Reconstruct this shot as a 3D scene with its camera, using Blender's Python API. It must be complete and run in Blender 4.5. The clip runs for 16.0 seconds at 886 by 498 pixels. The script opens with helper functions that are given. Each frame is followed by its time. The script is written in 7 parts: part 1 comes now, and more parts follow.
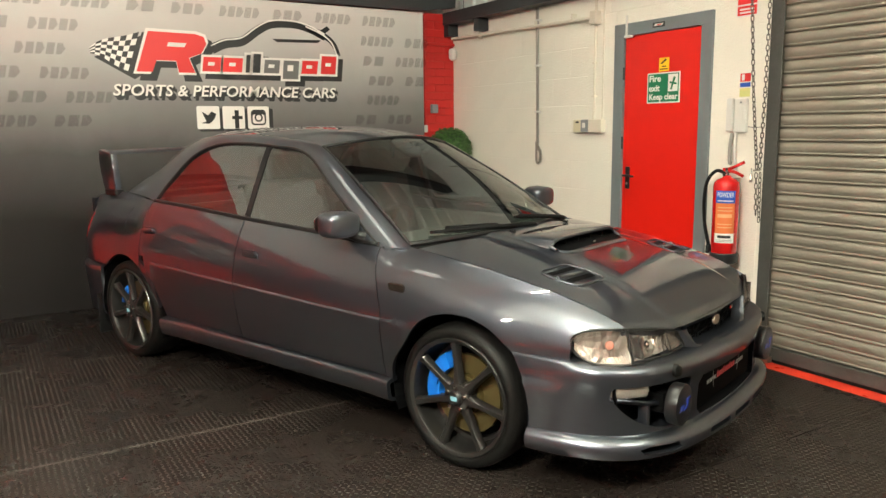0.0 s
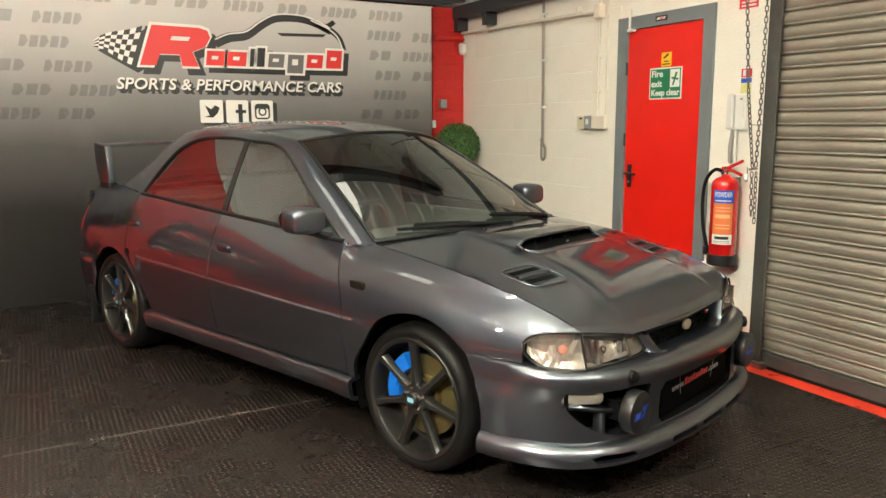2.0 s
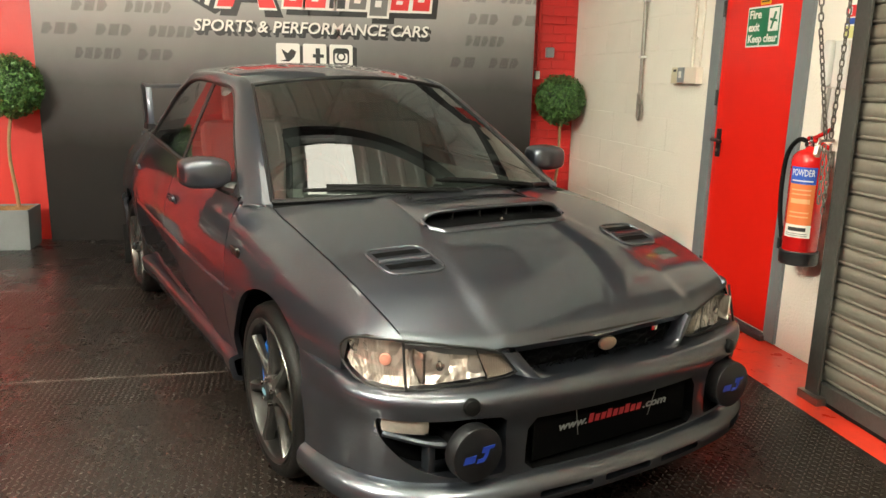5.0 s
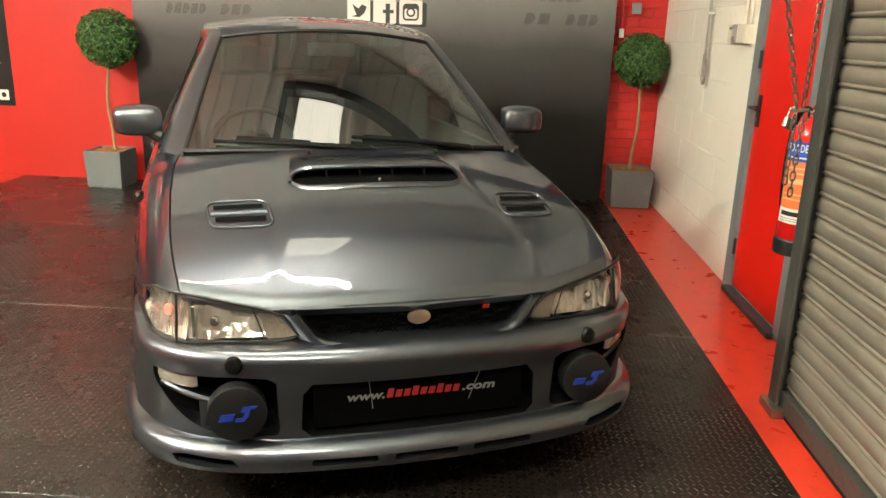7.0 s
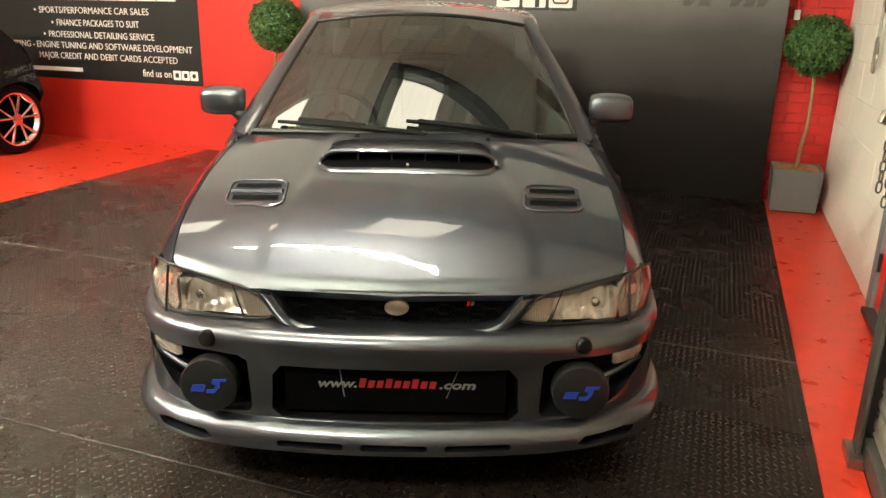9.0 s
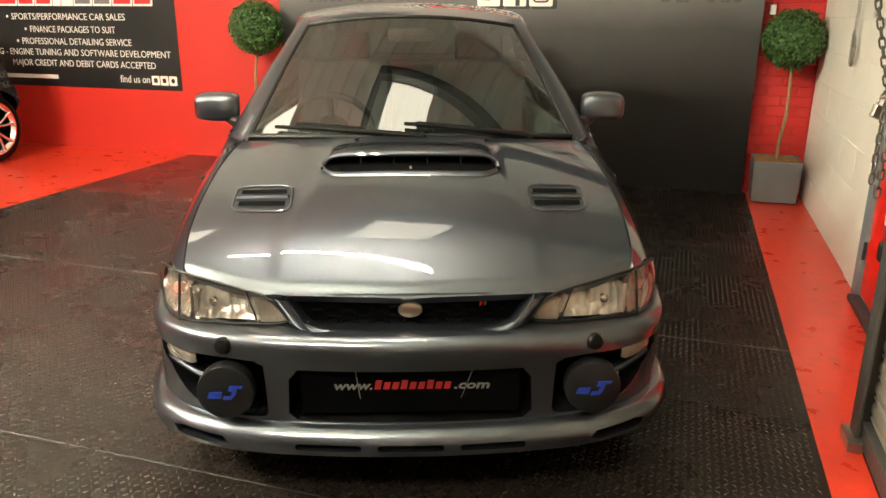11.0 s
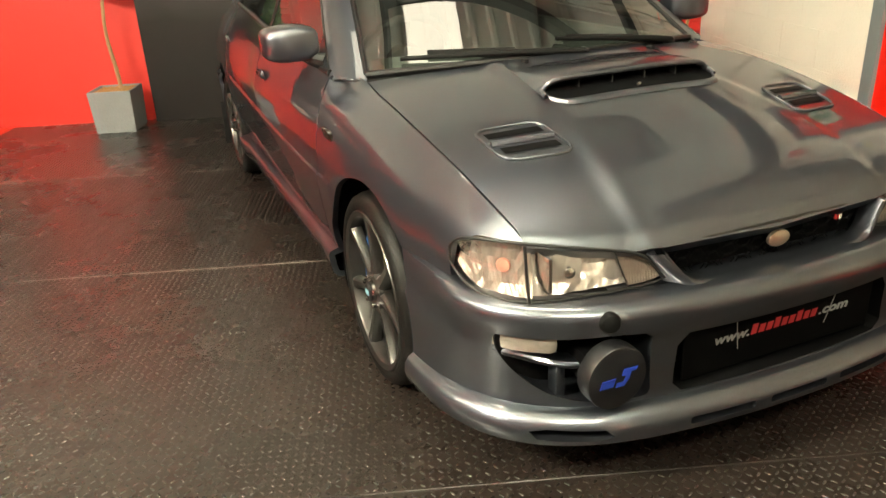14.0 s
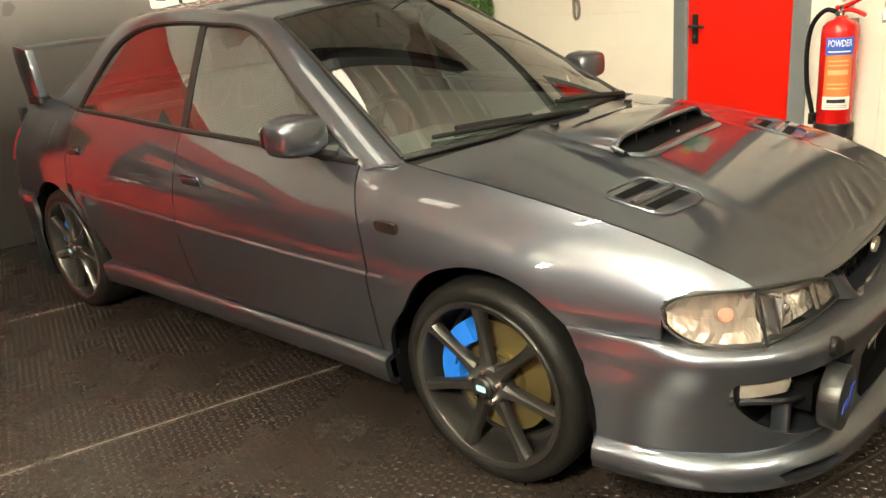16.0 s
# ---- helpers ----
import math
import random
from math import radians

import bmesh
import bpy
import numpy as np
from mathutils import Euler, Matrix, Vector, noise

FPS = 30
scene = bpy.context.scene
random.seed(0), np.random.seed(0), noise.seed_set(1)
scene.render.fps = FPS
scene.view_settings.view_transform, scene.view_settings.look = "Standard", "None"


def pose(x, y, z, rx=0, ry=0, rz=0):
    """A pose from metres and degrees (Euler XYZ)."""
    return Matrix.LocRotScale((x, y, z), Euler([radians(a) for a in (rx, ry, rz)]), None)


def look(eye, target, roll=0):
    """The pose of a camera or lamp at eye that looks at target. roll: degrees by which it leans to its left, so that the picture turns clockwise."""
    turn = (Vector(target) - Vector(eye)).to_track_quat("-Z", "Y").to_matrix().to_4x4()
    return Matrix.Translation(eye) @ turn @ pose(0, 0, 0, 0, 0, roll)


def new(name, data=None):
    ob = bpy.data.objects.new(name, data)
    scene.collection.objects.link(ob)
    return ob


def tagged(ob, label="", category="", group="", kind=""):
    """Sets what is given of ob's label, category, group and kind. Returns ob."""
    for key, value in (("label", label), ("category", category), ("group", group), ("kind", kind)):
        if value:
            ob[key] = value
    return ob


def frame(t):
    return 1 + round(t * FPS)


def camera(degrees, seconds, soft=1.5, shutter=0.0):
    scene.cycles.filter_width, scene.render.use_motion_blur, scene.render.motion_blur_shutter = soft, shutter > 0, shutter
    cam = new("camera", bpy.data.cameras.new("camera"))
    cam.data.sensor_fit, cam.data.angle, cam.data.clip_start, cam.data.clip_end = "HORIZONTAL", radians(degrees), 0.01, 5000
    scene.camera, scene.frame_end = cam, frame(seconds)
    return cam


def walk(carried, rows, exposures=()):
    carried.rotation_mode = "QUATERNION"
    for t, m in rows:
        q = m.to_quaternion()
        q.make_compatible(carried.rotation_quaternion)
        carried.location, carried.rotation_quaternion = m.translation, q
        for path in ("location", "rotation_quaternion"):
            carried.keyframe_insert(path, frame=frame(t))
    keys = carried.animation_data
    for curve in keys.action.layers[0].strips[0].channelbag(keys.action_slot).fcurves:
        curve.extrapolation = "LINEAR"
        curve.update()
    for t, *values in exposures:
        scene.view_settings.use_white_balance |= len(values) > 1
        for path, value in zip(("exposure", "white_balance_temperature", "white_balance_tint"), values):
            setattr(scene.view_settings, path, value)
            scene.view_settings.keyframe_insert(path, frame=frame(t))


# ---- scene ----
cam = camera(60.5, 16.0)
PATH = [
    (0, (-4.138, -6.524, 1.375), (-3.108, -4.838, 1.059), -0.6),
    (0.5, (-4.1, -6.523, 1.383), (-3.079, -4.831, 1.071), -0.6),
    (1, (-4.023, -6.553, 1.388), (-3.015, -4.855, 1.07), -0.7),
    (1.5, (-3.919, -6.603, 1.385), (-2.948, -4.884, 1.066), -0.3),
    (2, (-3.829, -6.619, 1.37), (-2.889, -4.884, 1.044), -0.2),
    (2.5, (-3.673, -6.554, 1.357), (-2.774, -4.799, 1.022), -0.7),
    (3, (-3.468, -6.544, 1.354), (-2.648, -4.755, 1.001), -0.8),
    (3.5, (-3.176, -6.642, 1.352), (-2.451, -4.819, 0.963), -0.3),
    (4, (-2.956, -6.615, 1.329), (-2.335, -4.758, 0.924), -0.1),
    (4.2, (-2.864, -6.569, 1.329), (-2.292, -4.696, 0.927), -0.0),
    (6.3, (-1.809, -6.475, 1.37), (-1.693, -4.549, 0.843), 2.1),
    (6.5, (-1.685, -6.478, 1.346), (-1.621, -4.548, 0.826), 1.8),
    (7, (-1.411, -6.472, 1.346), (-1.509, -4.552, 0.792), 1.8),
    (7.5, (-1.237, -6.352, 1.314), (-1.505, -4.456, 0.739), 2.1),
    (8, (-1.033, -6.263, 1.326), (-1.389, -4.387, 0.731), 1.9),
    (8.5, (-0.874, -6.263, 1.336), (-1.368, -4.417, 0.744), 2.1),
    (9, (-0.829, -6.251, 1.342), (-1.46, -4.45, 0.744), 1.2),
    (11.5, (-0.994, -6.348, 1.36), (-1.513, -4.515, 0.752), -0.4),
    (12, (-1.22, -6.384, 1.354), (-1.639, -4.531, 0.727), -0.0),
    (12.5, (-1.458, -6.313, 1.332), (-1.806, -4.456, 0.674), -1.0),
    (13, (-1.736, -6.269, 1.338), (-1.904, -4.401, 0.642), -2.6),
    (13.5, (-2.1, -6.263, 1.346), (-2.088, -4.412, 0.588), -3.2),
    (14, (-2.461, -6.123, 1.299), (-2.367, -4.284, 0.518), -2.8),
    (14.5, (-2.751, -6.047, 1.31), (-2.436, -4.223, 0.553), -4.1),
    (15, (-3.069, -5.956, 1.317), (-2.54, -4.175, 0.577), -4.9),
    (15.5, (-3.31, -5.77, 1.307), (-2.623, -4.034, 0.591), -6.0),
    (16, (-3.512, -5.636, 1.327), (-2.617, -3.967, 0.686), -5.3),
]
EXPOSURES = [(0, 0.55, 6500, 5), (4, 0.6, 6500, 5), (6.5, 0.7, 6700, 5), (9, 0.84, 6950, 5), (12.5, 0.76, 7150, 5), (14, 1.04, 7250, 5), (15, 1.16, 7300, 5), (16, 1.06, 7300, 5)]
walk(cam, [(t, look(eye, target, roll)) for t, eye, target, roll in PATH], EXPOSURES)

# ---------------------------------------------------------------- light
world = bpy.data.worlds.new("world")
scene.world = world
world.use_nodes = True
world.node_tree.nodes["Background"].inputs[0].default_value = (0.9, 0.92, 1.0, 1)
world.node_tree.nodes["Background"].inputs[1].default_value = 0.01


def area_lamp(name, place, size_x, size_y, watts, colour=(1.0, 0.86, 0.66), turn=0.0, tilt=0.0):
    """A lit lamp panel under the roof, facing down."""
    data = bpy.data.lights.new(name, "AREA")
    data.shape, data.size, data.size_y, data.energy, data.color = "RECTANGLE", size_x, size_y, watts, colour
    ob = new(name, data)
    ob.matrix_world = pose(*place, tilt, 0, turn)
    return ob


# ---------------------------------------------------------------- materials
def nodes_of(name):
    m = bpy.data.materials.new(name)
    m.use_nodes = True
    nt = m.node_tree
    return m, nt, nt.nodes["Principled BSDF"]


def make(nt, kind, **values):
    n = nt.nodes.new(kind)
    for key, value in values.items():
        n.inputs[key.replace("_", " ").capitalize() if key.replace("_", " ").capitalize() in n.inputs else key].default_value = value
    return n


def noise_of(nt, scale, detail=3.0, rough=0.6, coords="Object", stretch=(1, 1, 1)):
    tc = nt.nodes.new("ShaderNodeTexCoord")
    mp = nt.nodes.new("ShaderNodeMapping")
    mp.inputs["Scale"].default_value = stretch
    nz = nt.nodes.new("ShaderNodeTexNoise")
    nz.inputs["Scale"].default_value, nz.inputs["Detail"].default_value, nz.inputs["Roughness"].default_value = scale, detail, rough
    nt.links.new(tc.outputs[coords], mp.inputs["Vector"])
    nt.links.new(mp.outputs["Vector"], nz.inputs["Vector"])
    return nz


def mixed(nt, fac, a, b):
    mx = nt.nodes.new("ShaderNodeMix")
    mx.data_type = "RGBA"
    for socket, value in ((mx.inputs[0], fac), (mx.inputs[6], a), (mx.inputs[7], b)):
        if isinstance(value, (tuple, list)):
            socket.default_value = (*value[:3], 1)
        elif isinstance(value, (int, float)):
            socket.default_value = value
        else:
            nt.links.new(value, socket)
    return mx.outputs[2]


def math_node(nt, op, a, b=0.0, c=0.0, clamp=False):
    n = nt.nodes.new("ShaderNodeMath")
    n.operation, n.use_clamp = op, clamp
    for k, value in enumerate((a, b, c)):
        if isinstance(value, (int, float)):
            n.inputs[k].default_value = value
        else:
            nt.links.new(value, n.inputs[k])
    return n.outputs[0]


def ramp(nt, source, stops):
    r = nt.nodes.new("ShaderNodeValToRGB")
    while len(r.color_ramp.elements) < len(stops):
        r.color_ramp.elements.new(0.5)
    for e, (at, col) in zip(r.color_ramp.elements, stops):
        e.position, e.color = at, (*col, 1) if len(col) == 3 else col
    nt.links.new(source, r.inputs[0])
    return r.outputs[0]


def mk(name, colour, rough=0.5, metal=0.0, var=0.1, scale=4.0, fine=60.0, bump=0.0, bump_scale=120.0, coat=0.0, spec=0.5, rough_var=0.1, per_object=0.0):
    """A plain surface with broad stains, fine grain and a little relief."""
    m, nt, b = nodes_of(name)
    broad, grain = noise_of(nt, scale, 4), noise_of(nt, fine, 2)
    dark = tuple(c * (1 - var) for c in colour)
    light = tuple(min(1, c * (1 + var)) for c in colour)
    col = mixed(nt, broad.outputs[0], dark, light)
    col = mixed(nt, math_node(nt, "MULTIPLY", grain.outputs[0], 0.5 * min(1, var * 4)), col, dark)
    if per_object:
        info = nt.nodes.new("ShaderNodeObjectInfo")
        col = mixed(nt, math_node(nt, "MULTIPLY", info.outputs["Random"], per_object), col, tuple(c * 0.7 for c in colour))
    nt.links.new(col, b.inputs["Base Color"])
    b.inputs["Metallic"].default_value = metal
    r = math_node(nt, "MULTIPLY_ADD", broad.outputs[0], rough_var, rough - rough_var / 2)
    nt.links.new(r, b.inputs["Roughness"])
    b.inputs["Specular IOR Level"].default_value = spec
    if coat:
        b.inputs["Coat Weight"].default_value, b.inputs["Coat Roughness"].default_value = coat, 0.04
    if bump:
        bp = nt.nodes.new("ShaderNodeBump")
        bp.inputs["Strength"].default_value, bp.inputs["Distance"].default_value = bump, 0.01
        nt.links.new(noise_of(nt, bump_scale, 3).outputs[0], bp.inputs["Height"])
        nt.links.new(bp.outputs[0], b.inputs["Normal"])
    return m


def glow(name, colour, strength):
    m, nt, b = nodes_of(name)
    b.inputs["Base Color"].default_value = (*colour, 1)
    b.inputs["Emission Color"].default_value, b.inputs["Emission Strength"].default_value = (*colour, 1), strength
    return m


def glass(name, tint, gloss_rough=0.01, ior=1.5):
    """A thin pane: tinted see-through with a mirror gloss by Fresnel."""
    m, nt, b = nodes_of(name)
    out = nt.nodes["Material Output"]
    tr, gl, fr, mx = (nt.nodes.new(k) for k in ("ShaderNodeBsdfTransparent", "ShaderNodeBsdfGlossy", "ShaderNodeFresnel", "ShaderNodeMixShader"))
    tr.inputs[0].default_value = (*tint, 1)
    gl.inputs["Roughness"].default_value = gloss_rough
    fr.inputs["IOR"].default_value = ior
    nt.links.new(fr.outputs[0], mx.inputs[0])
    nt.links.new(tr.outputs[0], mx.inputs[1])
    nt.links.new(gl.outputs[0], mx.inputs[2])
    nt.links.new(mx.outputs[0], out.inputs[0])
    return m


def paint_of(name, colour, metal, rough):
    """Clear-coated metallic car paint with fine flake."""
    m, nt, b = nodes_of(name)
    flake = noise_of(nt, 900, 1)
    col = mixed(nt, flake.outputs[0], tuple(c * 0.75 for c in colour), tuple(c * 1.25 for c in colour))
    nt.links.new(col, b.inputs["Base Color"])
    b.inputs["Metallic"].default_value, b.inputs["Roughness"].default_value = metal, rough
    b.inputs["Coat Weight"].default_value, b.inputs["Coat Roughness"].default_value = 1.0, 0.018
    b.inputs["Coat IOR"].default_value = 1.72
    b.inputs["Specular Tint"].default_value = (0.3, 0.3, 0.34, 1)
    bp = nt.nodes.new("ShaderNodeBump")
    bp.inputs["Strength"].default_value, bp.inputs["Distance"].default_value = 0.024, 0.01
    nt.links.new(noise_of(nt, 14, 2).outputs[0], bp.inputs["Height"])
    nt.links.new(bp.outputs[0], b.inputs["Coat Normal"])
    return m


# ---------------------------------------------------------------- mesh tools
def part(name, bm, material, parent=None, label="", smooth=False, sharp=35):
    """Links a bmesh as one mesh object, under a thing or a part."""
    me = bpy.data.meshes.new(name)
    bm.to_mesh(me)
    bm.free()
    for mat in material if isinstance(material, (list, tuple)) else [material]:
        me.materials.append(mat)
    if smooth:
        me.polygons.foreach_set("use_smooth", [True] * len(me.polygons))
        me.set_sharp_from_angle(angle=radians(sharp))
    ob = new(name, me)
    if parent:
        ob.parent = parent
    if label:
        ob["label"] = label
    return ob


def piece(name, me, parent, m):
    """A repeat that shares its mesh."""
    ob = new(name, me)
    ob.parent = parent
    ob.matrix_local = m
    return ob


def mesh_of(bm, material, smooth=False):
    me = bpy.data.meshes.new("piece")
    bm.to_mesh(me)
    bm.free()
    me.materials.append(material)
    if smooth:
        me.polygons.foreach_set("use_smooth", [True] * len(me.polygons))
        me.set_sharp_from_angle(angle=radians(40))
    return me


def thing(name, label, category, m=None, group="", kind=""):
    ob = new(name)
    ob.empty_display_size = 0.1
    if m is not None:
        ob.matrix_world = m
    return tagged(ob, label, category, group, kind)


def box(x0, x1, y0, y1, z0, z1, bevel=0.0, seg=2, bm=None):
    bm = bm or bmesh.new()
    got = bmesh.ops.create_cube(bm, size=1, matrix=Matrix.LocRotScale(((x0 + x1) / 2, (y0 + y1) / 2, (z0 + z1) / 2), None, (abs(x1 - x0), abs(y1 - y0), abs(z1 - z0))))
    if bevel:
        edges = list({e for v in got["verts"] for e in v.link_edges})
        bmesh.ops.bevel(bm, geom=edges, offset=bevel, segments=seg, profile=0.6, affect="EDGES")
    return bm


def cyl(r0, r1, depth, m, seg=32, bevel=0.0, bm=None):
    bm = bm or bmesh.new()
    got = bmesh.ops.create_cone(bm, cap_ends=True, segments=seg, radius1=r0, radius2=r1, depth=depth, matrix=m)
    if bevel:
        edges = [e for e in {e for v in got["verts"] for e in v.link_edges} if len(e.link_faces) == 2 and e.calc_face_angle(0) > 0.9]
        bmesh.ops.bevel(bm, geom=edges, offset=bevel, segments=2, profile=0.6, affect="EDGES")
    return bm


def lathe(profile, m=Matrix(), seg=48, bm=None, close=False, caps=True):
    """Turns (radius, height) pairs round the z axis of m."""
    bm = bm or bmesh.new()
    rings = [[bm.verts.new(m @ Vector((r * math.cos(2 * math.pi * k / seg), r * math.sin(2 * math.pi * k / seg), h))) for k in range(seg)] for r, h in profile]
    pairs = list(zip(rings, rings[1:])) + ([(rings[-1], rings[0])] if close else [])
    for a, b in pairs:
        for k in range(seg):
            bm.faces.new((a[k], a[(k + 1) % seg], b[(k + 1) % seg], b[k]))
    if caps and not close:
        bm.faces.new(reversed(rings[0]))
        bm.faces.new(rings[-1])
    return bm


def tube(points, r, bm=None, seg=10, closed=False, r_end=None):
    """A round rod along points."""
    bm = bm or bmesh.new()
    pts = [Vector(p) for p in points]
    rings, up = [], None
    n = len(pts)
    for k, p in enumerate(pts):
        a, b = pts[(k - 1) % n] if (k or closed) else p, pts[(k + 1) % n] if (k < n - 1 or closed) else p
        d = (b - a).normalized()
        if up is None:
            up = d.orthogonal().normalized()
        up = (up - d * up.dot(d)).normalized()
        side = d.cross(up)
        rr = r if r_end is None else r + (r_end - r) * k / max(1, n - 1)
        rings.append([bm.verts.new(p + rr * (math.cos(2 * math.pi * q / seg) * up + math.sin(2 * math.pi * q / seg) * side)) for q in range(seg)])
    for k in range(n if closed else n - 1):
        a, b = rings[k], rings[(k + 1) % n]
        for q in range(seg):
            bm.faces.new((a[q], a[(q + 1) % seg], b[(q + 1) % seg], b[q]))
    if not closed:
        bm.faces.new(reversed(rings[0]))
        bm.faces.new(rings[-1])
    return bm


def prism(outline, depth, m=Matrix(), bm=None, bevel=0.0):
    """A flat outline (x, y) raised by depth along z of m."""
    bm = bm or bmesh.new()
    low = [bm.verts.new(m @ Vector((x, y, 0))) for x, y in outline]
    top = [bm.verts.new(m @ Vector((x, y, depth))) for x, y in outline]
    n = len(outline)
    faces = [bm.faces.new(reversed(low)), bm.faces.new(top)]
    for k in range(n):
        faces.append(bm.faces.new((low[k], low[(k + 1) % n], top[(k + 1) % n], top[k])))
    bmesh.ops.recalc_face_normals(bm, faces=faces)
    if bevel:
        bmesh.ops.bevel(bm, geom=list(faces[1].edges), offset=bevel, segments=2, profile=0.6, affect="EDGES")
    return bm


def rounded(x0, x1, y0, y1, r, n=5):
    """A rounded rectangle's outline."""
    pts = []
    for cx, cy, a in ((x1 - r, y0 + r, -90), (x1 - r, y1 - r, 0), (x0 + r, y1 - r, 90), (x0 + r, y0 + r, 180)):
        pts += [(cx + r * math.cos(radians(a + 90 * k / n)), cy + r * math.sin(radians(a + 90 * k / n))) for k in range(n + 1)]
    return pts


def spline(points, n):
    """A smooth line through points, n steps a span (Catmull-Rom)."""
    p = [Vector(q) for q in points]
    p = [2 * p[0] - p[1]] + p + [2 * p[-1] - p[-2]]
    out = []
    for k in range(1, len(p) - 2):
        a, b, c, d = p[k - 1 : k + 3]
        for j in range(n):
            t = j / n
            out.append(0.5 * ((2 * b) + (c - a) * t + (2 * a - 5 * b + 4 * c - d) * t * t + (3 * b - a - 3 * c + d) * t**3))
    return out + [p[-2]]


def smooth_line(xs, ys):
    """A monotone cubic through (xs, ys), as a function."""
    xs, ys = np.array(xs, float), np.array(ys, float)
    h, d = np.diff(xs), np.diff(ys) / np.diff(xs)
    s = np.r_[d[0], [0 if a * b <= 0 else (w0 + w1) / (w0 / a + w1 / b) for a, b, w0, w1 in zip(d, d[1:], h[1:] + 2 * h[:-1], 2 * h[1:] + h[:-1])], d[-1]]

    def at(x):
        x = min(max(x, xs[0]), xs[-1])
        k = min(max(int(np.searchsorted(xs, x)) - 1, 0), len(h) - 1)
        t = (x - xs[k]) / h[k]
        return float(ys[k] * (1 + 2 * t) * (1 - t) ** 2 + s[k] * h[k] * t * (1 - t) ** 2 + ys[k + 1] * t * t * (3 - 2 * t) + s[k + 1] * h[k] * t * t * (t - 1))

    return at


def fair_line(xs, ys):
    """A smooth curve through (xs, ys) with no breaks in its bend."""
    xs, ys = np.array(xs, float), np.array(ys, float)
    n, h = len(xs), np.diff(xs)
    A, r = np.eye(n), np.zeros(n)
    for k in range(1, n - 1):
        A[k, k - 1 : k + 2] = h[k - 1], 2 * (h[k - 1] + h[k]), h[k]
        r[k] = 6 * ((ys[k + 1] - ys[k]) / h[k] - (ys[k] - ys[k - 1]) / h[k - 1])
    M = np.linalg.solve(A, r)

    def at(x):
        x = min(max(x, xs[0]), xs[-1])
        k = min(max(int(np.searchsorted(xs, x)) - 1, 0), n - 2)
        a, b = (xs[k + 1] - x) / h[k], (x - xs[k]) / h[k]
        return float(a * ys[k] + b * ys[k + 1] + ((a**3 - a) * M[k] + (b**3 - b) * M[k + 1]) * h[k] ** 2 / 6)

    return at


def sheet(P, side=1, thick=0.02, bm=None, back=False):
    """A panel from a grid of points P[i][j] with its edges turned in. side -1 mirrors it across the car."""
    bm = bm or bmesh.new()
    P = np.array(P, float)
    if side < 0:
        P = P * (1, -1, 1)
    du, dv = np.gradient(P, axis=0), np.gradient(P, axis=1)
    N = np.cross(du, dv)
    N /= np.maximum(np.linalg.norm(N, axis=-1, keepdims=True), 1e-9)
    out = np.sign((N * (P - np.array([0, 0, 0.45]))).sum()) or 1.0
    N *= out
    n, m = P.shape[:2]

    def face(*v):
        try:
            bm.faces.new(v if out > 0 else v[::-1])
        except ValueError:
            pass

    V = [[bm.verts.new(P[i, j]) for j in range(m)] for i in range(n)]
    for i in range(n - 1):
        for j in range(m - 1):
            face(V[i][j], V[i + 1][j], V[i + 1][j + 1], V[i][j + 1])
    ring = [(i, 0) for i in range(n)] + [(n - 1, j) for j in range(1, m)] + [(i, m - 1) for i in range(n - 2, -1, -1)] + [(0, j) for j in range(m - 2, 0, -1)]
    if thick:
        low = [bm.verts.new(P[q] - N[q] * thick) for q in ring]
        for k in range(len(ring)):
            a, b = ring[k], ring[(k + 1) % len(ring)]
            face(V[a[0]][a[1]], low[k], low[(k + 1) % len(ring)], V[b[0]][b[1]])
    if back:
        W = [[bm.verts.new(P[i, j] - N[i, j] * thick) for j in range(m)] for i in range(n)]
        for i in range(n - 1):
            for j in range(m - 1):
                face(W[i][j], W[i][j + 1], W[i + 1][j + 1], W[i + 1][j])
    return bm


def cut(bm, cutters):
    """The solid bm less the solid cutters."""
    def solid(b):
        bmesh.ops.remove_doubles(b, verts=b.verts, dist=1e-5)
        bmesh.ops.recalc_face_normals(b, faces=b.faces)
        me = bpy.data.meshes.new("solid")
        b.to_mesh(me)
        b.free()
        return new("solid", me)
    body, tools = solid(bm), [solid(c) for c in cutters]
    for tool in tools:
        mod = body.modifiers.new("cut", "BOOLEAN")
        mod.operation, mod.solver, mod.object = "DIFFERENCE", "EXACT", tool
    bpy.context.view_layer.update()
    me = bpy.data.meshes.new_from_object(body.evaluated_get(bpy.context.evaluated_depsgraph_get()))
    for ob in [body] + tools:
        bpy.data.objects.remove(ob)
    out = bmesh.new()
    out.from_mesh(me)
    return out


def letters(name, text, height, material, m, parent=None, width=None, align="LEFT", shear=0.0, bold=0.0, extrude=0.0008):
    """Raised or printed lettering in the built-in font, facing +z of m."""
    cu = bpy.data.curves.new(name, "FONT")
    cu.body, cu.size, cu.align_x, cu.shear, cu.extrude, cu.offset = text, height / 0.7, align, shear, extrude, bold
    cu.resolution_u = 3
    ob = new(name, cu)
    bpy.context.view_layer.update()
    me = bpy.data.meshes.new_from_object(ob.evaluated_get(bpy.context.evaluated_depsgraph_get()))
    bpy.data.objects.remove(ob)
    if width:
        xs = [v.co.x for v in me.vertices]
        k = width / max(1e-6, max(xs) - min(xs))
        for v in me.vertices:
            v.co.x *= k
    me.materials.clear()
    me.materials.append(material)
    made = new(name, me)
    if parent:
        made.parent = parent
        made.matrix_local = m
    else:
        made.matrix_world = m
    return made


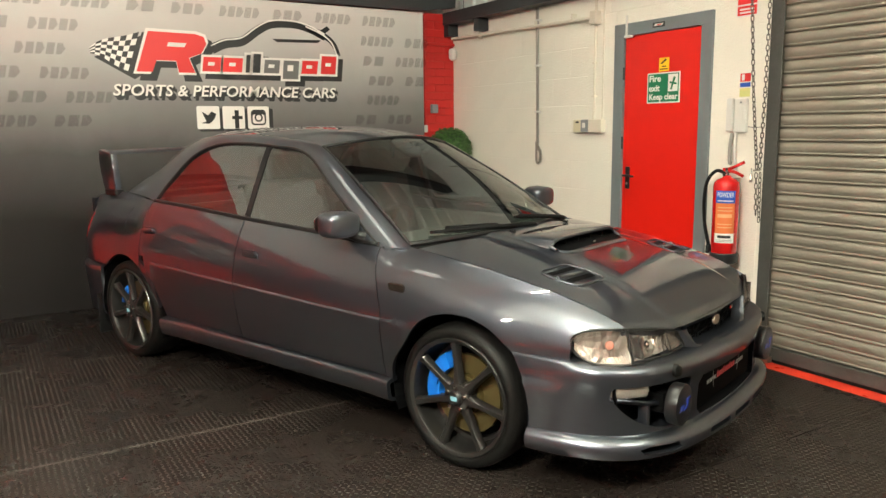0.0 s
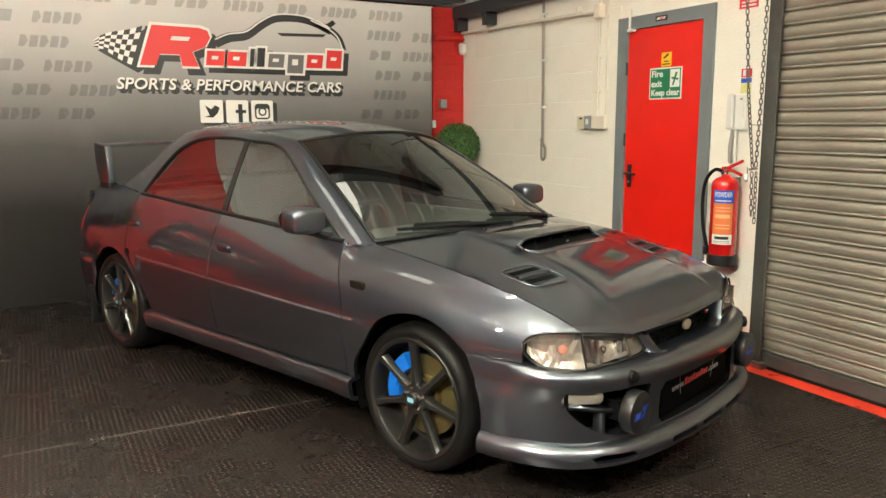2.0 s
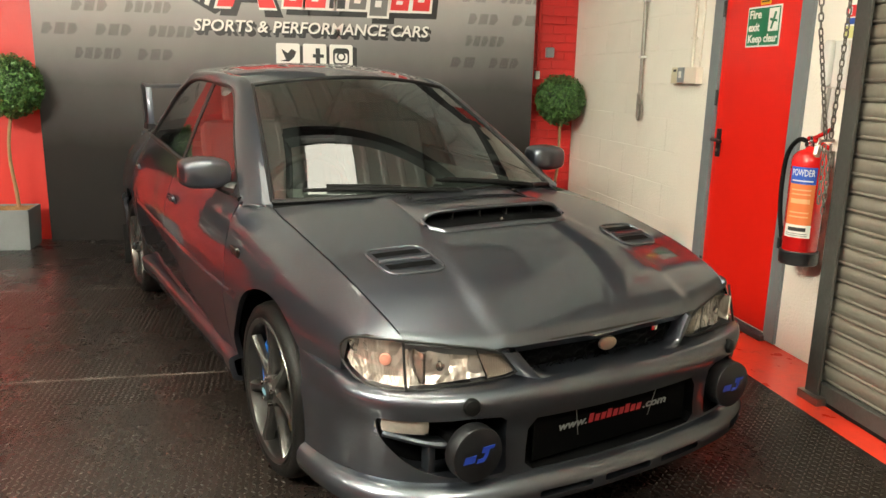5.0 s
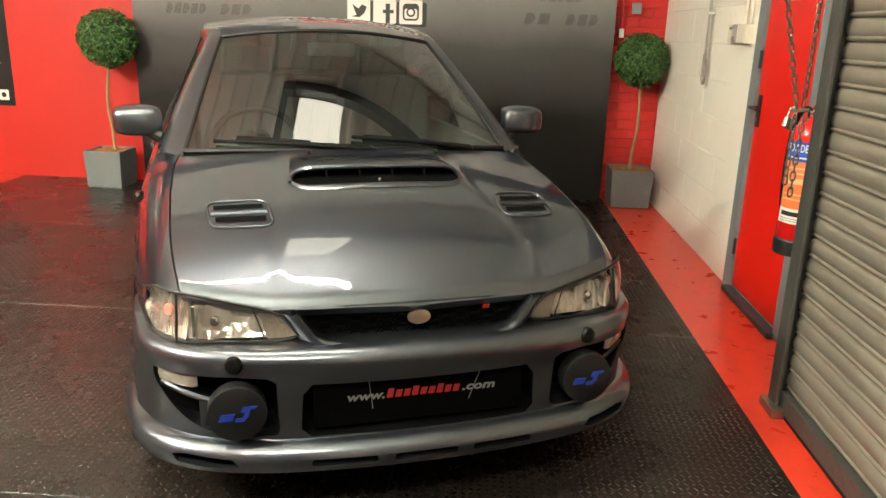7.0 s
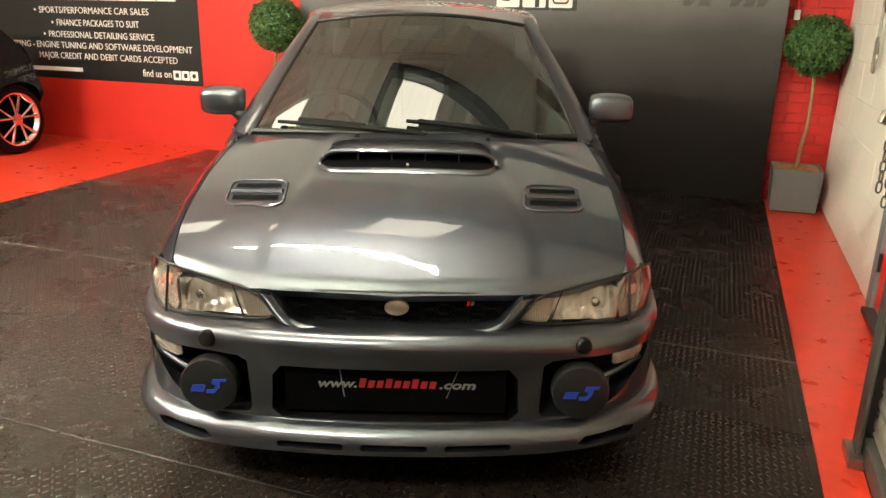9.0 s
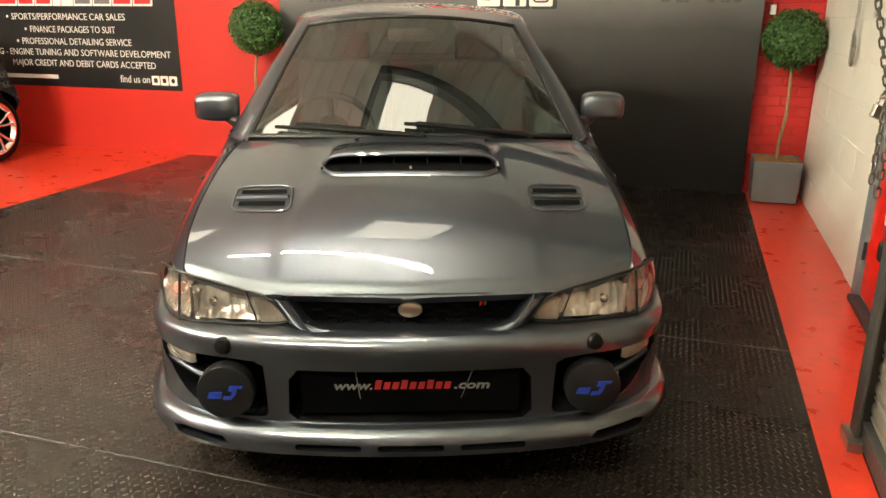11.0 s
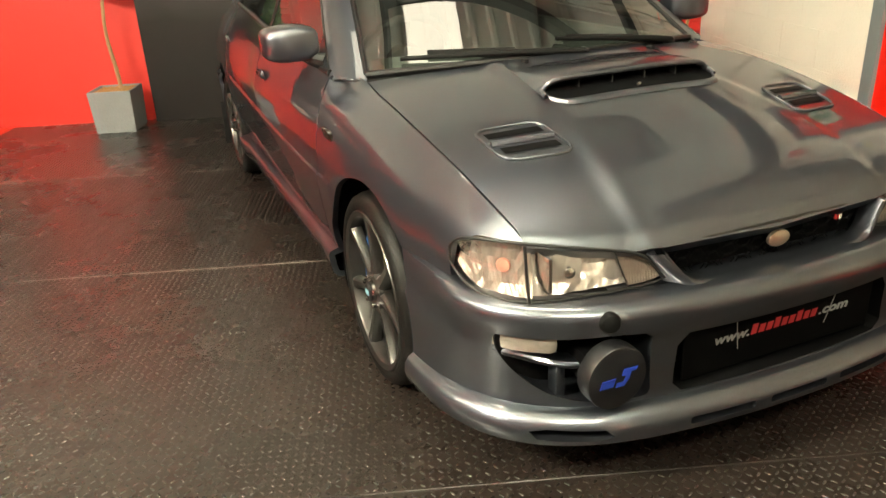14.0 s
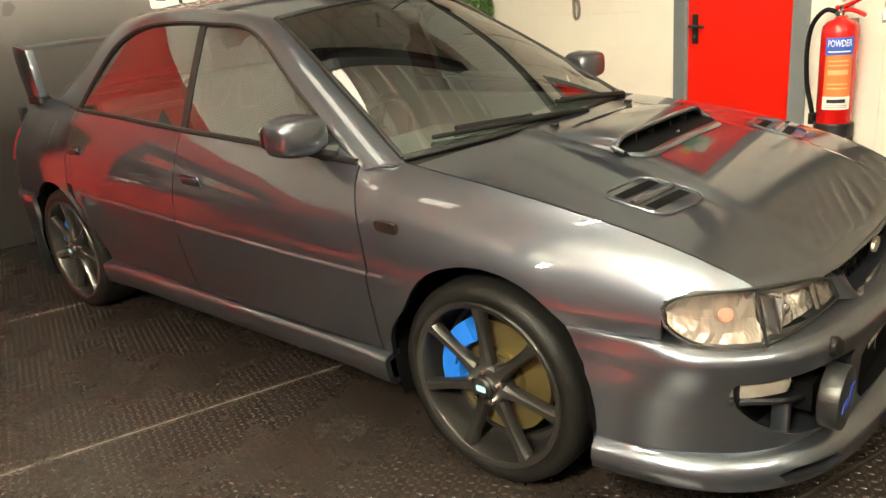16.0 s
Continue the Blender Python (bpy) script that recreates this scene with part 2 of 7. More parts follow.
ON_BACK_WALL = lambda x, z, y: Matrix(((1, 0, 0, x), (0, 0, -1, y), (0, 1, 0, z), (0, 0, 0, 1)))
ON_SIDE_WALL = lambda y, z, x: Matrix(((0, 0, -1, x), (-1, 0, 0, y), (0, 1, 0, z), (0, 0, 0, 1)))

# ---------------------------------------------------------------- the lamps of the hall
# first: tube mirrored in the bonnet; other three: unseen fill added to brighten the walls
LAMPS = [(-2.45, -3.95), (-1.9, -7.4), (-9.6, -4.7), (-5.5, -6.4)]
FILL_TUBE = glow("lit tube", (0.99, 0.94, 0.80), 1190.0)
FILL_TUBE_MID = glow("fill tube at half strength", (0.99, 0.94, 0.80), 230.0)
TUBE_OLD = glow("dimmer lit tube", (1.0, 0.93, 0.79), 190.0)
area_lamp("rooflight_glow", (-2.38, -2.62, 4.27), 0.84, 0.95, 6, colour=(1.0, 0.94, 0.81))
for lx, ly, watts in ((-5.2, -2.5, 3), (-8.4, -8.0, 20)):
    area_lamp("rooflight_glow", (lx, ly, 4.27), 0.7, 0.5, watts, colour=(1.0, 0.94, 0.81))

RED_WALL = mk("red wall paint", (0.51, 0.025, 0.018), 0.42, var=0.07, bump=0.12, bump_scale=35)
RED_FLOOR = mk("red floor paint", (0.66, 0.042, 0.020), 0.30, var=0.30, scale=7, bump=0.08, bump_scale=25, rough_var=0.2)
scuffed, scuffed_in = RED_FLOOR.node_tree, RED_FLOOR.node_tree.nodes["Principled BSDF"].inputs["Base Color"]
scuff = math_node(scuffed, "MULTIPLY_ADD", noise_of(scuffed, 11, 7, 0.72).outputs[0], 5.0, -2.75, clamp=True)
scuffed.links.new(mixed(scuffed, math_node(scuffed, "MULTIPLY", scuff, 0.5), scuffed_in.links[0].from_socket, (0.14, 0.035, 0.025)), scuffed_in)
RED_BRICK = mk("red painted brick", (0.56, 0.016, 0.014), 0.5, var=0.1, bump=0.5, bump_scale=60, per_object=0.3)
RED_DOOR = mk("red door gloss", (0.70, 0.014, 0.008), 0.3, var=0.05, bump=0.05, bump_scale=12)
CREAM_BLOCK = mk("cream painted block", (0.86, 0.82, 0.73), 0.6, var=0.05, scale=3, fine=90, bump=0.5, bump_scale=70, per_object=0.05)
CREAM_JOINT = mk("cream painted mortar", (0.85, 0.81, 0.72), 0.7, var=0.08, bump=0.6, bump_scale=80)
GUIDE_STEEL = mk("weathered dark guide steel", (0.075, 0.072, 0.066), 0.5, metal=0.3, var=0.4, scale=6, bump=0.3, bump_scale=40)
GREY_FRAME = mk("grey frame paint", (0.17, 0.19, 0.20), 0.45, var=0.12, bump=0.15, bump_scale=40)
DARK_STEEL = mk("dark steel paint", (0.035, 0.038, 0.042), 0.5, var=0.25, bump=0.2)
ROOF_LINING = mk("dull roof lining", (0.79, 0.88, 0.82), 0.5, var=0.10, scale=1.5)
CLADDING = mk("pale profiled cladding", (0.73, 0.79, 0.76), 0.5, var=0.12, scale=1.5)
SLAT = mk("galvanised shutter slat", (0.34, 0.30, 0.248), 0.42, metal=0.5, var=0.4, scale=3, fine=40, rough_var=0.25, per_object=0.4)
DIM_WALL = mk("dim grey sheet wall", (0.13, 0.12, 0.11), 0.6, var=0.25, scale=1.2)
CONCRETE = mk("concrete", (0.3, 0.29, 0.27), 0.8, var=0.2, bump=0.4)
BLACK_PLASTIC = mk("black plastic", (0.014, 0.014, 0.015), 0.38, var=0.2, bump=0.1, bump_scale=300)
BLACK_RUBBER = mk("black rubber", (0.008, 0.008, 0.008), 0.6, var=0.3, bump=0.2, bump_scale=200, spec=0.1)
WHITE_PLASTIC = mk("white plastic", (0.72, 0.70, 0.66), 0.35, var=0.05)
GREY_PLASTIC = mk("grey plastic", (0.24, 0.25, 0.26), 0.4, var=0.06)
CHROME = mk("chrome", (0.82, 0.80, 0.78), 0.14, metal=1.0, var=0.04)
STEEL = mk("dull zinc steel", (0.36, 0.33, 0.29), 0.38, metal=0.9, var=0.25, fine=150)
INK_WHITE = mk("white ink", (0.80, 0.77, 0.73), 0.45, var=0.03)
INK_BLACK = mk("black ink", (0.018, 0.018, 0.019), 0.4, var=0.1)
INK_RED = mk("red ink", (0.72, 0.03, 0.03), 0.42, var=0.04)
INK_GREY = mk("grey ink", (0.16, 0.155, 0.15), 0.42, var=0.04)
INK_GREEN = mk("green ink", (0.01, 0.17, 0.075), 0.4, var=0.05)
INK_YELLOW = mk("yellow ink", (0.85, 0.52, 0.02), 0.4, var=0.05)
INK_BLUE = mk("blue ink", (0.02, 0.09, 0.48), 0.4, var=0.05)
INK_ORANGE = mk("orange ink", (0.75, 0.19, 0.055), 0.42, var=0.06)


def mat_rubber(name, moulded):
    """Black tread matting: short raised bars, turned this way and that, about 2 cm apart; with moulded they are a mesh, and the sheet is smooth."""
    m, nt, b = nodes_of(name)
    tc, sep = nt.nodes.new("ShaderNodeTexCoord"), nt.nodes.new("ShaderNodeSeparateXYZ")
    nt.links.new(tc.outputs["Object"], sep.inputs[0])
    u = math_node(nt, "MULTIPLY", sep.outputs[0], 1 / 0.024)
    v = math_node(nt, "MULTIPLY", sep.outputs[1], 1 / 0.024)
    fu = math_node(nt, "SUBTRACT", math_node(nt, "FRACT", u), 0.5)
    fv = math_node(nt, "SUBTRACT", math_node(nt, "FRACT", v), 0.5)
    odd = math_node(nt, "GREATER_THAN", math_node(nt, "FRACT", math_node(nt, "MULTIPLY", math_node(nt, "ADD", math_node(nt, "FLOOR", u), math_node(nt, "FLOOR", v)), 0.5)), 0.25)
    even = math_node(nt, "SUBTRACT", 1.0, odd)
    a = math_node(nt, "ADD", math_node(nt, "MULTIPLY", fu, odd), math_node(nt, "MULTIPLY", fv, even))
    c = math_node(nt, "ADD", math_node(nt, "MULTIPLY", fv, odd), math_node(nt, "MULTIPLY", fu, even))
    a2 = math_node(nt, "POWER", math_node(nt, "ABSOLUTE", math_node(nt, "DIVIDE", a, 0.46)), 2.0)
    c2 = math_node(nt, "POWER", math_node(nt, "ABSOLUTE", math_node(nt, "DIVIDE", c, 0.19)), 2.0)
    h = math_node(nt, "SUBTRACT", 1.0, math_node(nt, "ADD", a2, c2), clamp=True)
    h = math_node(nt, "POWER", h, 0.6)
    if moulded:
        h = math_node(nt, "MULTIPLY", h, 0.0)
    bp = nt.nodes.new("ShaderNodeBump")
    bp.inputs["Strength"].default_value, bp.inputs["Distance"].default_value = 1.0, 0.0028
    nt.links.new(h, bp.inputs["Height"])
    nt.links.new(bp.outputs[0], b.inputs["Normal"])
    dust = noise_of(nt, 2.1, 8, 0.7)
    fine = noise_of(nt, 45, 3)
    dusty = ramp(nt, dust.outputs[0], [(0.3, (0, 0, 0)), (0.85, (1, 1, 1))])
    seam = math_node(nt, "FRACT", math_node(nt, "MULTIPLY_ADD", sep.outputs[1], 1 / 1.5, 1.601 / 1.5 + 10.5))
    seam = math_node(nt, "ABSOLUTE", math_node(nt, "SUBTRACT", seam, 0.5))
    seam = math_node(nt, "MULTIPLY_ADD", seam, -1.5 / 0.020, 1.0, clamp=True)
    seam = math_node(nt, "MULTIPLY", seam, math_node(nt, "MULTIPLY_ADD", noise_of(nt, 3.0, 4).outputs[0], 3.0, -1.1, clamp=True))
    seam = math_node(nt, "MULTIPLY", seam, math_node(nt, "GREATER_THAN", sep.outputs[1], -4.0))
    col = mixed(nt, math_node(nt, "MULTIPLY_ADD", dusty, 0.12, 0.27, clamp=True), (0.003, 0.0028, 0.0026), (0.050, 0.034, 0.028))
    col = mixed(nt, math_node(nt, "MULTIPLY", fine.outputs[0], 0.4), col, (0.012, 0.011, 0.010))
    col = mixed(nt, math_node(nt, "MULTIPLY", seam, 0.9, clamp=True), col, (0.17, 0.14, 0.12))
    nt.links.new(col, b.inputs["Base Color"])
    worn = math_node(nt, "MULTIPLY_ADD", h, -0.18, 0.25)
    polish = math_node(nt, "MULTIPLY_ADD", sep.outputs[0], -0.22, -0.30)
    polish = math_node(nt, "MINIMUM", math_node(nt, "MAXIMUM", polish, 0.08), 0.75)
    nt.links.new(math_node(nt, "MULTIPLY_ADD", h, 0.28, polish), b.inputs["Specular IOR Level"])
    nt.links.new(math_node(nt, "MULTIPLY_ADD", dust.outputs[0], 0.05, worn), b.inputs["Roughness"])
    return m


def backdrop_print():
    """A printed panel: pale grey at the head fading to black at the foot."""
    m, nt, b = nodes_of("printed grey fade")
    tc, sep = nt.nodes.new("ShaderNodeTexCoord"), nt.nodes.new("ShaderNodeSeparateXYZ")
    nt.links.new(tc.outputs["Object"], sep.inputs[0])
    z = math_node(nt, "DIVIDE", sep.outputs[2], 2.44)
    cloud = noise_of(nt, 1.6, 4)
    z = math_node(nt, "ADD", z, math_node(nt, "MULTIPLY_ADD", cloud.outputs[0], 0.08, -0.04))
    col = ramp(nt, z, [(0.0, (0.012, 0.0098, 0.0095)), (0.30, (0.016, 0.0135, 0.013)), (0.50, (0.065, 0.061, 0.060)), (0.66, (0.22, 0.21, 0.205)), (0.82, (0.47, 0.45, 0.435)), (1.0, (0.68, 0.655, 0.63))])
    nt.links.new(col, b.inputs["Base Color"])
    b.inputs["Roughness"].default_value = 0.5
    b.inputs["Specular IOR Level"].default_value = 0.12
    return m


TREAD, TREAD_SHEET, FADE = mat_rubber("black tread rubber", False), mat_rubber("black rubber sheet", True), backdrop_print()
TREAD_BAR = mk("worn black rubber bar", (0.014, 0.0115, 0.0098), 0.13, var=0.4, scale=3.0, spec=0.65, rough_var=0.08)


def tread_bars(name, x0, x1, y0, y1, parent):
    """Short domed bars, turned this way and that, all over one strip of matting."""
    pitch, ring = 0.024, [(1, 0), (0.55, 1), (-0.55, 1), (-1, 0), (-0.55, -1), (0.55, -1)]
    one = [(0.0105 * a, 0.0034 * b, -0.0004) for a, b in ring] + [(0.0085 * a, 0.0024 * b, 0.0012) for a, b in ring] + [(0.0052, 0, 0.0018), (-0.0052, 0, 0.0018)]
    faces = [(k, (k + 1) % 6, 6 + (k + 1) % 6, 6 + k) for k in range(6)] + [(7, 8, 13, 12), (10, 11, 12, 13), (6, 7, 12, 12), (8, 9, 13, 13), (9, 10, 13, 13), (11, 6, 12, 12)]
    tris = [(a, b, c) for a, b, c, d in faces] + [(a, c, d) for a, b, c, d in faces if c != d]
    one, tris = np.array(one), np.array(tris)
    nx, ny = int((x1 - x0) / pitch), int((y1 - y0) / pitch)
    I, J = np.meshgrid(np.arange(nx), np.arange(ny), indexing="ij")
    at = np.stack([x0 + (I + 0.5) * pitch, y0 + (J + 0.5) * pitch], -1).reshape(-1, 2)
    odd = ((I + J) % 2).reshape(-1)
    angle = np.where(odd == 1, math.pi / 4, -math.pi / 4) + np.random.RandomState(4).normal(0, 0.05, len(at))
    c, n = np.cos(angle)[:, None], np.sin(angle)[:, None]
    V = np.stack([at[:, :1] + c * one[:, 0] - n * one[:, 1], at[:, 1:] + n * one[:, 0] + c * one[:, 1], np.broadcast_to(one[:, 2], (len(at), len(one)))], -1).reshape(-1, 3)
    F = (tris[None] + (np.arange(len(at)) * len(one))[:, None, None]).reshape(-1)
    me = bpy.data.meshes.new(name)
    me.vertices.add(len(V))
    me.vertices.foreach_set("co", V.astype(np.float32).reshape(-1))
    me.loops.add(len(F))
    me.loops.foreach_set("vertex_index", F.astype(np.int32))
    me.polygons.add(len(F) // 3)
    me.polygons.foreach_set("loop_start", np.arange(0, len(F), 3, dtype=np.int32))
    me.polygons.foreach_set("use_smooth", np.ones(len(F) // 3, dtype=bool))
    me.update(calc_edges=True)
    me.materials.append(TREAD_BAR)
    ob = new(name, me)
    ob.parent = parent
    ob["kind"] = "stuff"
    return ob

# ---------------------------------------------------------------- floor
floor = tagged(part("floor", box(-13, 0.2, -13, 0.2, -0.2, -0.008), RED_FLOOR), "glossy red painted concrete floor, worn", "floor", kind="structure")
MATS = [(-0.05, -1.6), (-1.604, -3.098), (-3.104, -4.598), (-4.604, -6.1), (-6.104, -7.6), (-7.604, -9.1), (-9.104, -12.9)]
part("floor_sheet", box(-5.45, -0.40, -12.88, -0.06, -0.0075, -0.005), mk("dusty dark underlay", (0.014, 0.012, 0.010), 0.8, var=0.4, bump=0.5), floor)
mats = thing("floor_matting", "black rubber tread matting with dusty joints over the floor", "floor", kind="structure")
for y1, y0 in MATS:
    near = -6.2 < y0 and y1 < -1.0
    strip = part("mat_strip", box(-5.46, -0.392, y0, y1, -0.0045, 0.0, 0.0015, 1), TREAD_SHEET if near else TREAD, mats)
    if near:
        tread_bars("tread_bars", -5.45, -0.40, y0 + 0.002, y1 - 0.002, strip)

# ---------------------------------------------------------------- walls and roof
wall_back = tagged(part("wall_back", box(-13, 0.2, 0.02, 0.25, -0.2, 2.46), RED_WALL), "smooth wall painted bright red", "wall", kind="structure")
part("panel", box(-13, -0.45, 0.0, 0.02, -0.008, 2.46), RED_WALL, wall_back)
rng = random.Random(5)
brick_me = mesh_of(box(-0.1055, 0.1055, -0.012, 0.014, -0.0355, 0.0355, 0.004, 1), RED_BRICK)
half_me = mesh_of(box(-0.05, 0.05, -0.012, 0.014, -0.034, 0.034, 0.005, 1), RED_BRICK)
for row in range(33):
    z = 0.03 + row * 0.075
    if row % 2:
        cells = [(brick_me, -0.325), (brick_me, -0.109)]
    else:
        cells = [(half_me, -0.38), (brick_me, -0.217), (half_me, -0.055)]
    for me, x in cells:
        piece("brick", me, wall_back, pose(x, 0.0275 + rng.uniform(-0.001, 0.001), z, rng.uniform(-1, 1)))

wall_side = tagged(part("wall_side", box(0.0045, 0.25, -13, 0.02, -0.2, 2.36), CREAM_JOINT), "cream painted blockwork wall", "wall", kind="structure")
block_me = mesh_of(box(-0.012, 0.012, -0.2165, 0.2165, -0.1092, 0.1092, 0.003, 1), CREAM_BLOCK)
cut_me = mesh_of(box(-0.012, 0.012, -0.1055, 0.1055, -0.1092, 0.1092, 0.003, 1), CREAM_BLOCK)
for row in range(11):
    z = 0.10 + row * 0.2215
    y, k = -0.0, 0
    if row % 2:
        piece("block", cut_me, wall_side, pose(0.0148, -0.106, z))
        y = -0.216
    while y > -3.9:
        yc = y - 0.218
        if not (-3.13 < yc - 0.216 < -2.26 or -3.13 < yc + 0.216 < -2.26 or (-3.13 < yc < -2.26)) or z > 2.2:
            piece("block", block_me, wall_side, pose(0.0148 + rng.uniform(-0.001, 0.0005), yc, z, rng.uniform(-0.3, 0.3), 0, rng.uniform(-0.15, 0.15)))
        y -= 0.436
# cream plaster beside the door, where cut blocks are
part("plaster_patch", box(-0.002, 0.012, -2.255, -1.95, -0.008, 2.2, 0.004), CREAM_BLOCK, wall_side)
part("plaster_patch", box(-0.002, 0.012, -3.52, -3.135, -0.008, 2.2, 0.004), CREAM_BLOCK, wall_side)

wall_left = tagged(part("wall_left", box(-13.2, -13, -13, 0.2, -0.2, 4.4), DIM_WALL), "dim grey sheet metal wall", "wall", kind="structure")
wall_front = tagged(part("wall_front", box(-13, 0.25, -13.2, -13, -0.2, 4.4), DIM_WALL), "dim grey sheet metal wall", "wall", kind="structure")


def profiled(length, height, pitch=0.2, depth=0.03):
    """Profiled sheet in the x-z plane, ribs upright, facing -y."""
    bm = bmesh.new()
    xs, x = [], 0.0
    while x < length:
        xs += [(x, 0), (x + pitch * 0.62, 0), (x + pitch * 0.72, -depth), (x + pitch * 0.9, -depth)]
        x += pitch
    low = [bm.verts.new((a, b, 0)) for a, b in xs]
    top = [bm.verts.new((a, b, height)) for a, b in xs]
    for k in range(len(xs) - 1):
        bm.faces.new((low[k], low[k + 1], top[k + 1], top[k]))
    return bm


clad = part("cladding_back", profiled(13, 2.0, 0.2, 0.016), CLADDING)
clad.matrix_world = pose(-13, 0.12, 2.46)
tagged(clad, "pale ribbed metal cladding above the wall", "cladding", kind="structure")
clad = part("cladding_side", profiled(13, 2.0, 0.2, 0.016), CLADDING)
clad.matrix_world = pose(0.12, 0.0, 2.38, 0, 0, -90)
tagged(clad, "pale ribbed metal cladding above the wall", "cladding", kind="structure")
ceil_bm = profiled(13.4, 13.4, 0.36, 0.06)
ceiling = part("ceiling", ceil_bm, ROOF_LINING)
ceiling.matrix_world = pose(-13.2, 0.2, 4.36, 90, 0, 0)
tagged(ceiling, "pale ribbed sheet roof lining", "ceiling", kind="structure")

# steel rail along the head of the side wall and a dark cover over the backdrop
rail = thing("wall_rail", "dark steel angle rail along the head of the wall", "beam", kind="structure")
part("flange", box(-0.13, 0.02, -6.0, 0.0, 2.36, 2.375), DARK_STEEL, rail)
part("web", box(-0.13, -0.115, -6.0, 0.0, 2.375, 2.47, 0.003), DARK_STEEL, rail)
for y in (-0.03, -0.55):
    part("cleat", box(-0.11, 0.012, y - 0.04, y + 0.04, 2.25, 2.36, 0.004), DARK_STEEL, rail)
cover = tagged(part("cover_sheet", prism([(-4.6, 2.45), (-4.6, 2.80), (0.0, 2.80), (-0.02, 2.52), (-0.4, 2.47), (-2.0, 2.462), (-3.4, 2.452)], 0.06, ON_BACK_WALL(0, 0, 0.0)), DARK_STEEL), "dark sheet hanging above the printed panel", "sheet", kind="structure")
for x, y, w, z in ((-3.05, -2.02, 0.10, 3.85), (-13, -4.2, 0.09, 4.0), (-13, -8.4, 0.09, 4.0)):
    part("beam", box(x, 0.0, y - w, y + w, z, 4.3, 0.005), DARK_STEEL, None)
part("beam", box(-3.10, -3.04, -4.1, -1.92, 4.02, 4.3, 0.005), DARK_STEEL, None)
for ob in list(scene.objects):
    if ob.name.startswith("beam"):
        tagged(ob, "dark steel roof beam", "beam", kind="structure")

# hanging batten lights; all but the first are added fill
for lx, ly in LAMPS:
    lamp = thing("batten_light", "white batten light hung below the roof", "ceiling light", pose(lx, ly, 0), "roof lights")
    part("housing", box(-0.88, 0.88, -0.025, 0.025, 3.18, 3.23, 0.006), WHITE_PLASTIC, lamp)
    for s in (-0.05, 0.05)[: 1 if ly > -4 and lx > -3 else 2]:
        part("tube", tube([(-0.84, s, 3.195), (0.84, s, 3.195)], 0.014, seg=12), TUBE_OLD if ly > -4 and lx > -3 else FILL_TUBE_MID if ly < -7 or lx < -9 else FILL_TUBE, lamp, "lit white tube")
    for s in (-0.86, 0.86):
        part("holder", box(s - 0.012, s + 0.012, -0.066, 0.066, 3.175, 3.215, 0.004), WHITE_PLASTIC, lamp)
    for s in (-0.6, 0.6):
        part("hanger", tube([(s, 0, 3.23), (s, 0, 4.34)], 0.004), STEEL, lamp)

# ---------------------------------------------------------------- fire door in the side wall
door = thing("door_1", "closed bright red fire door in a grey frame", "door", kind="structure")
frame_obj = part("door_frame", box(-0.02, 0.03, -2.345, -2.25, 0.0, 2.105, 0.004), GREY_FRAME, door)
part("door_frame", box(-0.02, 0.03, -3.135, -3.045, 0.0, 2.105, 0.004), GREY_FRAME, door)
part("door_frame", box(-0.0215, 0.03, -3.135, -2.25, 2.018, 2.105, 0.004), GREY_FRAME, door)
leaf = part("leaf", box(0.0, 0.04, -3.043, -2.347, 0.03, 2.016, 0.004), RED_DOOR, door, "bright red flush leaf")
part("threshold", box(-0.05, 0.03, -3.06, -2.33, -0.008, 0.022, 0.006), DARK_STEEL, door, "dark metal threshold bar")
plate = part("handle_plate", box(-0.012, 0.0, -2.425, -2.385, 0.91, 1.075, 0.006), BLACK_PLASTIC, leaf, "black handle plate")
part("lever", tube(spline([(-0.012, -2.405, 1.01), (-0.05, -2.405, 1.01), (-0.056, -2.42, 1.012), (-0.056, -2.51, 1.008)], 4), 0.009), BLACK_PLASTIC, leaf, "black lever handle")
part("keyhole", cyl(0.009, 0.009, 0.006, pose(-0.013, -2.405, 0.95, 0, 90), 16), STEEL, leaf)
for z in (0.25, 1.25, 1.75):
    part("hinge", cyl(0.008, 0.008, 0.09, pose(-0.012, -2.346, z), 12), BLACK_PLASTIC, leaf)
part("alarm_contact", box(-0.05, -0.02, -2.44, -2.375, 2.0, 2.018, 0.003), WHITE_PLASTIC, door)
part("alarm_wire_cover", box(-0.034, -0.0215, -2.385, -2.372, 2.0, 2.16, 0.002), WHITE_PLASTIC, door)
badge = part("frame_sticker", prism(rounded(-0.055, 0.055, -0.017, 0.017, 0.004), 0.002, ON_SIDE_WALL(-2.68, 2.062, -0.0216)), INK_BLACK, door, "small black sticker with white and red bars")
part("sticker_bar", prism([(-0.045, -0.006), (0.03, -0.006), (0.042, 0.008), (-0.033, 0.008)], 0.001, ON_SIDE_WALL(-2.68, 2.062, -0.0237)), INK_WHITE, badge)
part("sticker_bar", prism([(-0.02, -0.004), (0.02, -0.004), (0.028, 0.004), (-0.012, 0.004)], 0.001, ON_SIDE_WALL(-2.68, 2.062, -0.0248)), INK_RED, badge)


def wall_sign(name, label, y0, y1, z0, z1, base, rim=None, x=0.0):
    s = thing(name, label, "sign")
    part("board", prism(rounded(-y0, -y1, z0, z1, 0.004), 0.003, ON_SIDE_WALL(0, 0, x)), rim or base, s)
    if rim:
        part("face", prism(rounded(-y0 + 0.009, -y1 - 0.009, z0 + 0.009, z1 - 0.009, 0.003), 0.001, ON_SIDE_WALL(0, 0, x - 0.0032)), base, s)
    return s


